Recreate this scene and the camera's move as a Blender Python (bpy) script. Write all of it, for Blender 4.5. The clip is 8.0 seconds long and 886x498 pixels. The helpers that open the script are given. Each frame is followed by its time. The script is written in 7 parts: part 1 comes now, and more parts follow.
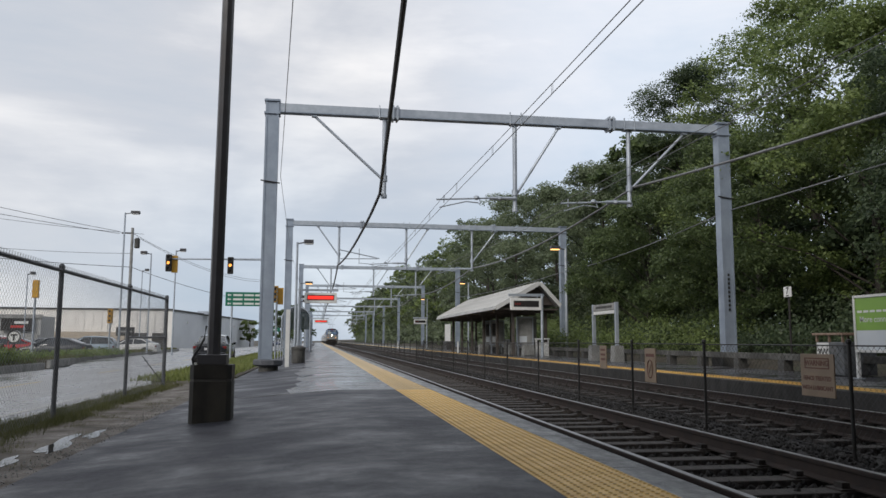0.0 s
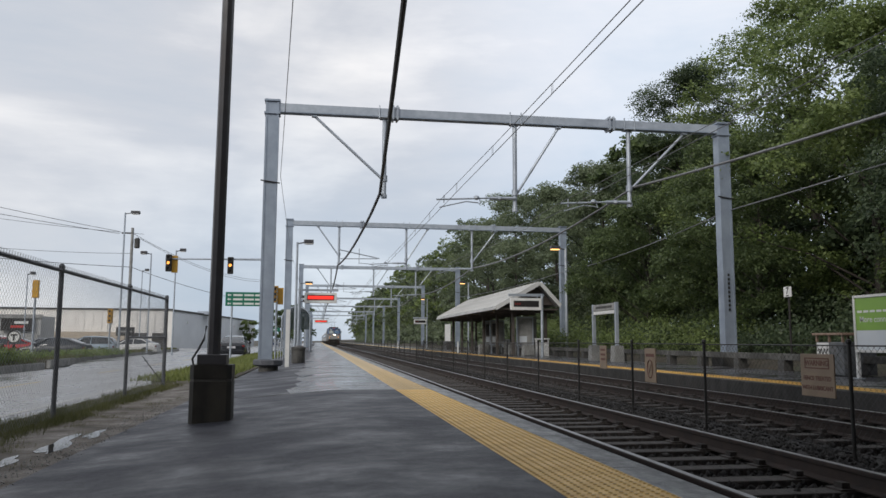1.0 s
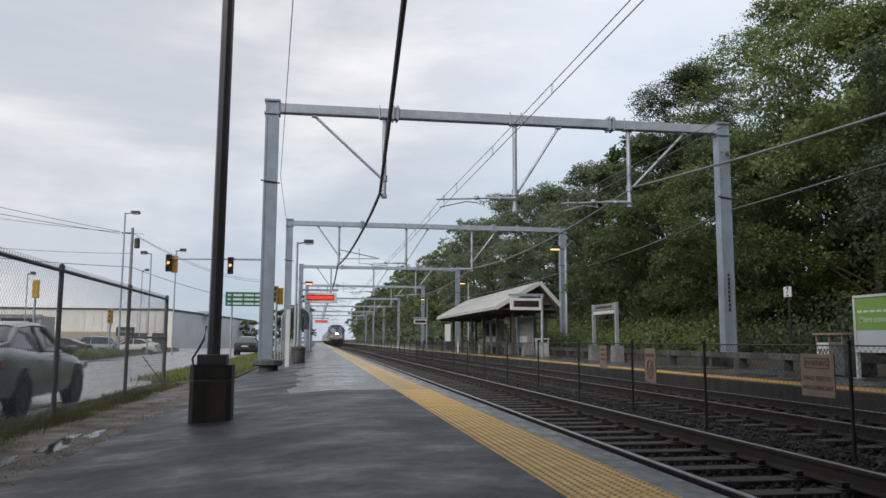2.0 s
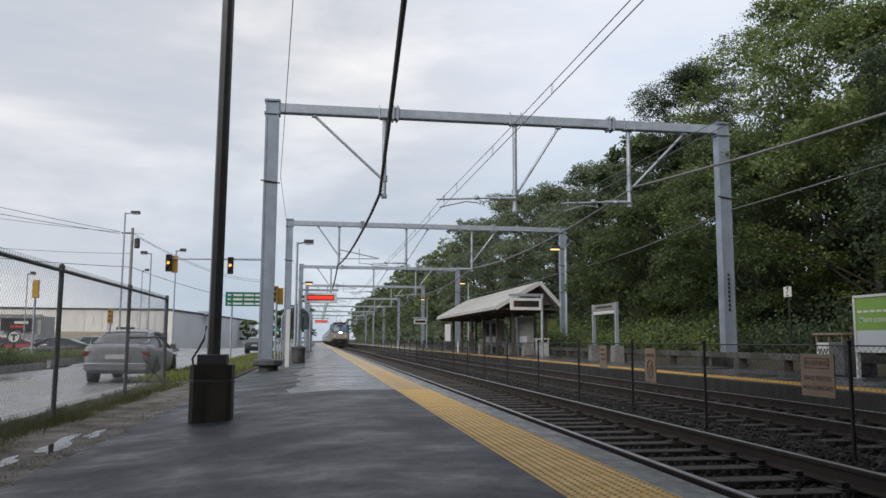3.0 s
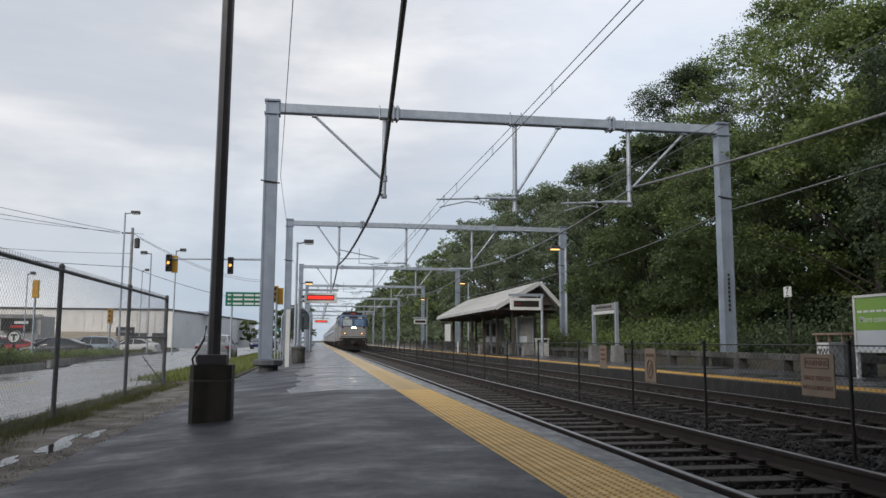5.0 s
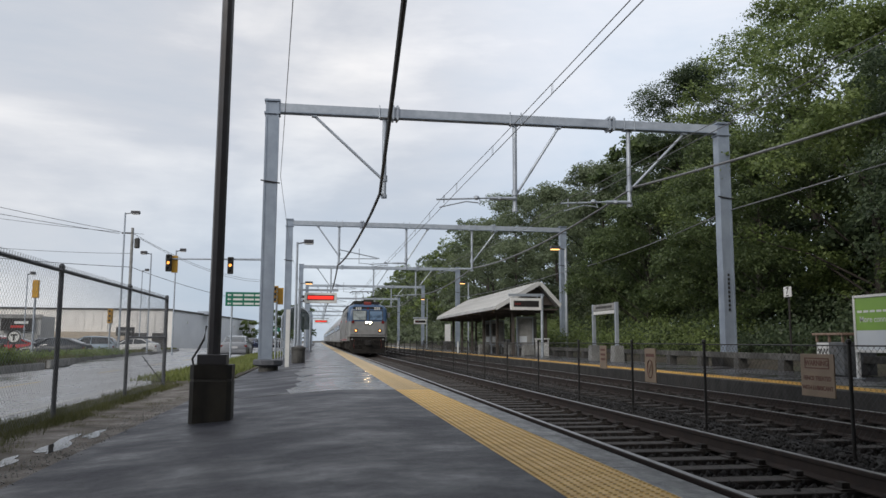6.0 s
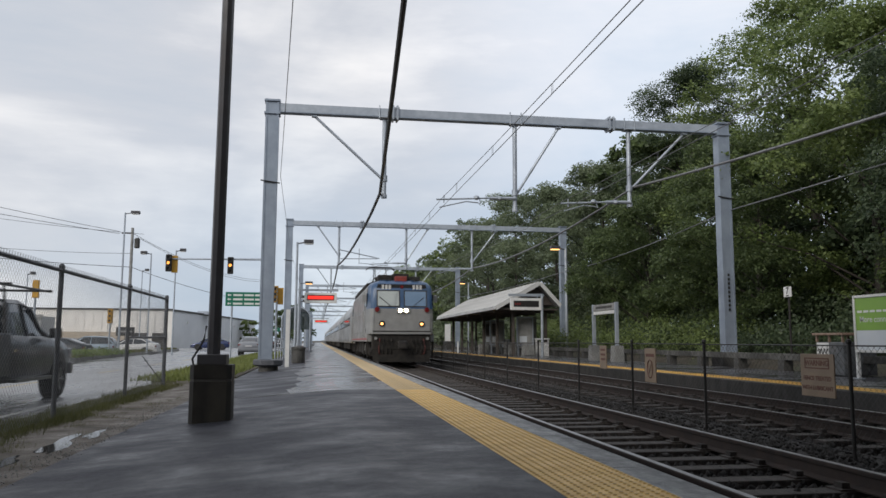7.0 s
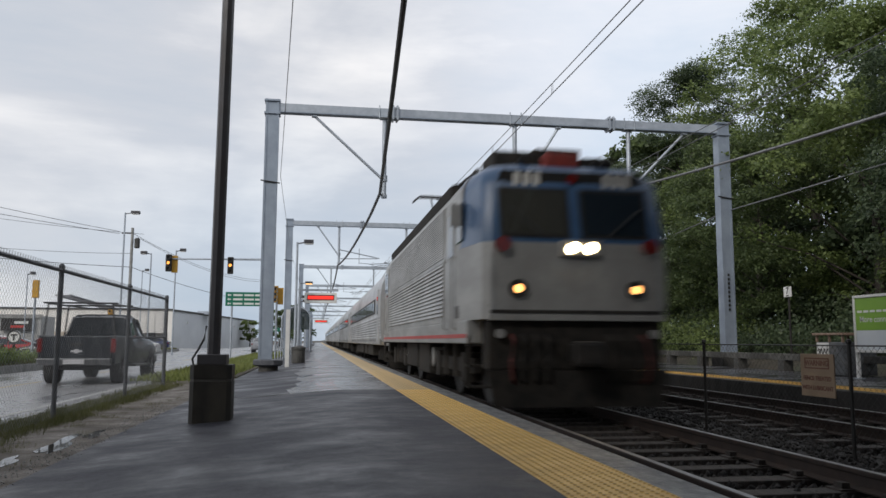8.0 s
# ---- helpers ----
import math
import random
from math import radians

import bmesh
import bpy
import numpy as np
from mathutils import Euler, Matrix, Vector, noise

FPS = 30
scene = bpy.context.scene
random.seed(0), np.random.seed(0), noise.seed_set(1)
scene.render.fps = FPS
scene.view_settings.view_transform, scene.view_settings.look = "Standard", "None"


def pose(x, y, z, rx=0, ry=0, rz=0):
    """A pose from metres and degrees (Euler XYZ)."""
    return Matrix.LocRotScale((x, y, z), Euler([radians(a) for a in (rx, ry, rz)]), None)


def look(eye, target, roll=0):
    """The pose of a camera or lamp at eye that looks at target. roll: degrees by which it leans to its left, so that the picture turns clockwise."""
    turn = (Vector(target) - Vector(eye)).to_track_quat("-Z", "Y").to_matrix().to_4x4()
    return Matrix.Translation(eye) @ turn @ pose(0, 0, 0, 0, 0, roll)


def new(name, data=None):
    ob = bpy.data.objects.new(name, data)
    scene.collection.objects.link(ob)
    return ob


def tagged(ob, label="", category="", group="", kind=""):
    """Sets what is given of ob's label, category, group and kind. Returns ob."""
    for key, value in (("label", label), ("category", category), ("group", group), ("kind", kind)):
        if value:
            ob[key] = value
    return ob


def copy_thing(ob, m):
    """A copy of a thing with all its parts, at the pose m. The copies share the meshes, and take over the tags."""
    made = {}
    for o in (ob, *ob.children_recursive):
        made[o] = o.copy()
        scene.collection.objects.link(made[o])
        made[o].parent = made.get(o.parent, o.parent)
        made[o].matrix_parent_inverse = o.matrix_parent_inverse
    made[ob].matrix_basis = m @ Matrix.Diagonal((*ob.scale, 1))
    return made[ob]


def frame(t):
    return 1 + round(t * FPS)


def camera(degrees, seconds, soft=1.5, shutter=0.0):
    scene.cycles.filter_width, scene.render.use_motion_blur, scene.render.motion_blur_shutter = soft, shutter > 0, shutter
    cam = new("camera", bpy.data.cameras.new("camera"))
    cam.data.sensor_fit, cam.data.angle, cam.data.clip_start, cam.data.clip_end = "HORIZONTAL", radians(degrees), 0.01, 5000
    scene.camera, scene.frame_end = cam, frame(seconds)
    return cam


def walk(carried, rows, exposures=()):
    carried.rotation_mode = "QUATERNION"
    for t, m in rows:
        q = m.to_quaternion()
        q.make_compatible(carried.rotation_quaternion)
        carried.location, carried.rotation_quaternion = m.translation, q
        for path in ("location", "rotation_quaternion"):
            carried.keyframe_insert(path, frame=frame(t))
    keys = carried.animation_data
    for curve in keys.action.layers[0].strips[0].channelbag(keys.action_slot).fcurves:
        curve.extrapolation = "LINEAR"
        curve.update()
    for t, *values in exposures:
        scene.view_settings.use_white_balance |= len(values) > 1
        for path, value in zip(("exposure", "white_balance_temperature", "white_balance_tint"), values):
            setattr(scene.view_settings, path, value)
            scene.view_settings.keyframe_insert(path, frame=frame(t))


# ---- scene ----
cam = camera(59.0, 8.0, soft=1.5, shutter=0.5)
EYE = (0.0, 0.0, 1.014)
YAW, PITCH = 0.1578, 0.1171
AIM = (EYE[0] + math.sin(YAW) * math.cos(PITCH), EYE[1] + math.cos(YAW) * math.cos(PITCH), EYE[2] + math.sin(PITCH))
walk(cam, [(0.0, look(EYE, AIM, 0.26)), (8.0, look(EYE, AIM, 0.26))], exposures=[(0.0, 0.11), (8.0, 0.11)])

# ---- world and light ----
SUN_EL, SUN_AZ = 32.0, 222.0      # degrees, azimuth clockwise from +y


def build_world():
    world = bpy.data.worlds.new("sky")
    scene.world = world
    world.use_nodes = True
    nt = world.node_tree
    nt.nodes.clear()
    out = nt.nodes.new("ShaderNodeOutputWorld")
    bg = nt.nodes.new("ShaderNodeBackground")
    sky = nt.nodes.new("ShaderNodeTexSky")
    sky.sky_type = 'NISHITA'
    sky.sun_disc = False
    sky.sun_elevation, sky.sun_rotation = radians(SUN_EL), radians(SUN_AZ)
    tc = nt.nodes.new("ShaderNodeTexCoord")
    mp = nt.nodes.new("ShaderNodeMapping")
    mp.inputs["Scale"].default_value = (1.0, 1.0, 2.6)
    mp.inputs["Location"].default_value = (0.35, 0.1, 0.2)
    nt.links.new(tc.outputs["Generated"], mp.inputs["Vector"])
    n1 = nt.nodes.new("ShaderNodeTexNoise")
    n1.inputs["Scale"].default_value, n1.inputs["Detail"].default_value = 1.9, 7.0
    n1.inputs["Roughness"].default_value, n1.inputs["Distortion"].default_value = 0.52, 0.35
    nt.links.new(mp.outputs["Vector"], n1.inputs["Vector"])
    ramp = nt.nodes.new("ShaderNodeValToRGB")
    el = ramp.color_ramp.elements
    el[0].position, el[0].color = 0.36, (0.55, 0.61, 0.695, 1)
    el[1].position, el[1].color = 0.64, (1.0, 0.985, 0.985, 1)
    mid = el.new(0.5)
    mid.color = (0.685, 0.705, 0.755, 1)
    # long low bands of cloud near the horizon
    mp2 = nt.nodes.new("ShaderNodeMapping")
    mp2.inputs["Scale"].default_value = (1.2, 1.2, 6.0)
    nt.links.new(tc.outputs["Generated"], mp2.inputs["Vector"])
    n2 = nt.nodes.new("ShaderNodeTexNoise")
    n2.inputs["Scale"].default_value, n2.inputs["Detail"].default_value, n2.inputs["Roughness"].default_value = 2.6, 8.0, 0.6
    nt.links.new(mp2.outputs["Vector"], n2.inputs["Vector"])
    both = nt.nodes.new("ShaderNodeMix")
    both.inputs["Factor"].default_value = 0.24
    nt.links.new(n1.outputs["Fac"], both.inputs[2])
    nt.links.new(n2.outputs["Fac"], both.inputs[3])
    nt.links.new(both.outputs[0], ramp.inputs["Fac"])
    # the clear sky shows faintly through the cloud
    dim = nt.nodes.new("ShaderNodeMix")
    dim.data_type = 'RGBA'
    dim.inputs["Factor"].default_value = 1.0
    dim.blend_type = 'MULTIPLY'
    dim.inputs[7].default_value = (0.1, 0.1, 0.1, 1)
    nt.links.new(sky.outputs["Color"], dim.inputs[6])
    mix = nt.nodes.new("ShaderNodeMix")
    mix.data_type = 'RGBA'
    mix.inputs["Factor"].default_value = 0.9
    nt.links.new(dim.outputs[2], mix.inputs[6])
    nt.links.new(ramp.outputs["Color"], mix.inputs[7])
    # the cloud thins towards the far side of the line
    dot = nt.nodes.new("ShaderNodeVectorMath")
    dot.operation = 'DOT_PRODUCT'
    dot.inputs[1].default_value = Vector((0.52, 0.76, 0.40)).normalized()
    nt.links.new(tc.outputs["Generated"], dot.inputs[0])
    fade = nt.nodes.new("ShaderNodeMapRange")
    fade.interpolation_type = 'SMOOTHSTEP'
    fade.inputs["From Min"].default_value, fade.inputs["From Max"].default_value = 0.86, 1.0
    fade.inputs["To Min"].default_value, fade.inputs["To Max"].default_value = 0.94, 1.25
    nt.links.new(dot.outputs["Value"], fade.inputs["Value"])
    nt.links.new(fade.outputs["Result"], bg.inputs["Strength"])
    # bluer and duller air towards the horizon
    sep = nt.nodes.new("ShaderNodeSeparateXYZ")
    nt.links.new(tc.outputs["Generated"], sep.inputs["Vector"])
    low = nt.nodes.new("ShaderNodeMapRange")
    low.interpolation_type = 'SMOOTHSTEP'
    low.inputs["From Min"].default_value, low.inputs["From Max"].default_value = 0.0, 0.34
    low.inputs["To Min"].default_value, low.inputs["To Max"].default_value = 1.0, 0.0
    nt.links.new(sep.outputs["Z"], low.inputs["Value"])
    air = nt.nodes.new("ShaderNodeMix")
    air.data_type = 'RGBA'
    air.blend_type = 'MULTIPLY'
    air.inputs[7].default_value = (0.77, 0.86, 0.95, 1)
    side = nt.nodes.new("ShaderNodeMapRange")
    side.interpolation_type = 'SMOOTHSTEP'
    side.inputs["From Min"].default_value, side.inputs["From Max"].default_value = -0.38, -0.08
    side.inputs["To Min"].default_value = 0.12
    nt.links.new(sep.outputs["X"], side.inputs["Value"])
    both_air = nt.nodes.new("ShaderNodeMath")
    both_air.operation = 'MULTIPLY'
    nt.links.new(low.outputs["Result"], both_air.inputs[0])
    nt.links.new(side.outputs["Result"], both_air.inputs[1])
    nt.links.new(both_air.outputs[0], air.inputs["Factor"])
    nt.links.new(mix.outputs[2], air.inputs[6])
    nt.links.new(air.outputs[2], bg.inputs["Color"])
    nt.links.new(bg.outputs["Background"], out.inputs["Surface"])
    lamp = bpy.data.lights.new("sun", 'SUN')
    lamp.energy, lamp.angle, lamp.color = 1.5, radians(24), (1.0, 0.95, 0.88)
    sun = new("sun", lamp)
    az, elv = radians(SUN_AZ), radians(SUN_EL)
    d = Vector((math.sin(az) * math.cos(elv), math.cos(az) * math.cos(elv), math.sin(elv)))
    sun.matrix_world = look(d * 100, (0, 0, 0))


build_world()


# ---- materials ----
def mat(name, c1, c2=None, scale=3.0, rough=0.6, metal=0.0, bump=0.0, bscale=60.0, c3=None, scale3=0.4, rvar=0.0, stretch=(1, 1, 1), per=0.0, spec=0.5, clear=0.0):
    """A surface with two scales of colour change, uneven gloss and fine relief."""
    m = bpy.data.materials.new(name)
    m.use_nodes = True
    nt = m.node_tree
    b = nt.nodes["Principled BSDF"]
    b.inputs["Roughness"].default_value = rough
    b.inputs["Metallic"].default_value = metal
    b.inputs["Specular IOR Level"].default_value = spec
    b.inputs["Coat Weight"].default_value = clear
    c2 = c2 or tuple(c * 0.8 for c in c1)
    tc = nt.nodes.new("ShaderNodeTexCoord")
    mp = nt.nodes.new("ShaderNodeMapping")
    mp.inputs["Scale"].default_value = stretch
    nt.links.new(tc.outputs["Object"], mp.inputs["Vector"])

    def noise_tex(s, detail=6.0):
        n = nt.nodes.new("ShaderNodeTexNoise")
        n.inputs["Roughness"].default_value = 0.6
        n.inputs["Scale"].default_value, n.inputs["Detail"].default_value = s, detail
        nt.links.new(mp.outputs["Vector"], n.inputs["Vector"])
        return n

    def blend(fac, a, b2, lo=0.38, hi=0.62):
        r = nt.nodes.new("ShaderNodeMapRange")
        r.inputs["From Min"].default_value, r.inputs["From Max"].default_value = lo, hi
        nt.links.new(fac, r.inputs["Value"])
        x = nt.nodes.new("ShaderNodeMix")
        x.data_type = 'RGBA'
        nt.links.new(r.outputs["Result"], x.inputs["Factor"])
        for s, v in ((6, a), (7, b2)):
            if isinstance(v, tuple):
                x.inputs[s].default_value = (*v, 1)
            else:
                nt.links.new(v, x.inputs[s])
        return x.outputs[2]

    n1 = noise_tex(scale)
    col = blend(n1.outputs["Fac"], c1, c2)
    n3 = noise_tex(scale3, 9.0)
    if c3:
        col = blend(n3.outputs["Fac"], col, c3, 0.5, 0.72)
    if per:
        info = nt.nodes.new("ShaderNodeObjectInfo")
        geo = nt.nodes.new("ShaderNodeNewGeometry")
        add = nt.nodes.new("ShaderNodeMath")
        nt.links.new(info.outputs["Random"], add.inputs[0])
        nt.links.new(geo.outputs["Random Per Island"], add.inputs[1])
        rr = nt.nodes.new("ShaderNodeMapRange")
        rr.inputs["From Max"].default_value = 2.0
        rr.inputs["To Min"].default_value, rr.inputs["To Max"].default_value = 1 - per, 1 + per
        nt.links.new(add.outputs[0], rr.inputs["Value"])
        hsv = nt.nodes.new("ShaderNodeHueSaturation")
        nt.links.new(rr.outputs["Result"], hsv.inputs["Value"])
        nt.links.new(col, hsv.inputs["Color"])
        col = hsv.outputs["Color"]
    nt.links.new(col, b.inputs["Base Color"])
    if rvar:
        r = nt.nodes.new("ShaderNodeMapRange")
        r.inputs["From Min"].default_value, r.inputs["From Max"].default_value = 0.35, 0.65
        r.inputs["To Min"].default_value, r.inputs["To Max"].default_value = max(0.04, rough - rvar), min(1.0, rough + rvar)
        avg = nt.nodes.new("ShaderNodeMix")
        avg.inputs["Factor"].default_value = 0.4
        nt.links.new(n3.outputs["Fac"], avg.inputs[2])
        nt.links.new(n1.outputs["Fac"], avg.inputs[3])
        nt.links.new(avg.outputs[0], r.inputs["Value"])
        nt.links.new(r.outputs["Result"], b.inputs["Roughness"])
    if bump:
        nb = noise_tex(bscale, 4.0)
        bp = nt.nodes.new("ShaderNodeBump")
        bp.inputs["Strength"].default_value = 1.0
        bp.inputs["Distance"].default_value = bump
        nt.links.new(nb.outputs["Fac"], bp.inputs["Height"])
        nt.links.new(bp.outputs["Normal"], b.inputs["Normal"])
    return m


def glow(name, color, strength):
    m = bpy.data.materials.new(name)
    m.use_nodes = True
    b = m.node_tree.nodes["Principled BSDF"]
    b.inputs["Base Color"].default_value = (*[min(1, c * 0.5) for c in color], 1)
    b.inputs["Emission Color"].default_value = (*color, 1)
    b.inputs["Emission Strength"].default_value = strength
    return m


def glass(name, tint=(0.5, 0.55, 0.6), rough=0.05, alpha=0.55):
    """Tinted pane: part clear, part mirror of the sky."""
    m = bpy.data.materials.new(name)
    m.use_nodes = True
    nt = m.node_tree
    b = nt.nodes["Principled BSDF"]
    b.inputs["Base Color"].default_value = (*tint, 1)
    b.inputs["Roughness"].default_value = rough
    b.inputs["Specular IOR Level"].default_value = 0.8
    b.inputs["Alpha"].default_value = alpha
    return m


def leaf_mat(name, c1, c2, trans=0.35):
    m = bpy.data.materials.new(name)
    m.use_nodes = True
    nt = m.node_tree
    nt.nodes.clear()
    out = nt.nodes.new("ShaderNodeOutputMaterial")
    geo = nt.nodes.new("ShaderNodeNewGeometry")
    tc = nt.nodes.new("ShaderNodeTexCoord")
    n = nt.nodes.new("ShaderNodeTexNoise")
    n.inputs["Scale"].default_value = 0.45
    nt.links.new(tc.outputs["Object"], n.inputs["Vector"])
    add = nt.nodes.new("ShaderNodeMath")
    add.operation = 'MULTIPLY_ADD'
    add.inputs[1].default_value = 0.55
    nt.links.new(geo.outputs["Random Per Island"], add.inputs[0])
    nt.links.new(n.outputs["Fac"], add.inputs[2])
    r = nt.nodes.new("ShaderNodeMapRange")
    r.inputs["From Min"].default_value, r.inputs["From Max"].default_value = 0.45, 1.1
    nt.links.new(add.outputs[0], r.inputs["Value"])
    x = nt.nodes.new("ShaderNodeMix")
    x.data_type = 'RGBA'
    x.inputs[6].default_value, x.inputs[7].default_value = (*c1, 1), (*c2, 1)
    nt.links.new(r.outputs["Result"], x.inputs["Factor"])
    d = nt.nodes.new("ShaderNodeBsdfPrincipled")
    d.inputs["Roughness"].default_value = 0.45
    d.inputs["Specular IOR Level"].default_value = 0.35
    t = nt.nodes.new("ShaderNodeBsdfTranslucent")
    s = nt.nodes.new("ShaderNodeMixShader")
    s.inputs["Fac"].default_value = trans
    nt.links.new(x.outputs[2], d.inputs["Base Color"])
    nt.links.new(x.outputs[2], t.inputs["Color"])
    nt.links.new(d.outputs[0], s.inputs[1])
    nt.links.new(t.outputs[0], s.inputs[2])
    nt.links.new(s.outputs[0], out.inputs["Surface"])
    return m


def wet_mat(name, dry, wet, scale, lo, hi, r_dry, r_wet, stretch=(1, 1, 1), relief=0.004, spec=0.5):
    """Paving that is soaked in patches: the wet parts darker and glossy, the rest dull and grainy."""
    m = bpy.data.materials.new(name)
    m.use_nodes = True
    nt = m.node_tree
    b = nt.nodes["Principled BSDF"]
    tc = nt.nodes.new("ShaderNodeTexCoord")
    mp = nt.nodes.new("ShaderNodeMapping")
    mp.inputs["Scale"].default_value = stretch
    nt.links.new(tc.outputs["Object"], mp.inputs["Vector"])

    def noise_tex(vec, sc, detail, rough):
        n = nt.nodes.new("ShaderNodeTexNoise")
        n.inputs["Scale"].default_value, n.inputs["Detail"].default_value, n.inputs["Roughness"].default_value = sc, detail, rough
        nt.links.new(vec, n.inputs["Vector"])
        return n.outputs["Fac"]

    def span(v, a, c, p, q):
        r = nt.nodes.new("ShaderNodeMapRange")
        for k, val in (("From Min", a), ("From Max", c), ("To Min", p), ("To Max", q)):
            r.inputs[k].default_value = val
        nt.links.new(v, r.inputs["Value"])
        return r.outputs["Result"]

    def colour(f, a, c):
        x = nt.nodes.new("ShaderNodeMix")
        x.data_type = 'RGBA'
        nt.links.new(f, x.inputs["Factor"])
        for k, v in ((6, a), (7, c)):
            if isinstance(v, tuple):
                x.inputs[k].default_value = (*v, 1)
            else:
                nt.links.new(v, x.inputs[k])
        return x.outputs[2]
    soak = span(noise_tex(mp.outputs["Vector"], scale, 9.0, 0.70), lo, hi, 0.0, 1.0)
    grain = noise_tex(tc.outputs["Object"], 34, 5.0, 0.75)
    speck = colour(span(grain, 0.3, 0.7, 0, 1), tuple(c * 0.45 for c in dry), tuple(c * 1.9 for c in dry))
    nt.links.new(colour(soak, speck, wet), b.inputs["Base Color"])
    nt.links.new(span(soak, 0, 1, r_dry, r_wet), b.inputs["Roughness"])
    b.inputs["Specular IOR Level"].default_value = spec
    bp = nt.nodes.new("ShaderNodeBump")
    nt.links.new(span(soak, 0, 1, 1.0, 0.12), bp.inputs["Strength"])
    bp.inputs["Distance"].default_value = relief
    nt.links.new(grain, bp.inputs["Height"])
    nt.links.new(bp.outputs["Normal"], b.inputs["Normal"])
    return m


ASPHALT = wet_mat("wet_asphalt", (0.036, 0.038, 0.049), (0.017, 0.019, 0.026), 1.3, 0.38, 0.70, 0.72, 0.27, (0.7, 0.9, 1), 0.008, 0.42)
ASPHALT_OLD = wet_mat("old_wet_asphalt", (0.105, 0.105, 0.112), (0.055, 0.056, 0.062), 1.0, 0.36, 0.60, 0.5, 0.14, (0.5, 0.8, 1), 0.004)
ROAD = wet_mat("road_asphalt", (0.235, 0.235, 0.24), (0.125, 0.127, 0.132), 0.45, 0.38, 0.64, 0.5, 0.14, (1, 0.3, 1), 0.003)
YELLOW_WORN = mat("worn_dome_tops", (0.30, 0.185, 0.05), (0.22, 0.135, 0.04), 20, 0.6)
YELLOW_OLD = mat("faded_tactile_yellow", (0.60, 0.43, 0.20), (0.50, 0.36, 0.17), 4, 0.5, 0, 0.001, 150, (0.44, 0.33, 0.18), 1.0, 0.12)
YELLOW = mat("tactile_yellow", (0.76, 0.50, 0.14), (0.66, 0.42, 0.12), 5, 0.5, 0, 0.001, 200, (0.55, 0.36, 0.12), 1.3, 0.12)
CONCRETE = mat("concrete", (0.30, 0.30, 0.29), (0.22, 0.22, 0.21), 4, 0.6, 0, 0.003, 90, (0.16, 0.16, 0.155), 1.2, 0.2)
CONCRETE_DARK = mat("damp_concrete", (0.075, 0.073, 0.068), (0.045, 0.043, 0.04), 3, 0.6, 0, 0.004, 60, (0.03, 0.03, 0.028), 1.5, 0.2)
EDGE_DARK = mat("black_stained_concrete", (0.035, 0.033, 0.03), (0.02, 0.019, 0.018), 3, 0.6, 0, 0.006, 40, (0.055, 0.05, 0.046), 1.3, 0.2, (1, 1, 0.35))
EDGE_PALE = mat("worn_edge_concrete", (0.20, 0.205, 0.205), (0.115, 0.12, 0.125), 7, 0.5, 0, 0.012, 24, (0.055, 0.055, 0.052), 2.6, 0.22, (1, 0.6, 1), per=0.15)
WALL_DARK = mat("blackened_concrete", (0.13, 0.128, 0.12), (0.07, 0.068, 0.062), 3, 0.7, 0, 0.008, 30, (0.028, 0.027, 0.024), 1.1, 0.15)
BALLAST = mat("ballast_stone", (0.040, 0.037, 0.035), (0.020, 0.0185, 0.0175), 9, 0.8, 0, 0.03, 26, None, 1, 0, per=0.5)
SOIL = mat("ground_soil", (0.075, 0.062, 0.045), (0.045, 0.04, 0.03), 2.2, 0.8, 0, 0.015, 40, (0.05, 0.06, 0.03), 0.6, 0.1)
DIRT = mat("wet_gravel_dirt", (0.135, 0.112, 0.088), (0.085, 0.07, 0.054), 2.5, 0.65, 0, 0.012, 60, (0.05, 0.045, 0.036), 0.9, 0.3)
TIE = mat("timber_tie", (0.068, 0.057, 0.050), (0.036, 0.031, 0.028), 4, 0.75, 0, 0.006, 30, None, 1, 0, (8, 1, 1), per=0.35)
RAIL_SIDE = mat("rusty_rail", (0.045, 0.03, 0.024), (0.03, 0.022, 0.019), 6, 0.7, 0.2, 0.001, 80)
RAIL_TOP = mat("polished_rail", (0.42, 0.42, 0.43), (0.34, 0.335, 0.335), 3, 0.42, 1.0)
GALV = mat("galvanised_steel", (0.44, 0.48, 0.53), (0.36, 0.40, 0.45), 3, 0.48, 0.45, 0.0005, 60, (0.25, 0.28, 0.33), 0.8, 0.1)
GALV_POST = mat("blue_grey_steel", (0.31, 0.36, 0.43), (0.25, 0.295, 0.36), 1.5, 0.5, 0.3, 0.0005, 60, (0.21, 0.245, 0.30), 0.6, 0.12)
BRONZE = mat("dark_bronze_paint", (0.075, 0.075, 0.082), (0.055, 0.055, 0.062), 2, 0.42, 0.2, 0.0004, 60, (0.055, 0.045, 0.042), 0.8, 0.1)
BLACK = mat("black_paint", (0.012, 0.012, 0.012), (0.022, 0.02, 0.018), 3, 0.45, 0, 0.001, 60)
DARK_IRON = mat("dark_iron", (0.025, 0.024, 0.024), (0.045, 0.04, 0.036), 5, 0.6, 0.4, 0.002, 50)
CABLE = mat("black_cable", (0.018, 0.018, 0.02), (0.03, 0.03, 0.03), 5, 0.5)
WIRE = mat("weathered_wire", (0.24, 0.245, 0.25), (0.17, 0.17, 0.18), 5, 0.5, 0.4)
WHITE = mat("white_paint", (0.72, 0.72, 0.70), (0.62, 0.62, 0.61), 2, 0.5, 0, 0.0005, 60, (0.52, 0.52, 0.5), 0.8)
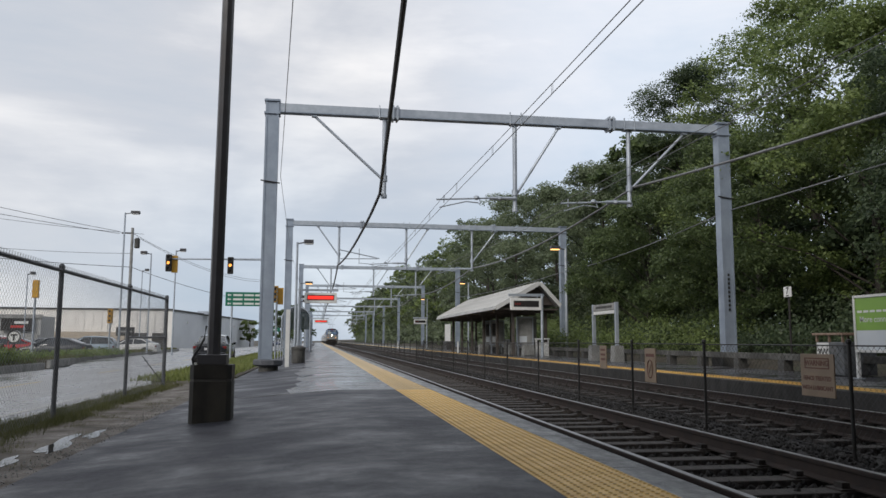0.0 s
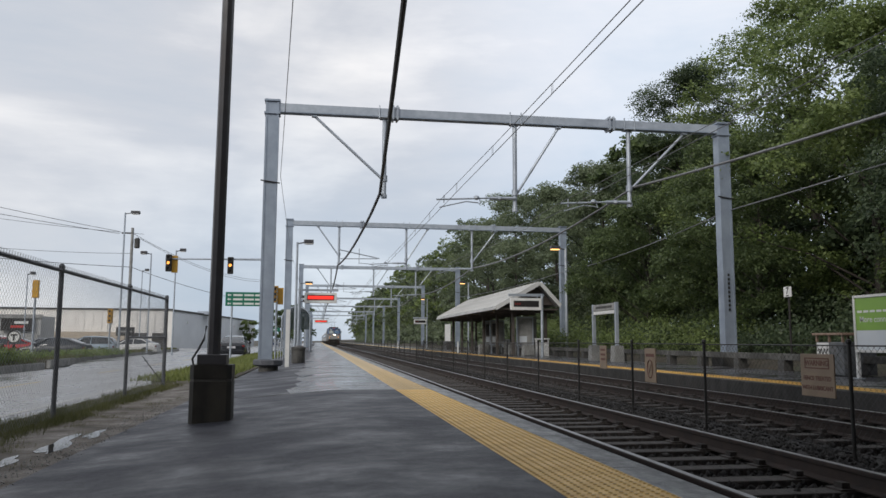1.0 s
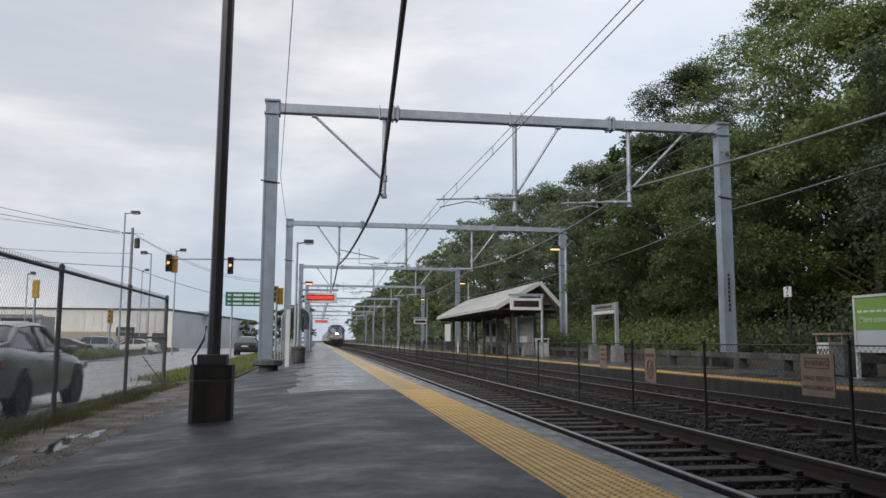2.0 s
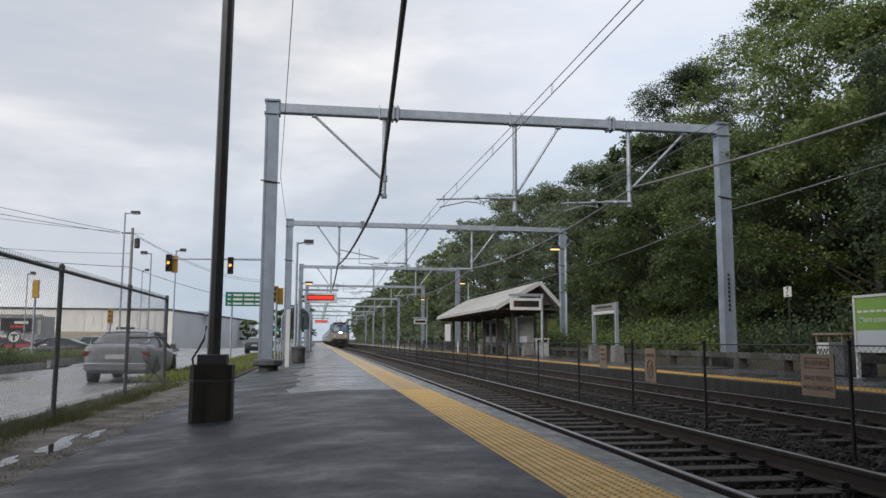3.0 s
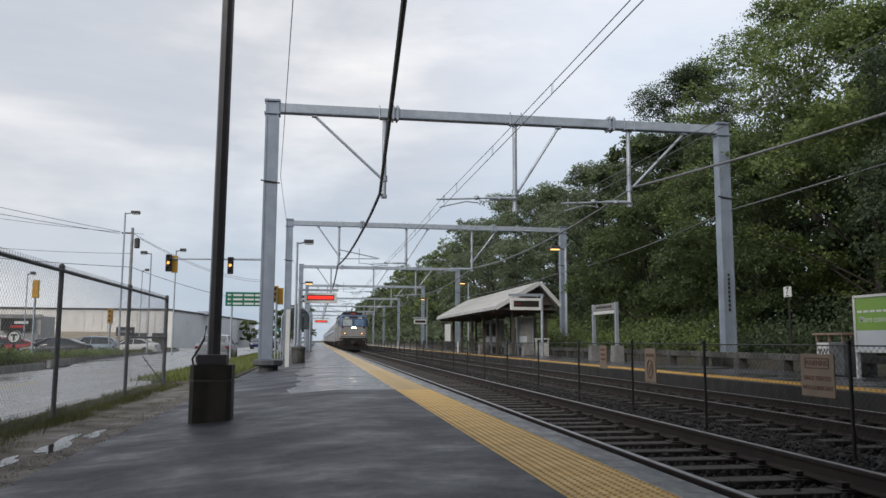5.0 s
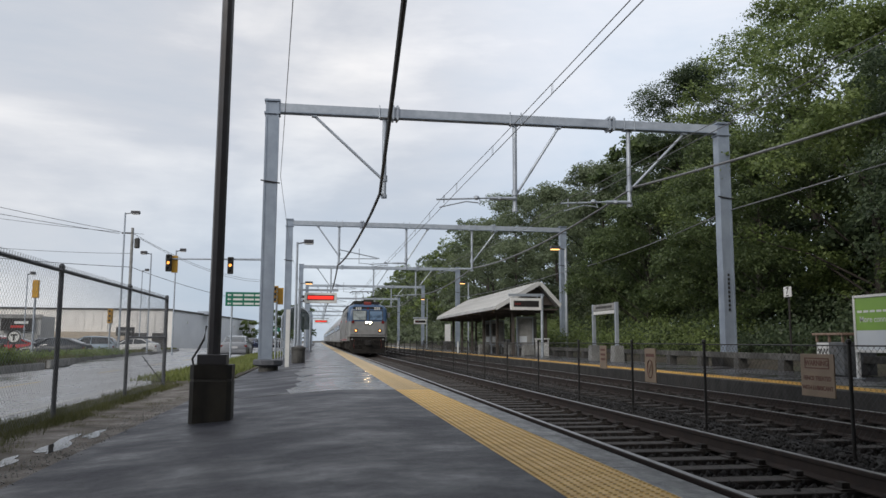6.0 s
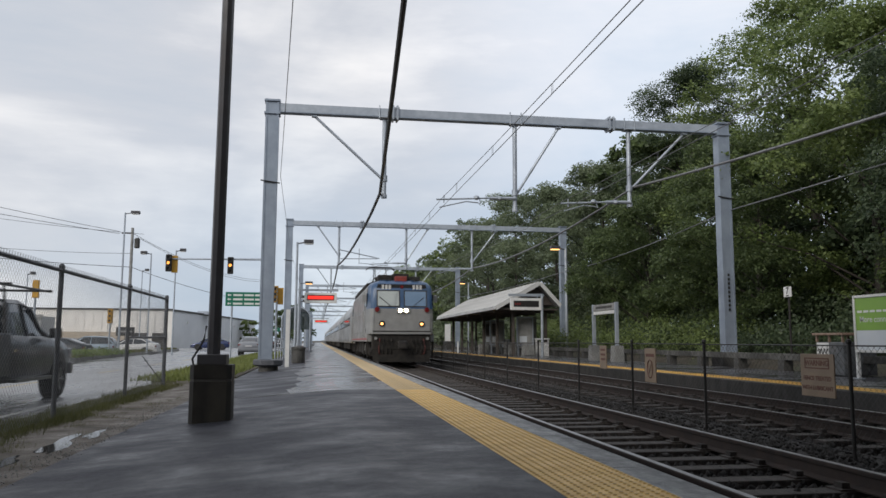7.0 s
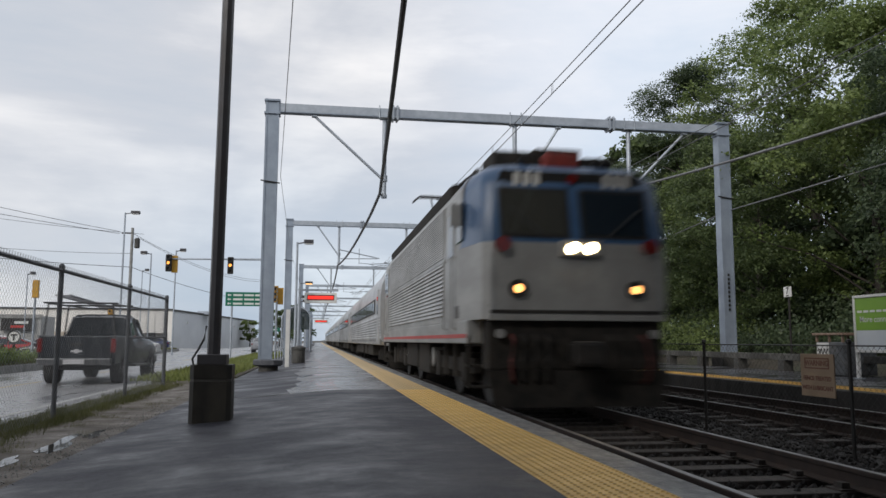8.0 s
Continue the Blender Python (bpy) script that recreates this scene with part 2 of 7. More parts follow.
ROOF_WHITE = mat("pale_roof_metal", (0.60, 0.60, 0.59), (0.50, 0.50, 0.49), 1.5, 0.5, 0.1, 0.001, 40, (0.42, 0.42, 0.41), 0.8, 0.1)
WOOD_DARK = mat("dark_timber", (0.085, 0.07, 0.06), (0.055, 0.046, 0.04), 4, 0.6, 0, 0.002, 50)
BARK = mat("bark", (0.06, 0.05, 0.042), (0.035, 0.03, 0.026), 6, 0.9, 0, 0.02, 18, None, 1, 0, (1, 1, 0.25))
LEAF_A = leaf_mat("leaf_dark", (0.061, 0.092, 0.040), (0.156, 0.205, 0.079), 0.42)
LEAF_B = leaf_mat("leaf_light", (0.094, 0.139, 0.044), (0.244, 0.304, 0.106), 0.42)
LEAF_C = leaf_mat("leaf_blueish", (0.048, 0.074, 0.042), (0.124, 0.165, 0.082), 0.42)
# distance haze is put into this paler, greyer leaf colour
LEAF_HAZE = leaf_mat("leaf_haze_grey", (0.105, 0.138, 0.082), (0.225, 0.27, 0.156), 0.42)
GRASS = leaf_mat("grass_blade", (0.07, 0.078, 0.026), (0.165, 0.17, 0.065), 0.25)
CHAIN = mat("chain_link_wire", (0.24, 0.25, 0.26), (0.17, 0.17, 0.18), 8, 0.5, 0.6)
FENCE_POST = mat("fence_post_steel", (0.085, 0.09, 0.10), (0.06, 0.065, 0.07), 5, 0.5, 0.4)


# ---- mesh helpers ----
def empty(name, loc, label="", category="", group="", kind="", rz=0.0):
    ob = new(name)
    ob.matrix_basis = pose(*loc, 0, 0, rz)
    ob.empty_display_size = 0.2
    return tagged(ob, label, category, group, kind)


def part(name, bm, material, parent=None, label="", smooth=False):
    me = bpy.data.meshes.new(name)
    bmesh.ops.recalc_face_normals(bm, faces=bm.faces)
    bm.to_mesh(me)
    bm.free()
    if smooth:
        me.shade_smooth()
        me.set_sharp_from_angle(angle=radians(38))
    for m in (material if isinstance(material, (list, tuple)) else [material]):
        me.materials.append(m)
    ob = new(name, me)
    ob.parent = parent
    if label:
        ob["label"] = label
    return ob


def share(name, ob, loc, parent, rz=0.0):
    """Another object on the same mesh."""
    o = new(name, ob.data)
    o.parent = parent
    o.matrix_basis = pose(*loc, 0, 0, rz)
    return o


def B():
    return bmesh.new()


def box(bm, x0, x1, y0, y1, z0, z1, bev=0.0, mi=0):
    vs = [bm.verts.new(p) for p in ((x0, y0, z0), (x1, y0, z0), (x1, y1, z0), (x0, y1, z0), (x0, y0, z1), (x1, y0, z1), (x1, y1, z1), (x0, y1, z1))]
    fs = [bm.faces.new([vs[i] for i in f]) for f in ((3, 2, 1, 0), (4, 5, 6, 7), (0, 1, 5, 4), (1, 2, 6, 5), (2, 3, 7, 6), (3, 0, 4, 7))]
    for f in fs:
        f.material_index = mi
    if bev:
        es = list({e for f in fs for e in f.edges})
        bmesh.ops.bevel(bm, geom=es, offset=bev, segments=2, affect='EDGES', profile=0.6)
    return bm


def tube(bm, p, q, r, n=10, r2=None, caps=True):
    p, q = Vector(p), Vector(q)
    r2 = r if r2 is None else r2
    d = (q - p).normalized()
    a = d.orthogonal().normalized()
    b = d.cross(a)
    ring = []
    for c, rr in ((p, r), (q, r2)):
        ring.append([bm.verts.new(c + (a * math.cos(2 * math.pi * i / n) + b * math.sin(2 * math.pi * i / n)) * rr) for i in range(n)])
    for i in range(n):
        j = (i + 1) % n
        bm.faces.new((ring[0][i], ring[0][j], ring[1][j], ring[1][i]))
    if caps:
        bm.faces.new(list(reversed(ring[0])))
        bm.faces.new(ring[1])
    return bm


def hose(bm, pts, r, n=8):
    """A round line through the points."""
    pts = [Vector(p) for p in pts]
    rings = []
    up = Vector((0.13, 0.27, 0.95)).normalized()
    for i, p in enumerate(pts):
        d = (pts[min(i + 1, len(pts) - 1)] - pts[max(i - 1, 0)]).normalized()
        a = d.cross(up).normalized()
        b = d.cross(a)
        rings.append([bm.verts.new(p + (a * math.cos(2 * math.pi * k / n) + b * math.sin(2 * math.pi * k / n)) * r) for k in range(n)])
    for r0, r1 in zip(rings, rings[1:]):
        for k in range(n):
            j = (k + 1) % n
            bm.faces.new((r0[k], r0[j], r1[j], r1[k]))
    bm.faces.new(list(reversed(rings[0])))
    bm.faces.new(rings[-1])
    return bm


def prism(bm, poly, axis, a, b, mi=0):
    """A polygon of two coordinates drawn out along an axis from a to b."""
    def p3(u, v, w):
        return {'x': (w, u, v), 'y': (u, w, v), 'z': (u, v, w)}[axis]
    lo = [bm.verts.new(p3(u, v, a)) for u, v in poly]
    hi = [bm.verts.new(p3(u, v, b)) for u, v in poly]
    n = len(poly)
    fs = [bm.faces.new((lo[i], lo[(i + 1) % n], hi[(i + 1) % n], hi[i])) for i in range(n)]
    fs += [bm.faces.new(list(reversed(lo))), bm.faces.new(hi)]
    for f in fs:
        f.material_index = mi
    return bm


def lathe(bm, prof, c=(0, 0), n=16, a0=0.0):
    """A profile of (radius, height) turned about an upright axis."""
    rings = [[bm.verts.new((c[0] + r * math.cos(a0 + 2 * math.pi * i / n), c[1] + r * math.sin(a0 + 2 * math.pi * i / n), z)) for i in range(n)] for r, z in prof]
    for r0, r1 in zip(rings, rings[1:]):
        for i in range(n):
            j = (i + 1) % n
            bm.faces.new((r0[i], r0[j], r1[j], r1[i]))
    bm.faces.new(list(reversed(rings[0])))
    bm.faces.new(rings[-1])
    return bm


def raw_mesh(name, verts, faces, material, parent=None, smooth=False):
    """A mesh straight from arrays, for leaves, stones and grass."""
    me = bpy.data.meshes.new(name)
    verts = np.asarray(verts, np.float32)
    faces = np.asarray(faces, np.int32)
    k = faces.shape[1]
    me.vertices.add(len(verts))
    me.vertices.foreach_set("co", verts.ravel())
    me.loops.add(faces.size)
    me.loops.foreach_set("vertex_index", faces.ravel())
    me.polygons.add(len(faces))
    me.polygons.foreach_set("loop_start", np.arange(0, faces.size, k, dtype=np.int32))
    me.update(calc_edges=True)
    me.validate()
    for m in (material if isinstance(material, (list, tuple)) else [material]):
        me.materials.append(m)
    ob = new(name, me)
    ob.parent = parent
    return ob


def leaf_quads(centres, size, rng, normals, jitter=0.7, long=1.6):
    """Pointed leaves of four corners, one at each centre, lying roughly across the given normals."""
    n = len(centres)
    nn = normals + rng.normal(0, jitter, (n, 3))
    nn /= np.linalg.norm(nn, axis=1, keepdims=True) + 1e-9
    d = np.cross(nn, rng.normal(size=(n, 3)))
    d /= np.linalg.norm(d, axis=1, keepdims=True) + 1e-9
    e = np.cross(nn, d)
    s = (size * rng.uniform(0.6, 1.35, n))[:, None]
    v = np.stack([centres - d * s * long / 2, centres + e * s * 0.5, centres + d * s * long / 2, centres - e * s * 0.5], 1)
    return v.reshape(-1, 3), np.arange(n * 4).reshape(n, 4)


# ---- plan, in metres: x across the tracks, y along them, z from the rail tops ----
T1, T2 = 3.617, 7.45          # track centres
EDGE = 2.18                   # edge of the near platform
FENCE_X = 5.53
PLAT_L = -2.1
Y0, Y1 = -7.0, 330.0          # the stretch of platform


def plat_z(x):
    return 0.2 if x > 0.35 else 0.2 - 0.08 * (0.35 - x)


def ground():
    bm = B()
    xs = [-1500, -300, -60, -16, -11, -4.4, -2.1, 2.0, 9, 13.6, 15, 19, 24, 40, 300, 1500]
    ys = [-600, -60, 0, 30, 60, 120, 300, 900, 3500]
    zs = {-1500: -0.8, -300: -0.8, -60: -0.8, -16: -0.8, -11: -0.3, -2.1: -0.26, 15: 0.35, 19: 0.9, 24: 1.6, 40: 2.5, 300: 3, 1500: 3}
    g = [[bm.verts.new((x, y, zs.get(x, -0.26))) for y in ys] for x in xs]
    for i in range(len(xs) - 1):
        for j in range(len(ys) - 1):
            bm.faces.new((g[i][j], g[i + 1][j], g[i + 1][j + 1], g[i][j + 1]))
    tagged(part("ground", bm, SOIL, None), "dark damp earth ground reaching under the woods", "ground", "", "structure")


def near_platform():
    p = empty("platform_near", (0, 0, 0), "low wet asphalt station platform with yellow tactile edge", "platform", "", "structure")
    for name, y0, y1, m, strips in (("asphalt_new", Y0, 13.28, ASPHALT, ((PLAT_L, 0.35), (0.35, 1.318))), ("asphalt_back", 13.30, Y1, ASPHALT, ((PLAT_L, -0.62),)),
                                    ("asphalt_old", 13.30, Y1, ASPHALT_OLD, ((-0.62, 0.35), (0.35, 1.318)))):
        bm = B()
        for xa, xb in strips:
            n = 40
            for k in range(n):
                ya, yb = y0 + (y1 - y0) * (k / n) ** 2, y0 + (y1 - y0) * ((k + 1) / n) ** 2
                bm.faces.new([bm.verts.new(v) for v in ((xa, ya, plat_z(xa)), (xb, ya, plat_z(xb)), (xb, yb, plat_z(xb)), (xa, yb, plat_z(xa)))])
        bmesh.ops.remove_doubles(bm, verts=bm.verts, dist=0.001)
        # sides down to the ground
        for xa in (PLAT_L,) if strips[0][0] == PLAT_L else ():
            bm.faces.new([bm.verts.new(v) for v in ((xa, y0, plat_z(xa)), (xa, y1, plat_z(xa)), (xa, y1, -0.3), (xa, y0, -0.3))])
        part(name, bm, m, p)
    # paving joints and resurfaced patches
    JOINT = mat("pale_joint", (0.12, 0.12, 0.12), (0.07, 0.07, 0.072), 9, 0.5)
    bm = B()
    for xa, xb in ((PLAT_L + 0.3, 0.33), (0.33, 1.316)):
        z0, z1 = plat_z(xa) + 0.004, plat_z(xb) + 0.004
        bm.faces.new([bm.verts.new(v) for v in ((xa, 13.25, z0), (xb, 13.25, z1), (xb, 13.36, z1), (xa, 13.36, z0))])
    part("cross_joint", bm, JOINT, p)
    # ragged dark seams where the old surface was patched lane by lane
    rr = random.Random(12)
    for xc, w in ((-0.64, 0.30),):
        left, right = [], []
        y, x = 13.4, xc
        while y < 70:
            left.append((x - w * rr.uniform(0.3, 1.0), y))
            right.append((x + w * rr.uniform(0.3, 1.0), y))
            y += rr.uniform(0.5, 1.6)
            x = xc + rr.uniform(-0.10, 0.10)
        bm = B()
        for (a, c), (d, e) in zip(zip(left, right), zip(left[1:], right[1:])):
            bm.faces.new([bm.verts.new((px, py, plat_z(px) + 0.004)) for px, py in (a, c, e, d)])
        part("long_joint", bm, ASPHALT, p)
    bm = B()
    box(bm, 1.30, 1.92, Y0, Y1, -0.3, 0.188)
    part("tile_bed", bm, CONCRETE_DARK, p)
    # edge stones
    ln = 3.0
    bm = B()
    box(bm, 1.923, EDGE, 0.004, ln - 0.004, -0.32, 0.2, 0.012)
    first = part("edge_stone", bm, EDGE_PALE, p)
    first.matrix_basis = pose(0, Y0, 0)
    for k in range(1, 40):
        share("edge_stone", first, (0, Y0 + k * ln, 0), p)
    bm = B()
    box(bm, 1.923, EDGE, Y0 + 40 * ln, Y1, -0.32, 0.2)
    part("edge_far", bm, EDGE_PALE, p)
    # tactile tiles with raised domes
    def tile(domes):
        bm = B()
        box(bm, 1.323, 1.917, 0.003, 0.607, 0.15, 0.2)
        if domes:
            for i in range(10):
                for j in range(10):
                    cx, cy = 1.35 + i * 0.06, 0.032 + j * 0.0607
                    lo = [bm.verts.new((cx + 0.0145 * math.cos(a), cy + 0.0145 * math.sin(a), 0.2)) for a in (0.5, 1.55, 2.6, 3.65, 4.7, 5.75)]
                    hi = [bm.verts.new((cx + 0.0105 * math.cos(a), cy + 0.0105 * math.sin(a), 0.2055)) for a in (0.5, 1.55, 2.6, 3.65, 4.7, 5.75)]
                    for q in range(6):
                        bm.faces.new((lo[q], lo[(q + 1) % 6], hi[(q + 1) % 6], hi[q]))
                    bm.faces.new(hi).material_index = 1
        return bm
    a = part("tactile_tile", tile(True), [YELLOW, YELLOW_WORN], p)
    a.matrix_basis = pose(0, 1.09, 0)
    for k in range(1, 20):
        share("tactile_tile", a, (0, 1.09 + k * 0.61, 0), p)
    o = part("tactile_tile", tile(True), [YELLOW_OLD, YELLOW_WORN], p, "faded yellow tile")
    o.matrix_basis = pose(0, 1.09 + 20 * 0.61, 0)
    for k in range(21, 34):
        share("tactile_tile", o, (0, 1.09 + k * 0.61, 0), p)
    b = part("tactile_tile", tile(False), YELLOW_OLD, p)
    b.matrix_basis = pose(0, 1.09 - 0.61, 0)
    for k in list(range(-12, -1)) + list(range(34, 120)):
        share("tactile_tile", b, (0, 1.09 + k * 0.61, 0), p)
    bm = B()
    box(bm, 1.323, 1.917, 1.09 + 120 * 0.61, Y1, 0.15, 0.2)
    part("tactile_far", bm, YELLOW_OLD, p)


def far_platform():
    p = empty("platform_far", (0, 0, 0), "opposite low platform, dark asphalt with yellow tactile edge", "platform", "", "structure")
    e = T2 + 1.5
    bm = B()
    box(bm, e, e + 0.26, -10, Y1, -0.34, 0.2, 0.012)
    part("edge_face", bm, EDGE_DARK, p)
    bm = B()
    box(bm, e + 0.875, 13.6, -10, Y1, -0.3, 0.2)
    part("asphalt_top", bm, ASPHALT_OLD, p)
    bm = B()
    box(bm, e + 0.26, e + 0.875, -10, Y1, -0.3, 0.18)
    part("tile_bed", bm, CONCRETE_DARK, p)
    bm = B()
    box(bm, e + 0.265, e + 0.87, 0.004, 1.216, 0.15, 0.202)
    for i in range(9):
        for j in range(18):
            box(bm, e + 0.29 + i * 0.064, e + 0.325 + i * 0.064, 0.02 + j * 0.067, 0.055 + j * 0.067, 0.202, 0.21)
    a = part("tactile_tile", bm, YELLOW, p)
    a.matrix_basis = pose(0, 4, 0)
    for k in range(1, 60):
        share("tactile_tile", a, (0, 4 + k * 1.22, 0), p)
    bm = B()
    box(bm, e + 0.265, e + 0.87, 4 + 60 * 1.22, Y1, 0.15, 0.202)
    part("tactile_far", bm, YELLOW, p)


RAIL = ((-0.07, -0.165), (0.07, -0.165), (0.07, -0.152), (0.012, -0.13), (0.011, -0.045), (0.034, -0.036), (0.036, -0.008), (0.03, -0.0025),
        (-0.03, -0.0025), (-0.036, -0.008), (-0.034, -0.036), (-0.011, -0.045), (-0.012, -0.13), (-0.07, -0.152))


def track(cx, name):
    t = empty(name, (cx, 0, 0), "railway track with steel rails on dark timber ties", "track", "", "structure")
    for s in (-1, 1):
        bm = B()
        prism(bm, [(s * 0.753 + u, v) for u, v in RAIL], 'y', -30, 600)
        r = part("rail", bm, RAIL_SIDE, t)
        bm = B()
        box(bm, s * 0.753 - 0.027, s * 0.753 + 0.027, -30, 600, -0.004, 0.0)
        part("rail_head", bm, RAIL_TOP, r, "polished running surface")
    bm = B()
    box(bm, -1.3, 1.3, -0.115, 0.115, -0.36, -0.176, 0.012)
    for s in (-1, 1):
        box(bm, s * 0.753 - 0.18, s * 0.753 + 0.18, -0.095, 0.095, -0.176, -0.16)
        for d in (-0.1, 0.1):
            box(bm, s * 0.753 + d - 0.035, s * 0.753 + d + 0.035, -0.05, 0.05, -0.16, -0.115)
    a = part("tie", bm, TIE, t)
    a.matrix_basis = pose(0, 0, 0)
    rng = random.Random(7 + int(cx))
    step, n = 0.6, 150
    for k in range(1, n):
        share("tie", a, (rng.uniform(-0.03, 0.03), k * step + rng.uniform(-0.02, 0.02), rng.uniform(-0.006, 0.004)), t, rng.uniform(-1, 1))
    bm = B()
    for k in list(range(-12, 0)) + list(range(n, 500)):
        box(bm, -1.3, 1.3, k * step - 0.115, k * step + 0.115, -0.36, -0.178)
    tagged(part("tie_row", bm, TIE, t), kind="stuff")


def ballast():
    bm = B()
    prof = [(2.1, -0.34), (2.3, -0.24), (8.6, -0.24), (8.97, -0.3), (8.97, -0.5), (2.1, -0.5)]
    prism(bm, prof, 'y', -30, 600)
    tagged(part("ballast_bed", bm, BALLAST), "dark grey crushed-stone track bed", "ballast", "", "stuff")
    rng = np.random.default_rng(3)
    n = 42000
    y = 2.0 + 75 * rng.random(n) ** 2.2
    x = rng.uniform(2.24, 8.9, n)
    z = -0.225 + rng.normal(0, 0.012, n) - 0.05 * (np.abs(x - 2.3) < 0.15)
    s = rng.uniform(0.022, 0.046, n)
    base = np.array([(1, 0, 0), (-1, 0, 0), (0, 1, 0), (0, -1, 0), (0, 0, 1), (0, 0, -1)], float)
    v = base[None] * s[:, None, None] * rng.uniform(0.6, 1.2, (n, 6, 1)) + rng.normal(0, 0.006, (n, 6, 3))
    ang = rng.uniform(0, 6.28, n)
    c, sn = np.cos(ang)[:, None], np.sin(ang)[:, None]
    v = np.stack([v[..., 0] * c - v[..., 1] * sn, v[..., 0] * sn + v[..., 1] * c, v[..., 2]], -1)
    v += np.stack([x, y, z], -1)[:, None]
    f = np.array([(0, 2, 4), (2, 1, 4), (1, 3, 4), (3, 0, 4), (2, 0, 5), (1, 2, 5), (3, 1, 5), (0, 3, 5)])
    faces = (f[None] + 6 * np.arange(n)[:, None, None]).reshape(-1, 3)
    tagged(raw_mesh("ballast_stones", v.reshape(-1, 3), faces, BALLAST), "loose dark crushed stones between the rails", "ballast", "", "stuff")


ground()
near_platform()
far_platform()
track(T1, "track_1")
track(T2, "track_2")
ballast()


# ---- overhead line portals ----
def portal(y, xl, xr, zt, tubes, base_l, base_r, w=0.40, marks=False):
    """Steel portal over both tracks. tubes: (x, foot height, x of the stay at the beam, arm length or 0)."""
    g = empty("overhead_line_portal", (0, y, 0), "galvanised steel overhead line portal spanning both tracks", "catenary portal", "overhead line portals")
    for x, zb in ((xl, base_l), (xr, base_r)):
        bm = B()
        box(bm, x - w / 2, x + w / 2, -0.17, 0.17, zb, zt - 0.02, 0.01)
        # open channel face
        box(bm, x - w / 2 - 0.012, x - w / 2 + 0.05, -0.19, 0.19, zb, zt)
        box(bm, x + w / 2 - 0.05, x + w / 2 + 0.012, -0.19, 0.19, zb, zt)
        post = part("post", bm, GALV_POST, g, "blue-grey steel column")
        for dz in (0.08, 0.5):
            bm = B()
            box(bm, x - w / 2 - 0.05, x + w / 2 + 0.05, -0.23, 0.23, zt - dz, zt - dz + 0.06)
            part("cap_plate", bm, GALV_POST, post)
        bm = B()
        tube(bm, (x - w / 2 - 0.1, -0.21, 6.1), (x + w / 2 + 0.1, -0.21, 6.02), 0.022, 8)
        part("bracket", bm, DARK_IRON, post)
    bm = B()
    box(bm, xl + w / 2, xr - w / 2, -0.14, 0.14, zt - 0.40, zt - 0.12, 0.008)
    beam = part("beam", bm, GALV, g)
    bm = B()
    box(bm, xl + w / 2 - 0.02, xr - w / 2 + 0.02, -0.155, 0.155, zt - 0.42, zt - 0.385)
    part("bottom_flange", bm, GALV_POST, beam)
    span = xr - xl
    for fx in (0.255, 0.735):
        x = xl + span * fx
        bm = B()
        box(bm, x - 0.10, x - 0.04, -0.21, 0.21, zt - 0.5, zt - 0.02)
        box(bm, x + 0.04, x + 0.10, -0.21, 0.21, zt - 0.5, zt - 0.02)
        for zz in (zt - 0.42, zt - 0.1):
            for yy in (-0.18, 0.18):
                tube(bm, (x - 0.14, yy, zz), (x + 0.14, yy, zz), 0.03, 6)
        part("splice_plate", bm, GALV, beam)
    for x, zf, xs, arm in tubes:
        bm = B()
        tube(bm, (x, 0, zf), (x, 0, zt - 0.42), 0.075, 12)
        box(bm, x - 0.16, x + 0.16, -0.2, 0.2, zt - 0.44, zt - 0.415)
        tube(bm, (x, 0, zf + 0.55), (x, 0, zf + 0.75), 0.11, 12)
        tube(bm, (x, 0, zf), (x, 0, zf + 0.12), 0.1, 12)
        dt = part("drop_tube", bm, GALV, g)
        for dx in (-0.19, 0.19):
            bm = B()
            tube(bm, (x + dx, -0.16, zt - 0.47), (x + dx, -0.16, zt - 0.04), 0.022, 6)
            part("clamp_bolt", bm, GALV, dt)
        bm = B()
        tube(bm, (xs, 0, zt - 0.46), (x + 0.08 * (1 if xs > x else -1), 0, zf + 0.65), 0.045, 8)
        box(bm, xs - 0.09, xs + 0.09, -0.09, 0.09, zt - 0.5, zt - 0.41)
        part("stay", bm, GALV, g)
        if arm < 0:
            bm = B()
            tube(bm, (x, -0.1, zf + 0.95), (x - arm, -0.1, zf + 0.42), 0.035, 8)
            tube(bm, (x + 0.1, -0.1, zf + 0.36), (x - arm - 0.15, -0.1, zf + 0.40), 0.03, 8)
            tube(bm, (x - arm * 0.5, -0.1, zf + 0.05), (x - arm * 0.5, -0.1, zf + 1.05), 0.022, 6)
            hose(bm, [(x - arm * 0.5, -0.1, zf + 0.1), (x - arm * 0.75, -0.1, zf + 0.06), (x - arm, -0.1, zf - 0.18)], 0.02, 6)
            part("cantilever_arm", bm, GALV, g)
        if arm > 0:
            bm = B()
            z = zf + 0.42 if x < 8 else zf + 0.13
            tube(bm, (x, -0.1, z + 0.02), (x - 0.9, -0.1, z), 0.055, 8)
            tube(bm, (x - 0.9, -0.1, z), (x - arm, -0.1, z - 0.1), 0.03, 8)
            tube(bm, (x - arm + 0.25, -0.1, z - 0.2), (x - arm + 0.25, -0.1, z + 0.05), 0.02, 6)
            for a in (0.55, 1.35):
                lathe(bm, [(0.05, z - 0.07), (0.1, z - 0.03), (0.1, z + 0.03), (0.05, z + 0.07)], (x - a, -0.1), 8)
            hose(bm, [(x - 1.25, -0.1, z - 0.02), (x - 1.2, -0.1, z - 0.22), (x - 1.3, -0.1, z - 0.17), (x - 1.7, -0.1, z - 0.14), (x - arm + 0.1, -0.1, z - 0.36)], 0.02, 6)
            part("registration_arm", bm, GALV, g)
    return g


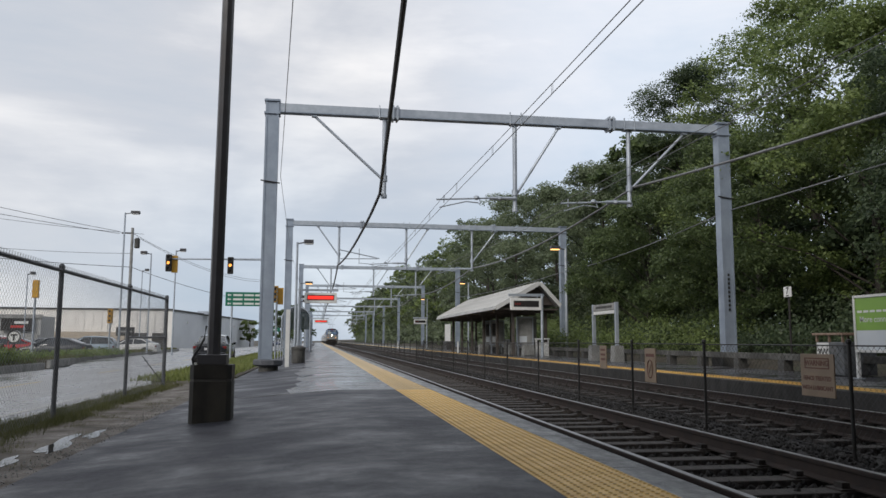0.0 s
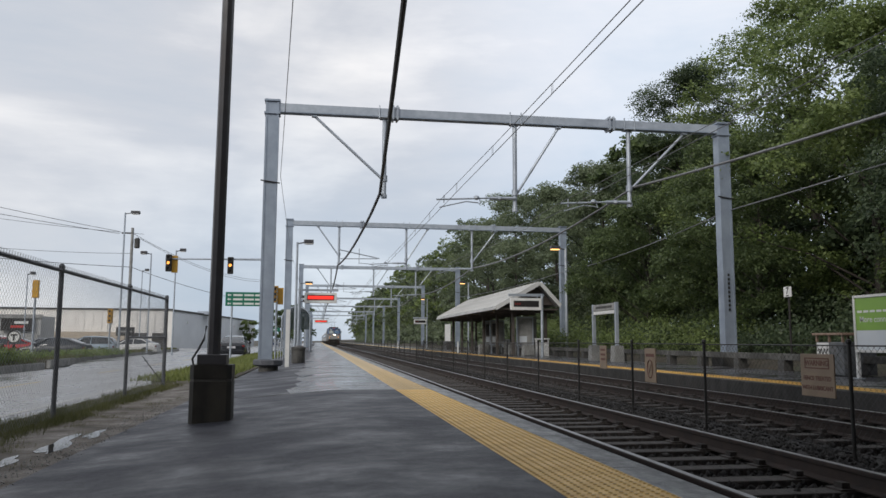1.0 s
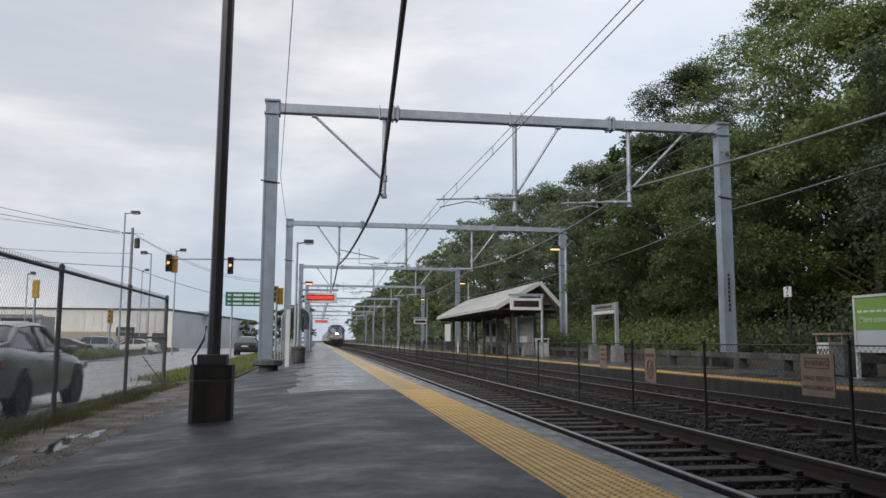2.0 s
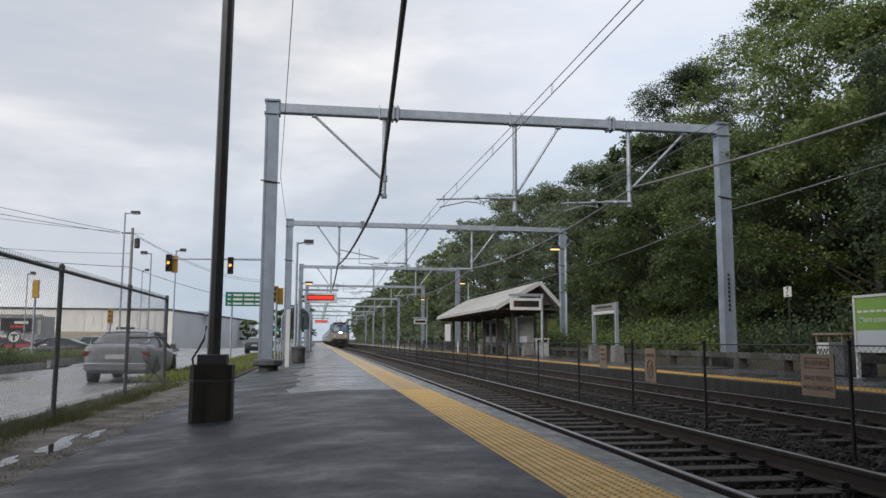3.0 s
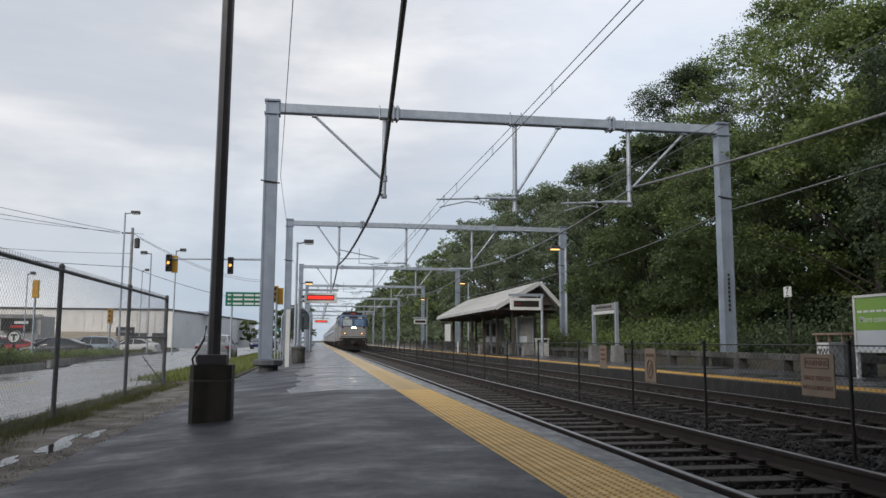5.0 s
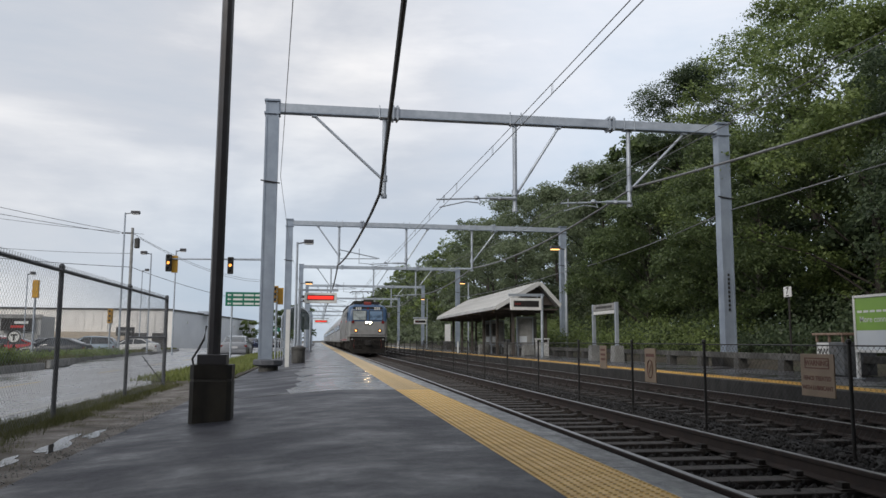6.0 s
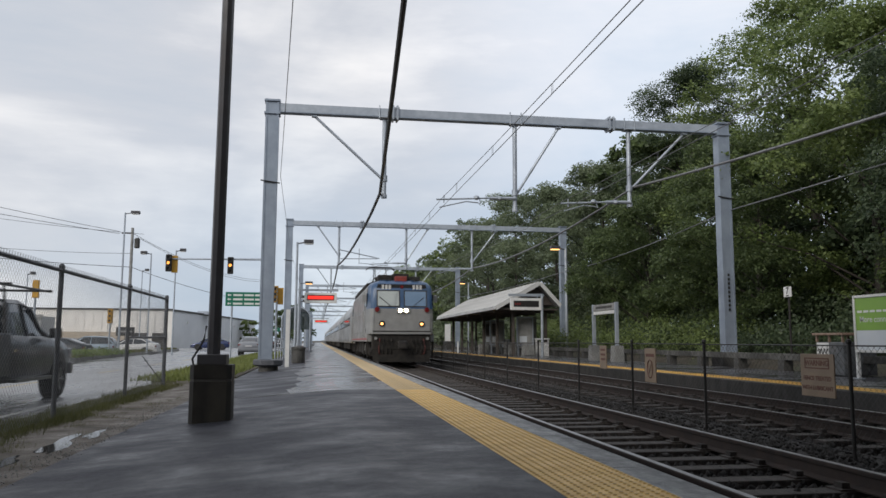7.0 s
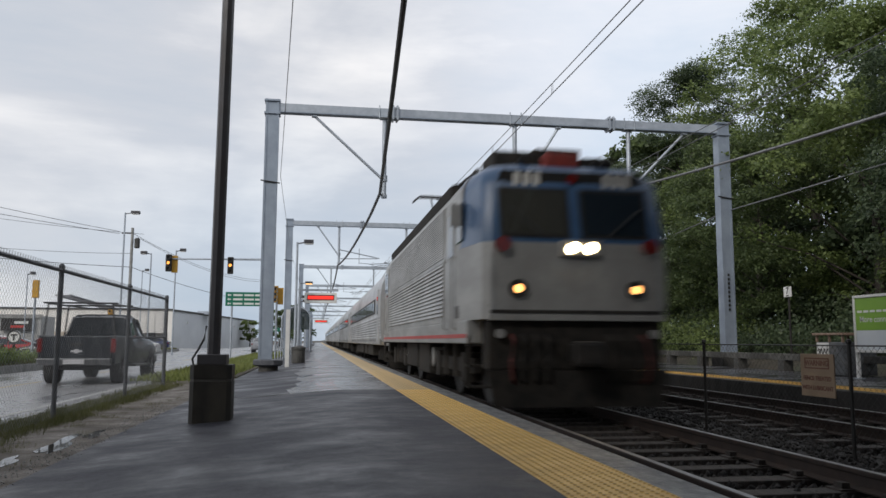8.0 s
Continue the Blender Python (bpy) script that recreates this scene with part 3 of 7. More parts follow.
def pedestals():
    # round capped footing of the first post
    p = empty("portal_footing", (-1.5, 25.4, 0), "dark round concrete footing with a wide octagonal cap", "footing")
    bm = B()
    lathe(bm, [(0.30, -0.28), (0.30, 0.24)], (0, 0), 16)
    part("drum", bm, CONCRETE_DARK, p)
    bm = B()
    lathe(bm, [(0.42, 0.22), (0.49, 0.26), (0.49, 0.39), (0.45, 0.42)], (0, 0), 8, math.pi / 8)
    part("cap", bm, mat("footing_cap", (0.11, 0.115, 0.13), (0.07, 0.075, 0.085), 5, 0.5, 0, 0.004, 30), p)


portal(25.4, -1.60, 14.07, 8.80, [(2.06, 5.68, -0.25, 0), (6.50, 5.36, 8.05, 2.7), (10.58, 5.65, 12.66, 2.5)], 0.42, 0.66)
portal(50.5, -1.90, 16.2, 8.75, [(1.25, 5.88, -0.1, -2.6), (9.97, 5.6, 11.6, 2.4), (5.6, 5.6, 7.0, 2.4)], 0.1, 0.6)
portal(80.6, -1.75, 14.4, 8.75, [(1.25, 5.88, -0.1, -2.6), (9.97, 5.6, 11.6, 2.4), (5.6, 5.6, 7.0, 2.4)], 0.1, 0.4)
portal(108.0, -1.5, 14.4, 8.72, [(1.25, 5.88, -0.1, -2.6), (9.97, 5.6, 11.6, 2.4)], 0.1, 0.4)
for k in range(4):
    portal(140 + 32 * k, -1.6, 14.3, 8.72, [(1.25, 5.88, -0.1, -2.6), (9.97, 5.6, 11.6, 2.4)], 0.1, 0.4)
pedestals()


def lines():
    """Wires and cables along the tracks."""
    def cable(name, pts, r, m, label):
        bm = B()
        hose(bm, pts, r, 7)
        tagged(part(name, bm, m), label, "cable")

    def sag(a, b, s, n=9):
        a, b = Vector(a), Vector(b)
        return [a.lerp(b, i / n) - Vector((0, 0, 4 * s * (i / n) * (1 - i / n))) for i in range(n + 1)]
    cable("feeder_cable", sag((0.75, 3, 6.6), (1.92, 25.35, 5.8), 0.15) + sag((1.92, 25.4, 5.75), (1.2, 50.5, 5.82), 0.35)[1:] + sag((1.2, 50.5, 5.82), (1.2, 80.6, 5.82), 0.4)[1:]
          + sag((1.2, 80.6, 5.82), (1.2, 108, 5.82), 0.4)[1:] + sag((1.2, 108, 5.82), (1.2, 236, 5.82), 0.4)[1:], 0.05, CABLE, "thick black feeder cable hung from the portals")
    cable("feeder_cable", sag((14.6, 3, 6.5), (10.72, 25.4, 6.35), 0.3) + sag((10.72, 25.4, 6.35), (9.97, 50.5, 5.8), 0.5)[1:] + sag((9.97, 50.5, 5.8), (9.97, 80.6, 5.8), 0.5)[1:]
          + sag((9.97, 80.6, 5.8), (9.97, 108, 5.8), 0.5)[1:] + sag((9.97, 108, 5.8), (9.97, 236, 5.8), 0.4)[1:], 0.04, WIRE, "grey feeder cable over the far track")
    cable("return_wire", sag((14.25, 2, 5.7), (14.25, 25.4, 5.64), 0.1) + sag((14.25, 25.4, 5.64), (16.0, 50.5, 5.6), 0.25)[1:] + sag((16.0, 50.5, 5.6), (14.4, 80.6, 5.6), 0.25)[1:], 0.022, WIRE, "thin grey wire along the outer posts")
    cable("static_wire", sag((0.03, 3, 6.4), (-1.28, 25.2, 6.25), 0.1) + sag((-1.28, 25.2, 6.25), (-1.65, 50.5, 6.2), 0.2)[1:] + sag((-1.65, 50.5, 6.2), (-1.6, 80.6, 6.2), 0.2)[1:], 0.008, WIRE, "thin grey wire along the platform posts")
    for cx, x1, h in ((T1, 4.02, 5.38), (T2, 8.15, 5.42)):
        stag = [(-4, x1 + 0.1), (25.3, x1 - 0.08), (50.4, cx + 0.2), (80.5, cx + 0.2), (107.9, cx - 0.2), (236, cx)]
        cable("contact_wire", [(x, y, h) for y, x in stag], 0.009, WIRE, "thin contact wire over the track")
        pts = [(stag[0][1], stag[0][0], h + 0.24)]
        for (ya, xa), (yb, xb) in zip(stag, stag[1:]):
            pts += sag((xa, ya, h + 0.30), (xb, yb, h + 0.30), 0.12)[1:]
        cable("messenger_wire", pts, 0.008, WIRE, "thin wire that carries the contact wire")
        for (ya, xa), (yb, xb) in zip(stag[:4], stag[1:]):
            for f in (0.1, 0.26, 0.42, 0.58, 0.74, 0.9):
                x, y = xa + (xb - xa) * f, ya + (yb - ya) * f
                bm = B()
                z = h + 0.30 - 4 * 0.12 * f * (1 - f)
                tube(bm, (x - 0.012, y, h), (x - 0.012, y, z), 0.004, 5)
                tube(bm, (x + 0.012, y, h), (x + 0.012, y, z), 0.004, 5)
                tagged(part("dropper", bm, WIRE), "short wire between messenger and contact wire", "dropper", "droppers")


lines()


# ---- woods ----
def tree(x, y, h, rad, leafs, size, seed, m=None, z0=0.9, low=0.25):
    """A tapered trunk with limbs and a crown of many small leaves gathered in uneven clumps."""
    rng = np.random.default_rng(seed)
    r = random.Random(seed)
    t = empty("tree", (x, y, z0), "tall broad-leaved tree in full dark green leaf", "tree", "trees beside the line")
    bm = B()
    lean = Vector((r.uniform(-0.5, 0.3), r.uniform(-0.4, 0.4), 0))
    top = Vector((0, 0, h * 0.82)) + lean
    n = 6
    pts = [Vector((0, 0, -0.4)).lerp(top, i / n) + Vector((r.uniform(-0.12, 0.12), r.uniform(-0.12, 0.12), 0)) * (i > 0) for i in range(n + 1)]
    r0 = 0.014 * h + 0.05
    for i in range(n):
        tube(bm, pts[i], pts[i + 1], r0 * (1 - 0.85 * i / n), 8, r0 * (1 - 0.85 * (i + 1) / n), False)
    clumps = []
    nl = 11
    for i in range(nl):
        f = low + (1 - low) * (i + 0.5) / nl
        z = h * f
        wide = rad * (0.55 + 0.75 * math.sin(math.pi * min(1, (f - low) / (1 - low) * 0.85 + 0.12)))
        if f > 0.75:
            wide *= 1.0 - 0.9 * (f - 0.75) / 0.25 * 0.6
        for k in range(3):
            a = i * 2.4 + k * 2.1 + r.uniform(-0.5, 0.5)
            q = wide * r.uniform(0.55, 1.05)
            end = Vector((math.cos(a) * q, math.sin(a) * q, min(h * 0.97, z + r.uniform(-0.2, 1.2)))) + lean * f
            s = pts[min(n - 1, int(f * 0.8 * n))]
            st = Vector((s.x, s.y, max(0.8, z - q * 0.45)))
            mid = st.lerp(end, 0.55) + Vector((0, 0, 0.25))
            rr = max(0.02, r0 * 0.3 * (1 - f * 0.6))
            tube(bm, st, mid, rr, 5, rr * 0.65, False)
            tube(bm, mid, end, rr * 0.65, 5, rr * 0.25, False)
            clumps.append((end, r.uniform(0.55, 1.15) * rad * 0.34))
            clumps.append((mid, r.uniform(0.4, 0.8) * rad * 0.3))
    clumps.append((Vector((lean.x, lean.y, h * 0.95)), rad * 0.35))
    part("trunk", bm, BARK, t, smooth=True)
    cc = np.array([c for c, _ in clumps])
    cr = np.array([q for _, q in clumps])
    # twigs split each clump into flat sprays that face up and outward
    w = cr ** 2
    ci = rng.choice(len(cc), leafs // 26, p=w / w.sum())
    d = rng.normal(size=(len(ci), 3))
    d[:, 2] = np.abs(d[:, 2]) * 0.9 - 0.25
    d /= np.linalg.norm(d, axis=1, keepdims=True)
    sp = cc[ci] + d * (cr[ci] * rng.random(len(ci)) ** 0.35)[:, None] * np.array([1.1, 1.1, 0.8])
    up = d * 0.55 + np.array([0, 0, 0.85]) + rng.normal(0, 0.2, d.shape)
    up /= np.linalg.norm(up, axis=1, keepdims=True)
    si = rng.integers(0, len(sp), leafs)
    off = rng.normal(0, 1, (leafs, 3)) * (0.11 + 0.028 * rad) * rng.uniform(0.6, 1.4, len(sp))[si][:, None]
    off -= up[si] * np.sum(off * up[si], 1, keepdims=True) * 0.55
    c = sp[si] + off
    keep = c[:, 2] > 0.2
    v, f = leaf_quads(c[keep], size, rng, up[si][keep])
    raw_mesh("crown", v, f, m or r.choice([LEAF_A, LEAF_A, LEAF_C, LEAF_B]), t)
    return t


def bushes(name, y0, y1, x0, x1, hmax, count, size, seed, m, z0=0.4):
    """Undergrowth as one uneven leafy mass."""
    rng = np.random.default_rng(seed)
    n = count // 60
    px, py = rng.uniform(x0, x1, n), rng.uniform(y0, y1, n)
    back = (px - x0) / (x1 - x0)
    top = hmax * (0.35 + 0.65 * back) * rng.uniform(0.5, 1.1, n)
    pz = z0 + top * rng.random(n) ** 0.6
    i = rng.integers(0, n, count)
    c = np.stack([px, py, pz], 1)[i] + rng.normal(0, 0.28, (count, 3)) * np.array([1, 1.2, 0.8])
    c = c[(c[:, 2] > z0 - 0.2)]
    v, f = leaf_quads(c, size, rng, np.array([[-0.4, -0.2, 0.8]]))
    tagged(raw_mesh(name, v, f, m), "dense green undergrowth along the foot of the woods", "undergrowth", "", "stuff")


def woods():
    spots = [(19.0, 17.5, 8.5, 3.8), (20.5, 26.0, 12.6, 4.2), (24.5, 35, 17.6, 5.0), (18.6, 31, 8.5, 3.4), (22.6, 44.5, 17.0, 4.0),
             (18.0, 41, 8.0, 3.2), (21.2, 56, 13.2, 4.2), (20.6, 65.5, 13.2, 4.2), (20.9, 80, 15.6, 3.9), (20, 88, 13.6, 4.4)]
    r = random.Random(5)
    leafs = (75000, 44000, 54000, 76000, 84000, 60000, 60000, 50000, 42000, 36000)
    kinds = (LEAF_C, LEAF_B, LEAF_B, LEAF_A, LEAF_C, LEAF_A, LEAF_HAZE, LEAF_HAZE, LEAF_HAZE, LEAF_HAZE)
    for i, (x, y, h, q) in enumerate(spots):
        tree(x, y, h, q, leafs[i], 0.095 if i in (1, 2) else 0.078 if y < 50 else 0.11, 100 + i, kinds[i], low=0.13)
    back = [(27.5, 33, 11.5, 5.2), (26, 16, 11, 5), (26, 24, 12, 5), (29, 42, 14, 5.0), (26.5, 53, 15.0, 5), (27, 66, 14, 5), (27, 80, 15.5, 5.5), (23, 50, 13.5, 4.2)]
    for i, (x, y, h, q) in enumerate(back):
        tree(x, y, h, q, 20000, 0.20, 140 + i, (LEAF_C, LEAF_C, LEAF_C, LEAF_C, LEAF_HAZE, LEAF_HAZE, LEAF_HAZE, LEAF_A)[i], low=0.1)
    y = 98
    k = 0
    while y < 420:
        tree(r.uniform(20.4, 22.6), y, r.uniform(12.4, 15.0) + y * 0.010, r.uniform(4.2, 5.4), 11000 if y < 200 else 4500, 0.23 if y < 200 else 0.42, 200 + k, (LEAF_HAZE, LEAF_HAZE, LEAF_B)[k % 3], low=0.08)
        y += r.uniform(8, 11) * (1 if y < 200 else 1.3)
        k += 1
    bushes("undergrowth_near", 6, 60, 15.8, 20.5, 2.9, 80000, 0.085, 11, LEAF_C)
    bushes("undergrowth_light", 29, 62, 15.2, 18.0, 2.6, 34000, 0.085, 12, LEAF_B)
    bushes("undergrowth_back", 4, 95, 24.0, 28.0, 9.0, 36000, 0.32, 14, LEAF_C, 1.6)
    bushes("undergrowth_far", 60, 330, 15.6, 19.5, 5.0, 50000, 0.30, 13, LEAF_HAZE)


woods()


# ---- train ----
STEEL = mat("brushed_train_steel", (0.33, 0.33, 0.32), (0.27, 0.27, 0.265), 2, 0.42, 0.3, 0.0008, 30, (0.27, 0.265, 0.255), 0.5, 0.12, (1, 0.3, 1))
STEEL_DIRTY = mat("weathered_coach_steel", (0.46, 0.465, 0.47), (0.38, 0.385, 0.39), 2, 0.4, 0.4, 0.0006, 40, (0.24, 0.24, 0.24), 0.4, 0.12, (1, 0.3, 1))
TRAIN_BLUE = mat("train_blue", (0.045, 0.10, 0.20), (0.035, 0.08, 0.165), 2, 0.35, 0, 0.0004, 40, (0.05, 0.09, 0.15), 0.7, 0.1)
UNDER = mat("underframe_grime", (0.022, 0.021, 0.020), (0.038, 0.034, 0.030), 5, 0.85, 0.0, 0.003, 40, spec=0.2)
# mirror panes; pale left and blue right tints stand in for reflected sky
SHIELD = mat("sky_pale_windshield", (0.40, 0.42, 0.38), (0.36, 0.38, 0.35), 2, 0.06, 0.9, clear=1.0)
SHIELD_BLUE = mat("sky_blue_windshield", (0.13, 0.20, 0.28), (0.11, 0.175, 0.25), 2, 0.06, 0.9, clear=1.0)
TRAIN_GLASS = glass("coach_window_glass", (0.012, 0.014, 0.017), 0.06, 1.0)
HEAD = glow("headlight_glow", (1.0, 0.74, 0.40), 40.0)
DITCH = glow("ditch_light_glow", (1.0, 0.44, 0.13), 3.5)
RED_LENS = mat("dark_red_lens", (0.18, 0.012, 0.01), (0.12, 0.01, 0.01), 6, 0.25)
RED_PAINT = mat("red_paint", (0.45, 0.035, 0.025), (0.35, 0.03, 0.025), 4, 0.45)
ROOF_RED = mat("faded_red_paint", (0.27, 0.04, 0.03), (0.2, 0.035, 0.028), 5, 0.5)
HOSE_RED = mat("faded_red_hose", (0.09, 0.02, 0.016), (0.06, 0.016, 0.014), 6, 0.7)
STRIPE_WHITE = mat("stripe_white", (0.62, 0.62, 0.6), (0.5, 0.5, 0.48), 5, 0.5)


def ring(bm, c, r0, r1, y0, y1, n=18):
    """A short collar about an axis along y."""
    c = Vector(c)
    pts = [(r0, y0), (r1, y0), (r1, y1), (r0, y1)]
    rows = [[bm.verts.new(c + Vector((r * math.cos(2 * math.pi * i / n), y, r * math.sin(2 * math.pi * i / n)))) for i in range(n)] for r, y in pts]
    for a in range(4):
        for i in range(n):
            bm.faces.new((rows[a][i], rows[a][(i + 1) % n], rows[(a + 1) % 4][(i + 1) % n], rows[(a + 1) % 4][i]))


def wheel_bm(r, w, n=24):
    bm = B()
    prof = [(0.05, -w / 2), (r * 0.8, -w * 0.32), (r * 0.86, -w / 2), (r, -w / 2), (r * 0.985, w / 2), (r * 0.86, w / 2), (r * 0.8, w * 0.3), (0.05, w / 2)]
    rows = [[bm.verts.new((x, q * math.cos(2 * math.pi * i / n), q * math.sin(2 * math.pi * i / n))) for i in range(n)] for q, x in prof]
    for a in range(len(rows) - 1):
        for i in range(n):
            bm.faces.new((rows[a][i], rows[a][(i + 1) % n], rows[a + 1][(i + 1) % n], rows[a + 1][i]))
    bm.faces.new(rows[0])
    bm.faces.new(list(reversed(rows[-1])))
    return bm


def bogie(parent, yc, base, r, half=1.0):
    bm = B()
    for s in (-1, 1):
        box(bm, s * half - 0.09, s * half + 0.09, yc - base / 2 - 0.55, yc + base / 2 + 0.55, r * 0.85, r * 1.25, 0.03)
        for d in (-1, 1):
            box(bm, s * half - 0.14, s * half + 0.14, yc + d * base / 2 - 0.2, yc + d * base / 2 + 0.2, r * 0.6, r * 1.4, 0.03)
            tube(bm, (s * (half + 0.05), yc + d * 0.5, r * 0.7), (s * (half + 0.05), yc + d * 0.5, r * 1.7), 0.11, 10)
    box(bm, -half, half, yc - 0.3, yc + 0.3, r * 0.7, r * 1.3)
    b = part("bogie", bm, UNDER, parent)
    first = None
    for d in (-1, 1):
        for s in (-1, 1):
            if first is None:
                w = first = part("wheel", wheel_bm(r, 0.13), DARK_IRON, b, smooth=True)
            else:
                w = new("wheel", first.data)
                w.parent = b
            w.matrix_basis = pose(s * 0.755, yc + d * base / 2, r)


def locomotive():
    e = empty("locomotive", (T1, 60, 0), "boxy silver and blue electric locomotive with lit headlights", "locomotive")
    hw, ln = 1.48, 15.4
    # lower shell with rounded nose corners, drawn upright from a plan
    def plan(hw, y0, y1, c):
        t, k = 1.0, 0.13          # the nose narrows over the last metre
        return [(-hw, y0 + t), (-hw + k, y0 + c * 0.5), (-hw + k + c * 0.6, y0), (hw - k - c * 0.6, y0), (hw - k, y0 + c * 0.5), (hw, y0 + t),
                (hw, y1 - t), (hw - k, y1 - c * 0.5), (hw - k - c * 0.6, y1), (-hw + k + c * 0.6, y1), (-hw + k, y1 - c * 0.5), (-hw, y1 - t)]

    def loft(bm, secs):
        rows = [[bm.verts.new((x, y, z)) for x, y in pl] for z, pl in secs]
        n = len(rows[0])
        for a, b in zip(rows, rows[1:]):
            for i in range(n):
                bm.faces.new((a[i], a[(i + 1) % n], b[(i + 1) % n], b[i]))
        bm.faces.new(list(reversed(rows[0])))
        bm.faces.new(rows[-1])
    bm = B()
    loft(bm, [(1.32, plan(hw, 0.0, ln, 0.22)), (2.40, plan(hw, 0.02, ln - 0.02, 0.22))])
    part("lower_body", bm, STEEL, e, "silver lower body", True)
    bm = B()
    box(bm, -hw, hw, 0.55, ln - 0.55, 0.98, 1.32, 0.02)
    part("side_sill", bm, STEEL, e)
    # cab hoods at both ends, windshield sloped back
    for end in (0, 1):
        f = (lambda y: y) if end == 0 else (lambda y: ln - y)
        bm = B()
        secs = []
        for z, y, c, w in ((2.402, 0.02, 0.22, hw), (3.25, 0.20, 0.24, hw - 0.03), (3.42, 0.27, 0.26, hw - 0.06), (3.58, 0.45, 0.3, hw - 0.2), (3.68, 0.8, 0.3, hw - 0.45)):
            secs.append((z, [(x, f(yy)) for x, yy in plan(w, y, 9.0, c)[:6]] + [(w, f(1.06 + y)), (-w, f(1.06 + y))]))
        loft(bm, secs)
        cab = part("cab_hood", bm, TRAIN_BLUE, e, "dark blue cab front", True)
        slope = (0.20 - 0.02) / (3.25 - 2.402)
        for s in (-1, 1):
            for nm, grow, off, m in (("windshield_frame", 0.05, 0.012, BLACK), ("windshield", 0.0, 0.018, SHIELD if s < 0 else SHIELD_BLUE)):
                bm = B()
                xa, xb = sorted((s * (0.13 - grow), s * (1.05 + grow)))
                za, zb = 2.52 - grow, 3.16 + grow
                ya, yb = 0.02 + (za - 2.402) * slope, 0.02 + (zb - 2.402) * slope
                vs = [bm.verts.new((x, f(y - off - d), z)) for d in (0.0, -0.05) for x, y, z in ((xa, ya, za), (xb, ya, za), (xb, yb, zb), (xa, yb, zb))]
                for q in ((0, 1, 2, 3), (7, 6, 5, 4), (0, 4, 5, 1), (1, 5, 6, 2), (2, 6, 7, 3), (3, 7, 4, 0)):
                    bm.faces.new([vs[i] for i in q])
                part(nm, bm, m, cab)
            bm = B()
            hose(bm, [(s * 0.45, f(0.015), 2.47), (s * 0.55, f(0.02), 2.56), (s * 0.98, f(0.07), 2.92)], 0.012, 6)
            part("wiper", bm, BLACK, cab)
            bm = B()
            box(bm, min(s * 0.42, s * 1.0), max(s * 0.42, s * 1.0), *sorted((f(0.215), f(0.33))), 3.24, 3.45)
            nb = part("number_board", bm, BLACK, cab)
            for k in range(3):
                bm = B()
                x = s * (0.52 + 0.15 * k)
                box(bm, x - 0.045 if s > 0 else x - 0.055, x + 0.055 if s > 0 else x + 0.045, *sorted((f(0.20), f(0.213))), 3.25, 3.44)
                part("number_bar", bm, STRIPE_WHITE, nb)
        bm = B()
        ring(bm, (0, f(0.27), 3.36), 0.0, 0.075, -0.09, 0.03)
        part("roof_marker", bm, RED_LENS, cab, "red round marker lamp")
        bm = B()
        box(bm, -0.27, 0.27, *sorted((f(0.62), f(0.93))), 3.6, 3.86, 0.05)
        part("roof_box", bm, ROOF_RED, cab, "red box on the cab roof")
        bm = B()
        prism(bm, [(-1.12, 3.225), (1.12, 3.225), (1.04, 3.47), (-1.04, 3.47)], 'y', *sorted((f(0.222), f(0.4))))
        part("brow_panel", bm, BLACK, cab, "black brow panel")
        for xa, xb, zt in ((-0.98, -0.36, 3.94), (0.42, 0.9, 3.88), (-0.34, 0.4, 4.0)):
            bm = B()
            box(bm, xa, xb, *sorted((f(0.95), f(1.9))), 3.5, zt, 0.05)
            part("roof_locker", bm, UNDER, cab)
        for x in (-0.62, 0.55, 0.72):
            bm = B()
            tube(bm, (x, f(0.55), 3.72), (x, f(1.05), 3.72), 0.07, 10, 0.03)
            part("horn", bm, DARK_IRON, cab)
        # lamps on the face
        bm = B()
        box(bm, -0.25, 0.35, *sorted((f(-0.05), f(0.05))), 2.20, 2.44, 0.03)
        hb = part("headlight_box", bm, STEEL, e)
        for x in (-0.08, 0.18):
            bm = B()
            ring(bm, (x, f(-0.052), 2.32), 0.0, 0.074, -0.012, 0.012)
            part("headlight", bm, HEAD if end == 0 else RED_LENS, hb, "bright lit headlight" if end == 0 else "")
        for s in (-1, 1):
            bm = B()
            ring(bm, (s * 0.86, f(-0.01), 1.745), 0.06, 0.13, -0.03, 0.02)
            dl = part("ditch_light_rim", bm, DARK_IRON, e)
            bm = B()
            ring(bm, (s * 0.86, f(-0.02), 1.745), 0.0, 0.066, -0.01, 0.015)
            part("ditch_light", bm, DITCH if end == 0 else RED_LENS, dl, "warm lit lamp" if end == 0 else "")
            bm = B()
            ring(bm, (s * 1.08, f(-0.01), 2.36), 0.0, 0.105, -0.06, 0.03)
            part("marker_light", bm, RED_LENS, e, "dark red marker lamp")
            # handrails up the corner
            bm = B()
            hose(bm, [(s * 1.27, f(-0.01), 1.5), (s * 1.27, f(-0.06), 1.52), (s * 1.27, f(-0.06), 2.2), (s * 1.27, f(-0.01), 2.22)], 0.014, 6)
            part("grab_rail", bm, STEEL, e)
        bm = B()
        box(bm, -1.25, 1.25, *sorted((f(-0.012), f(0.05))), 1.40, 1.45)
        part("face_line", bm, DARK_IRON, e)
        bm = B()
        box(bm, -1.28, 1.28, *sorted((f(-0.03), f(0.08))), 1.30, 1.385, 0.01)
        part("lower_lip", bm, STEEL, e)
        # buffer beam, coupler, hoses, plough
        bm = B()
        box(bm, -1.27, 1.27, *sorted((f(0.06), f(0.5))), 0.62, 1.30, 0.03)
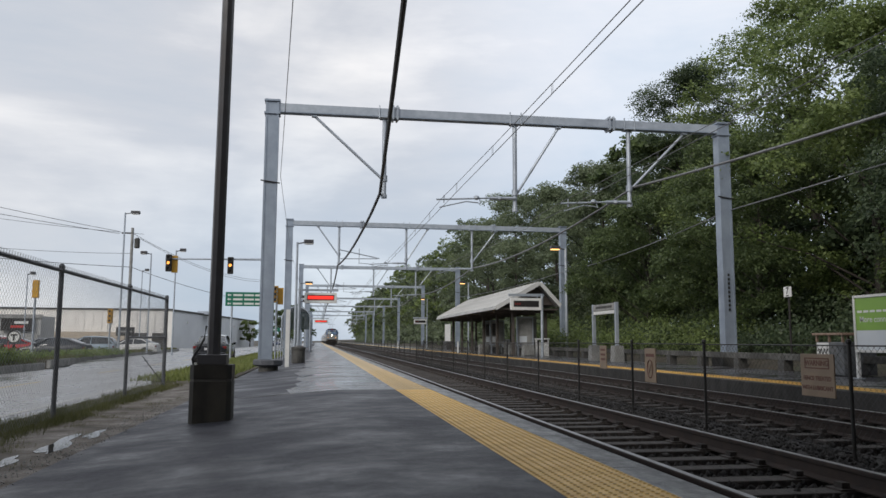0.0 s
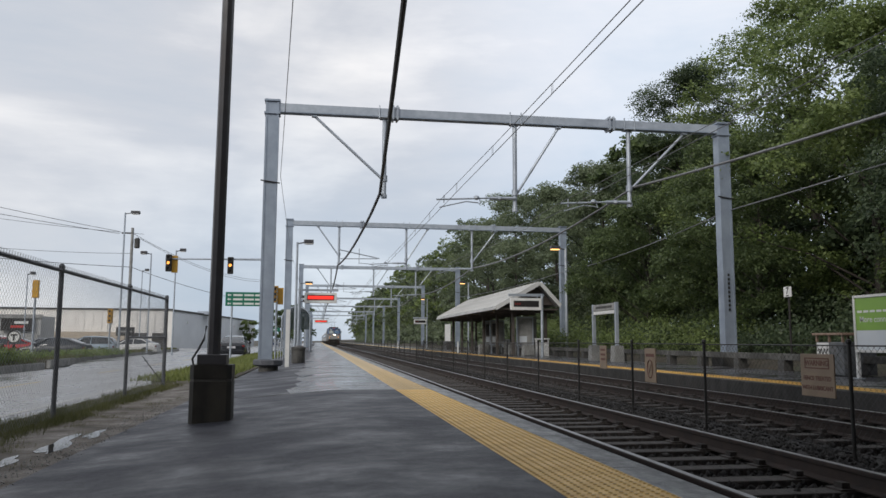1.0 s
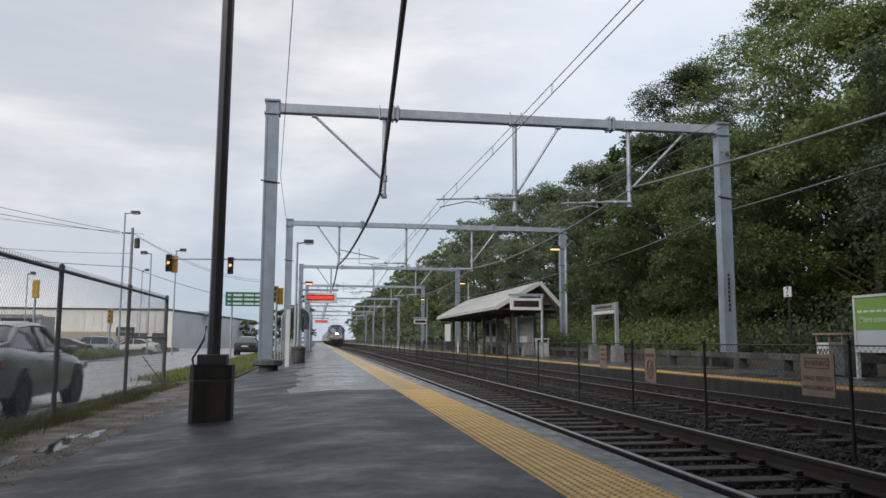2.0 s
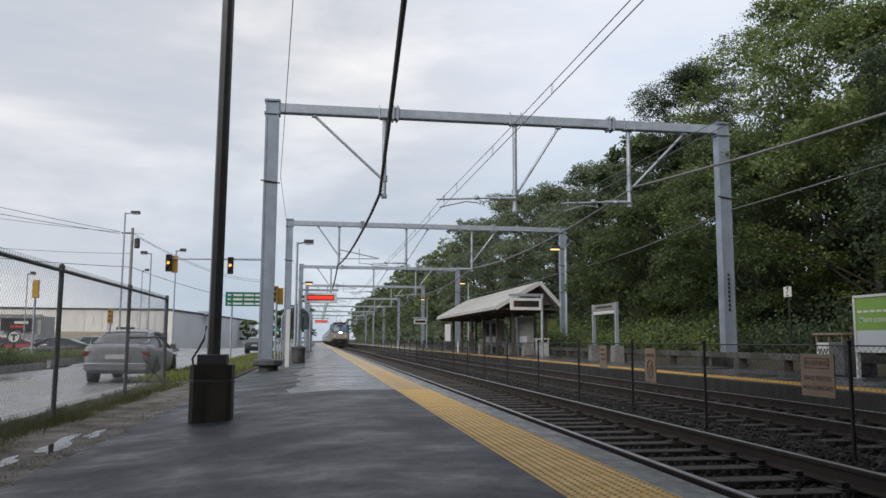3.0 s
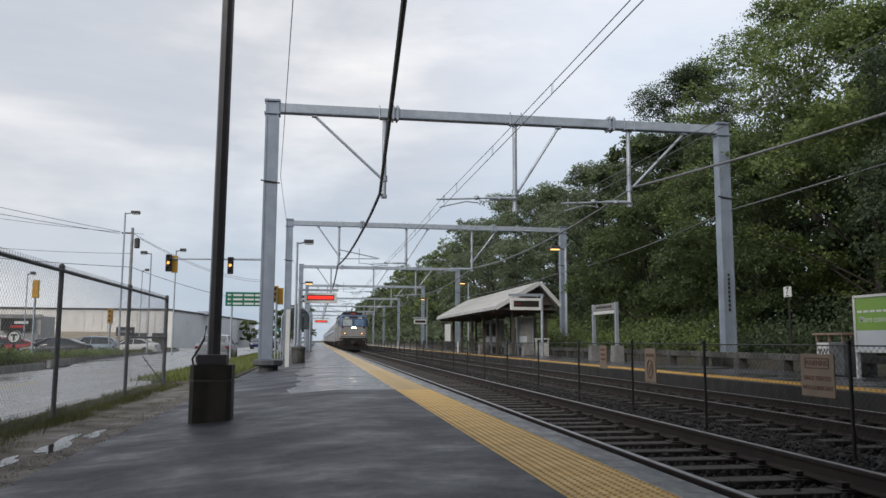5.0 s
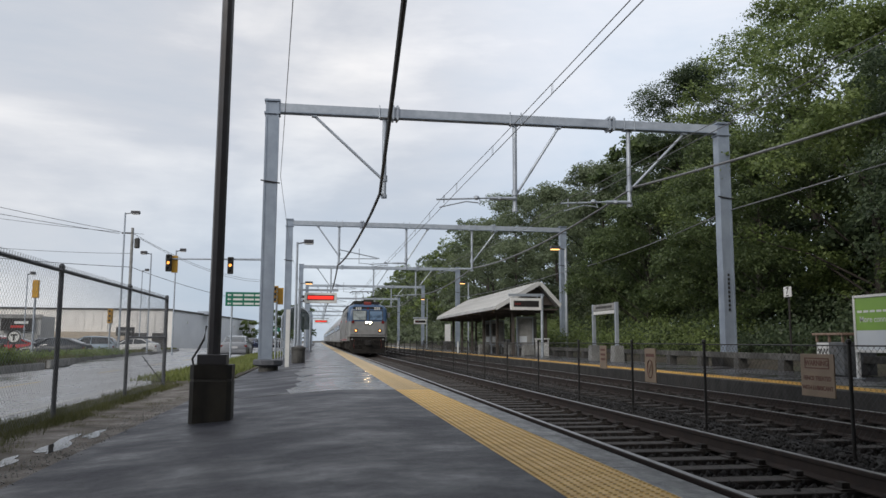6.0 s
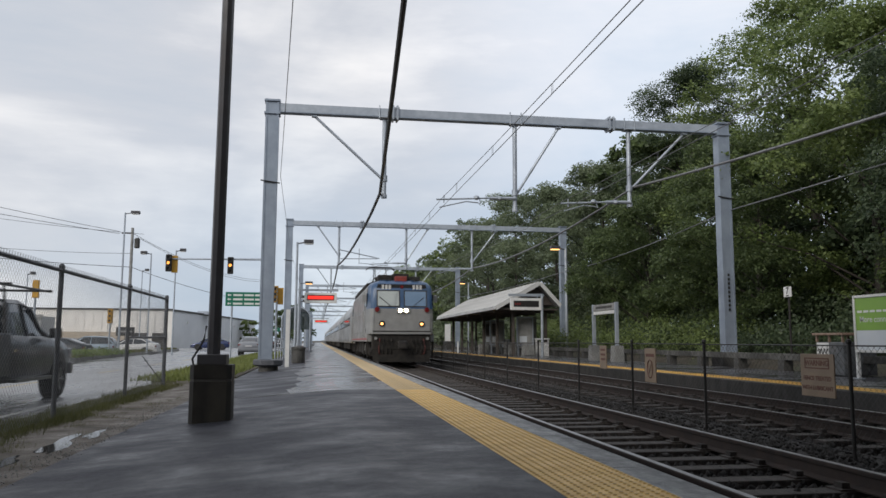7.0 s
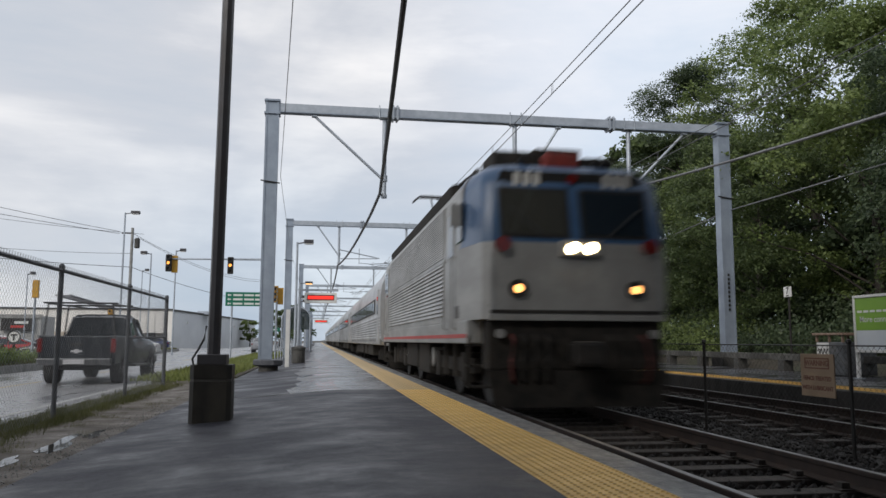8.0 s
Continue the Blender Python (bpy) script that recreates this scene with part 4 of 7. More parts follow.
        part("buffer_beam", bm, UNDER, e)
        bm = B()
        box(bm, -0.12, 0.12, *sorted((f(-0.38), f(0.2))), 0.74, 0.98, 0.03)
        box(bm, -0.2, 0.2, *sorted((f(-0.5), f(-0.3))), 0.68, 1.02, 0.05)
        part("coupler", bm, DARK_IRON, e)
        bm = B()
        prism(bm, [(-1.3, 0.62), (1.3, 0.62), (1.2, 0.12), (-1.2, 0.12)], 'y', *sorted((f(-0.05), f(0.02))))
        part("plough", bm, UNDER, e)
        for s in (-1, 1):
            for k, m in ((0.45, UNDER), (0.62, UNDER), (0.8, UNDER), (0.95, HOSE_RED)):
                bm = B()
                hose(bm, [(s * k, f(0.05), 1.1), (s * k, f(-0.1), 1.02), (s * (k + 0.05), f(-0.14), 0.75), (s * (k + 0.02), f(-0.1), 0.5), (s * (k - 0.04), f(0.0), 0.42)], 0.03, 7)
                part("air_hose", bm, m, e)
            bm = B()
            ring(bm, (s * 1.12, f(0.02), 1.12), 0.0, 0.065, -0.06, 0.02, 12)
            part("cable_socket", bm, STEEL, e)
            bm = B()
            for z in (0.35, 0.65, 0.95):
                box(bm, *sorted((s * 1.12, s * 1.46)), *sorted((f(0.55), f(0.8))), z, z + 0.03)
            for y in (0.55, 0.78):
                box(bm, *sorted((s * 1.42, s * 1.46)), *sorted((f(y), f(y + 0.02))), 0.35, 1.1)
            part("step", bm, UNDER, e)
            # cab side door and window
            bm = B()
            box(bm, *sorted((s * (hw - 0.03), s * (hw + 0.012))), *sorted((f(1.55), f(2.2))), 1.15, 3.2, 0.01)
            d = part("cab_door", bm, STEEL, e)
            bm = B()
            box(bm, *sorted((s * (hw - 0.02), s * (hw + 0.02))), *sorted((f(1.62), f(2.12))), 2.35, 3.05, 0.01)
            part("door_window", bm, TRAIN_GLASS, d)
            for y in (1.48, 2.26):
                bm = B()
                hose(bm, [(s * (hw), f(y), 1.2), (s * (hw + 0.07), f(y), 1.22), (s * (hw + 0.07), f(y), 2.3), (s * hw, f(y), 2.32)], 0.013, 6)
                part("grab_rail", bm, STEEL, e)
            bm = B()
            box(bm, *sorted((s * (hw - 0.04), s * (hw + 0.012))), *sorted((f(0.95), f(1.42))), 2.5, 3.1, 0.02)
            part("cab_side_window", bm, TRAIN_GLASS, e)
            bm = B()
            box(bm, *sorted((s * (hw - 0.02), s * (hw + 0.01))), *sorted((f(1.25), f(1.5))), 1.36, 1.55)
            part("vent", bm, BLACK, e)
    # upper body between the cabs
    bm = B()
    w = hw - 0.0
    prism(bm, [(-w, 2.402), (w, 2.402), (w - 0.02, 3.30), (w - 0.1, 3.46), (w - 0.3, 3.58), (-w + 0.3, 3.58), (-w + 0.1, 3.46), (-w + 0.02, 3.30)], 'y', 1.06, ln - 1.06)
    part("upper_body", bm, STEEL, e)
    # corrugated louvre panels along the sides
    for s in (-1, 1):
        for ya, yb, za, zb, n, dep in ((2.6, 12.8, 1.42, 2.34, 13, 0.03), (2.6, 12.8, 2.42, 3.28, 22, 0.010)):
            prof = [(s * (hw - 0.02), za)]
            for k in range(n):
                z0 = za + (zb - za) * k / n
                dz = (zb - za) / n
                prof += [(s * (hw + 0.004), z0 + dz * 0.1), (s * (hw + 0.004 + dep), z0 + dz * 0.25), (s * (hw + 0.004 + dep * 0.3), z0 + dz * 0.95)]
            prof += [(s * (hw - 0.02), zb)]
            bm = B()
            prism(bm, prof, 'y', ya, yb)
            part("louvre_panel", bm, STEEL, e, "ribbed ventilation panel")
        bm = B()
        prism(bm, [(s * (hw - 0.08), 3.44), (s * (hw - 0.06), 3.62), (s * (hw - 0.3), 3.70), (s * (hw - 0.34), 3.56)], 'y', 2.3, ln - 2.3)
        part("roof_edge", bm, UNDER, e, "dark grimy roof edge")
        bm = B()
        box(bm, *sorted((s * (hw + 0.02), s * (hw + 0.19))), 0.86, 0.92, 2.72, 3.06, 0.015)
        part("side_mirror", bm, STEEL, e)
        bm = B()
        box(bm, *sorted((s * hw, s * (hw + 0.006))), 0.6, ln - 0.6, 1.06, 1.12)
        part("red_stripe", bm, RED_PAINT, e)
        bm = B()
        box(bm, *sorted((s * (hw - 0.02), s * (hw + 0.02))), 2.5, ln - 2.5, 2.34, 2.40)
        part("belt_rail", bm, STEEL, e)
    # roof gear
    for y0, y1, z, wdt in ((2.2, 3.6, 3.95, 0.8), (4.0, 6.2, 3.86, 1.0), (6.5, 8.4, 4.02, 0.9), (8.7, 9.8, 3.9, 0.75)):
        bm = B()
        box(bm, -wdt, wdt, y0, y1, 3.57, z, 0.06)
        part("roof_equipment", bm, UNDER, e)
    for x in (-0.95, 0.95):
        for y in (2.4, 5.0, 7.4, 10.3, 12.6):
            bm = B()
            lathe(bm, [(0.05, 3.5), (0.09, 3.62), (0.05, 3.66), (0.09, 3.74), (0.05, 3.78), (0.09, 3.86), (0.04, 3.95)], (x, y), 8)
            part("insulator", bm, DARK_IRON, e)
    for x in (-0.95, 0.95):
        bm = B()
        hose(bm, [(x, y, 3.96 + 0.04 * math.sin(y * 2)) for y in np.linspace(2.4, 12.6, 18)], 0.025, 6)
        part("roof_conductor", bm, DARK_IRON, e)
    # raised pantograph
    bm = B()
    for s in (-1, 1):
        tube(bm, (s * 0.5, 12.9, 3.75), (s * 0.35, 11.4, 4.45), 0.03, 6)
        tube(bm, (s * 0.35, 11.4, 4.45), (s * 0.3, 12.5, 5.28), 0.022, 6)
        tube(bm, (s * 0.6, 10.8, 3.72), (s * 0.6, 13.2, 3.72), 0.04, 6)
    for y in (10.8, 13.2):
        tube(bm, (-0.7, y, 3.72), (0.7, y, 3.72), 0.04, 6)
    tube(bm, (-0.35, 11.4, 4.45), (0.35, 11.4, 4.45), 0.025, 6)
    pan = part("pantograph", bm, DARK_IRON, e)
    for y in (12.35, 12.65):
        bm = B()
        hose(bm, [(-0.85, y, 5.16), (-0.65, y, 5.32), (0.65, y, 5.32), (0.85, y, 5.16)], 0.025, 6)
        part("contact_strip", bm, DARK_IRON, pan)
    # running gear
    bogie(e, 3.4, 2.7, 0.6, 1.12)
    bogie(e, ln - 3.4, 2.7, 0.6, 1.12)
    for y0, y1, z0 in ((5.6, 7.3, 0.35), (7.6, 9.7, 0.42)):
        bm = B()
        box(bm, -1.3, 1.3, y0, y1, z0, 0.98, 0.04)
        part("underfloor_box", bm, UNDER, e)
    for y in (5.45, 9.95):
        bm = B()
        tube(bm, (-1.25, y, 0.7), (1.25, y, 0.7), 0.2, 12)
        part("air_tank", bm, STEEL, e)
    return e


def coach():
    e = empty("passenger_coach", (T1, 80, 0), "ribbed stainless steel passenger coach with dark window band", "coach", "coaches of the train")
    ln = 25.7
    # rounded tube section with pressed ribs below and above the windows
    half = [(1.30, 0.86), (1.44, 1.0)]
    for k in range(8):
        z = 1.08 + k * 0.10
        w = 1.46 + 0.06 * math.sin(math.pi * (z - 0.9) / 2.2)
        half += [(w, z), (w + 0.012, z + 0.02), (w + 0.012, z + 0.06), (w, z + 0.08)]
    half += [(1.525, 1.95), (1.52, 2.55), (1.50, 2.66)]
    for k in range(5):
        a = 0.25 + k * 0.3
        half += [(0.25 + 1.25 * math.cos(a) + 0.01, 2.60 + 1.22 * math.sin(a))]
    half += [(0.0, 3.86)]
    prof = half + [(-x, z) for x, z in reversed(half[:-1])]
    bm = B()
    prism(bm, prof, 'y', 0.25, ln - 0.25)
    part("body", bm, STEEL_DIRTY, e, "", True)
    for s in (-1, 1):
        bm = B()
        box(bm, *sorted((s * 1.50, s * 1.532)), 2.6, ln - 2.6, 1.99, 2.53)
        band = part("window_band", bm, DARK_IRON, e, "dark band of windows")
        for k in range(17):
            y = 3.0 + k * 1.17
            bm = B()
            box(bm, *sorted((s * 1.51, s * 1.54)), y, y + 0.86, 2.05, 2.47, 0.01)
            part("window_pane", bm, TRAIN_GLASS, band)
        for y in (1.1, ln - 1.9):
            bm = B()
            box(bm, *sorted((s * 1.45, s * 1.53)), y, y + 0.8, 0.95, 2.8, 0.01)
            d = part("door", bm, STEEL_DIRTY, e)
            bm = B()
            box(bm, *sorted((s * 1.5, s * 1.538)), y + 0.2, y + 0.6, 1.95, 2.55)
            part("door_window", bm, TRAIN_GLASS, d)
        bm = B()
        box(bm, *sorted((s * 1.46, s * 1.50)), 0.6, ln - 0.6, 0.9, 0.99)
        part("side_sill", bm, STEEL, e)
    for y in (0.0, ln - 0.27):
        bm = B()
        box(bm, -0.6, 0.6, y, y + 0.27, 1.0, 3.2, 0.05)
        part("gangway", bm, BLACK, e)
    for y0, y1, z in ((2.0, 4.2, 3.98), (21.0, 23.0, 3.98)):
        bm = B()
        box(bm, -0.55, 0.55, y0, y1, 3.7, z, 0.05)
        part("roof_vent", bm, DARK_IRON, e)
    bogie(e, 3.6, 2.6, 0.46, 1.05)
    bogie(e, ln - 3.6, 2.6, 0.46, 1.05)
    for y0, y1 in ((6.5, 9.4), (10.2, 12.0), (13.0, 17.0), (17.6, 19.2)):
        bm = B()
        box(bm, -1.32, 1.32, y0, y1, 0.42, 0.88, 0.04)
        part("underfloor_box", bm, UNDER, e)
    return e


LOCO = locomotive()
COACHES = [coach()]
for _ in range(6):
    COACHES.append(copy_thing(COACHES[0], pose(T1, 90, 0)))


# ---- things on and beside the near platform ----
LED_RED = glow("led_red", (1.0, 0.04, 0.025), 0.75)
AMBER = glow("amber_lamp", (1.0, 0.36, 0.07), 2.0)
LAMP_LIT = glow("lit_sodium_lamp", (1.0, 0.52, 0.17), 2.6)
SIGN_GREEN = mat("sign_green", (0.01, 0.16, 0.10), (0.01, 0.13, 0.085), 2, 0.4)
SIGNAL_YELLOW = mat("signal_yellow", (0.55, 0.30, 0.03), (0.45, 0.25, 0.03), 4, 0.45)
TAN = mat("tan_sign_board", (0.27, 0.20, 0.14), (0.22, 0.165, 0.115), 3, 0.5, 0, 0.0005, 60)
TAN_INK = mat("red_brown_ink", (0.14, 0.055, 0.04), (0.11, 0.045, 0.035), 5, 0.6)
AD_GREEN = mat("poster_green", (0.22, 0.40, 0.06), (0.20, 0.36, 0.055), 1, 0.35)
AD_WHITE = mat("poster_white", (0.62, 0.66, 0.70), (0.56, 0.6, 0.64), 1, 0.35)
PALE_INK = mat("pale_ink", (0.7, 0.72, 0.68), (0.65, 0.67, 0.63), 3, 0.5)
BIN_GREY = mat("grey_bin_metal", (0.13, 0.14, 0.15), (0.08, 0.085, 0.09), 5, 0.5, 0.3, 0.001, 30, (0.2, 0.2, 0.2), 2, 0.1)
RUST = mat("rusty_frame", (0.30, 0.22, 0.17), (0.2, 0.13, 0.09), 7, 0.7)


def strut(bm, p, q, w=0.0035):
    """A thin three-sided wire."""
    p, q = Vector(p), Vector(q)
    d = (q - p).normalized()
    a = d.orthogonal().normalized() * w
    b = d.cross(a)
    o = [a, -a * 0.5 + b * 0.87, -a * 0.5 - b * 0.87]
    r0, r1 = [bm.verts.new(p + k) for k in o], [bm.verts.new(q + k) for k in o]
    for i in range(3):
        bm.faces.new((r0[i], r0[(i + 1) % 3], r1[(i + 1) % 3], r1[i]))


def mesh_panel(bm, x, y0, y1, z0, z1, pitch, w):
    """Diamond wire mesh in a plane along the track."""
    h = z1 - z0
    y = y0 - h
    while y < y1:
        for s in (1, -1):
            a, b = (y, z0), (y + h, z1)
            ta, tb = max(0.0, (y0 - y) / h), min(1.0, (y1 - y) / h)
            if tb > ta:
                za, zb = (z0 + ta * h, z0 + tb * h) if s > 0 else (z1 - ta * h, z1 - tb * h)
                strut(bm, (x + 0.002 * s, y + ta * h, za), (x + 0.002 * s, y + tb * h, zb), w)
        y += pitch


PLINTH = mat("stained_black_plinth", (0.016, 0.015, 0.013), (0.028, 0.025, 0.02), 5, 0.55, 0, 0.006, 30, (0.05, 0.045, 0.034), 2.2, 0.2, (1, 1, 0.5))


def lamp_post():
    e = empty("platform_lamp_post", (-1.205, 9.65, 0.078), "dark bronze lamp post on a black square base", "lamp post")
    bm = B()
    c, w, d = 0.05, 0.235, 0.22
    plan = [(-w, -d + c), (-w + c, -d), (w - c, -d), (w, -d + c), (w, d - c), (w - c, d), (-w + c, d), (-w, d - c)]
    prism(bm, plan, 'z', -0.02, 0.46)
    part("plinth", bm, PLINTH, e)
    bm = B()
    prism(bm, [(x * 0.97, y * 0.97) for x, y in plan], 'z', 0.46, 0.49)
    part("joint", bm, CONCRETE_DARK, e)
    bm = B()
    prism(bm, plan, 'z', 0.49, 0.65)
    part("plinth_cap", bm, PLINTH, e)
    bm = B()
    box(bm, -0.165, 0.165, -0.16, 0.16, 0.65, 0.77, 0.012)
    part("base_cover", bm, BRONZE, e)
    bm = B()
    tube(bm, (0, 0, 0.77), (0.03, 0, 8.2), 0.076, 8, 0.072)
    part("pole", bm, BRONZE, e)
    bm = B()
    tube(bm, (0, 0, 8.1), (1.4, 0, 8.3), 0.04, 8)
    box(bm, 1.2, 1.9, -0.16, 0.16, 8.2, 8.42, 0.04)
    part("lamp_head", bm, BRONZE, e)
    bm = B()
    hose(bm, [(-0.2, -0.12, 0.6), (-0.22, -0.13, 0.72), (-0.15, -0.13, 0.84), (-0.1, -0.1, 0.95), (-0.085, -0.06, 1.1)], 0.013, 8)
    part("conduit", bm, CABLE, e)


def chain_fence():
    e = empty("chain_link_fence", (-3.4, 14, 0), "tall chain-link fence with dark steel posts and a top rail", "fence")
    e.matrix_basis = pose(-3.36, 0, -0.05)
    ys = (7.4, 11.0, 14.85, 18.4)
    for y in ys:
        bm = B()
        tube(bm, (0, y, -0.15), (0, y, 2.02), 0.032 if y < 18 else 0.04, 10)
        lathe(bm, [(0.036, 2.0), (0.042, 2.03), (0.02, 2.06)], (0, y), 10)
        part("post", bm, FENCE_POST, e)
    for ya, yb in zip(ys, ys[1:]):
        bm = B()
        tube(bm, (0, ya, 1.97), (0, yb, 1.97), 0.026, 8)
        part("top_rail", bm, FENCE_POST, e)
        bm = B()
        mesh_panel(bm, 0.04, ya, yb, 0.06, 2.0, 0.08, 0.0016)
        # twisted wire ends above the rail
        y = ya
        while y < yb:
            strut(bm, (0.04, y, 1.98), (0.045, y + 0.012, 2.035), 0.0022)
            strut(bm, (0.04, y + 0.02, 1.98), (0.035, y + 0.006, 2.03), 0.0022)
            y += 0.08
        part("chain_link_mesh", bm, CHAIN, e)
    bm = B()
    tube(bm, (0, 14.85, 1.1), (0, 18.4, 1.12), 0.02, 8)
    part("mid_rail", bm, FENCE_POST, e)
    bm = B()
    tube(bm, (0.03, 16.0, 0.75), (0.03, 18.25, 0.1), 0.008, 6)
    part("brace_rod", bm, FENCE_POST, e)


def verge():
    bm = B()
    rng = random.Random(4)
    ys = [-6 + 1.1 * k for k in range(60)]
    xs = [-4.35, -3.9, -3.4, -2.9, -2.5, -2.1]
    zs = [-0.17, -0.05, -0.03, -0.02, -0.01, -0.003]
    g = [[bm.verts.new((x + (rng.uniform(-0.12, 0.12) if 0 < i < 5 else (rng.uniform(0, 0.12) if i == 5 else rng.uniform(-0.05, 0.1))), y, z + rng.uniform(-0.015, 0.012) * (i < 3))) for y in ys] for i, (x, z) in enumerate(zip(xs, zs))]
    for i in range(len(xs) - 1):
        for j in range(len(ys) - 1):
            bm.faces.new((g[i][j], g[i + 1][j], g[i + 1][j + 1], g[i][j + 1]))
    tagged(part("verge", bm, DIRT, None, "", True), "strip of wet gravelly dirt beside the platform", "verge", "", "structure")
    r = np.random.default_rng(8)

    def blades(name, n, xa, xb, ya, yb, hmin, hmax, clump):
        cx, cy = r.uniform(xa, xb, n // clump), r.uniform(ya, yb, n // clump)
        i = r.integers(0, len(cx), n)
        x, y = cx[i] + r.normal(0, 0.07, n), cy[i] + r.normal(0, 0.1, n)
        h = r.uniform(hmin, hmax, n) * r.uniform(0.6, 1.2, len(cx))[i]
        a = r.uniform(0, 6.28, n)
        w = r.uniform(0.002, 0.006, n)
        lx, ly = r.normal(0, 0.35, n) * h, r.normal(0, 0.35, n) * h
        z = np.zeros(n) - 0.05
        p0 = np.stack([x - w * np.cos(a), y - w * np.sin(a), z], 1)
        p1 = np.stack([x + w * np.cos(a), y + w * np.sin(a), z], 1)
        p2 = np.stack([x + lx, y + ly, z + h], 1)
        v = np.stack([p0, p1, p2], 1).reshape(-1, 3)
        tagged(raw_mesh(name, v, np.arange(n * 3).reshape(n, 3), GRASS), "rough wet grass at the foot of the fence", "grass", "", "stuff")
    blades("grass_fence_line", 26000, -3.75, -3.05, 5, 19.5, 0.03, 0.14, 50)
    blades("grass_scatter", 6000, -3.1, -2.35, 5, 15, 0.025, 0.08, 90)
    blades("grass_far", 9000, -4.2, -2.4, 20, 56, 0.06, 0.18, 20)
    # shallow puddles along the asphalt edge
    WATER = mat("still_water", (0.035, 0.032, 0.027), (0.028, 0.026, 0.022), 3, 0.03)
    for cx, cy, a, b in ((-2.47, 8.35, 0.10, 0.75), (-2.36, 9.15, 0.07, 0.4), (-2.55, 7.2, 0.07, 0.35)):
        bm = B()
        pts = []
        for k in range(22):
            t = 2 * math.pi * k / 22
            q = 1 + 0.22 * math.sin(3 * t + cx * 9) + 0.16 * math.sin(5 * t + cy) + rng.uniform(-0.06, 0.06)
            pts.append((cx + a * q * math.cos(t) - 0.10 * math.sin(t) * b, cy + b * q * math.sin(t)))
        prism(bm, pts, 'z', -0.05, -0.005)
        tagged(part("puddle", bm, WATER), "shallow rain puddle beside the platform edge", "puddle", "rain puddles")
    # stones at the platform's edge
    n = 700
    y = r.uniform(5, 13, n)
    x = -2.22 + r.normal(0, 0.1, n)
    s = r.uniform(0.004, 0.012, n)
    base = np.array([(1, 0, 0), (-1, 0, 0), (0, 1, 0), (0, -1, 0), (0, 0, 0.7), (0, 0, -0.7)], float)
    v = base[None] * s[:, None, None] * r.uniform(0.6, 1.2, (n, 6, 1)) + np.stack([x, y, np.full(n, 0.012)], -1)[:, None]
    f = np.array([(0, 2, 4), (2, 1, 4), (1, 3, 4), (3, 0, 4), (2, 0, 5), (1, 2, 5), (3, 1, 5), (0, 3, 5)])
    tagged(raw_mesh("edge_gravel", v.reshape(-1, 3), (f[None] + 6 * np.arange(n)[:, None, None]).reshape(-1, 3), CONCRETE), "pale loose gravel along the asphalt edge", "gravel", "", "stuff")


def led_sign(x0, x1, y, z0, z1, post_x, lit, label, foot):
    e = empty("message_sign", (post_x, y, foot), label, "led sign")
    e.matrix_basis = pose(0, y, 0)
    bm = B()
    box(bm, x0, x1, -0.12, 0.12, z0, z1, 0.02)
    part("cabinet", bm, WHITE, e)
    bm = B()
    m = (z1 - z0) * 0.24
    box(bm, x0 + m, x1 - m, -0.135, -0.121, z0 + m * 1.1, z1 - m * 0.9)
    scr = part("screen", bm, BLACK, e, "dark display")
    bm = B()
    if lit:
        box(bm, x0 + m + 0.05, x1 - m - 0.05, -0.142, -0.136, z0 + m * 1.5, z1 - m * 1.3)
        part("lit_text", bm, LED_RED, scr, "solid red lit text line")
    else:
        for k in range(3):
            box(bm, x0 + m + 0.06 + 0.12 * k, x0 + m + 0.14 + 0.12 * k, -0.142, -0.136, z0 + m * 1.8, z1 - m * 1.7)
        tagged(part("lit_text", bm, mat("dim_red_led", (0.2, 0.02, 0.02), (0.16, 0.02, 0.02), 4, 0.5), scr, "dim red text blocks"), kind="stuff")
    bm = B()
    tube(bm, (post_x, 0, foot), (post_x, 0, z1 + 0.25), 0.075, 10)
    part("post", bm, GALV, e)
    bm = B()
    far_x = x1 if abs(post_x - x0) < abs(post_x - x1) else x0
    box(bm, min(post_x, far_x) - 0.1, max(post_x, far_x) + 0.1, -0.06, 0.06, z1 + 0.10, z1 + 0.24, 0.01)
    arm = part("arm", bm, GALV, e)
    for x in (x0 + 0.2, x1 - 0.2):
        bm = B()
        tube(bm, (x, 0, z1 - 0.01), (x, 0, z1 + 0.12), 0.025, 6)
        part("hanger", bm, GALV, arm)


def cobra_lamp(x, y, h, reach, name="street_lamp", lit=None, m=None, z0=0.05, r=0.075):
    e = empty(name, (x, y, z0), "grey steel pole lamp with a flat shoebox head" if not lit else "steel pole lamp with a lit amber head", "street lamp")
    bm = B()
    tube(bm, (0, 0, 0), (0, 0, h), r, 10, r * 0.75)
    part("pole", bm, m or GALV, e)
    bm = B()
    sx = 1 if reach > 0 else -1
    tube(bm, (0, 0, h - 0.08), (reach * 0.6, 0, h + 0.02), 0.035, 8)
    box(bm, *sorted((reach * 0.4, reach)), -0.17, 0.17, h - 0.06, h + 0.14, 0.03)
    head = part("lamp_head", bm, BRONZE, e)
    bm = B()
    box(bm, *sorted((reach * 0.46, reach * 0.96)), -0.14, 0.14, h - 0.1, h - 0.062)
    part("lens", bm, LAMP_LIT if lit else WHITE, head)


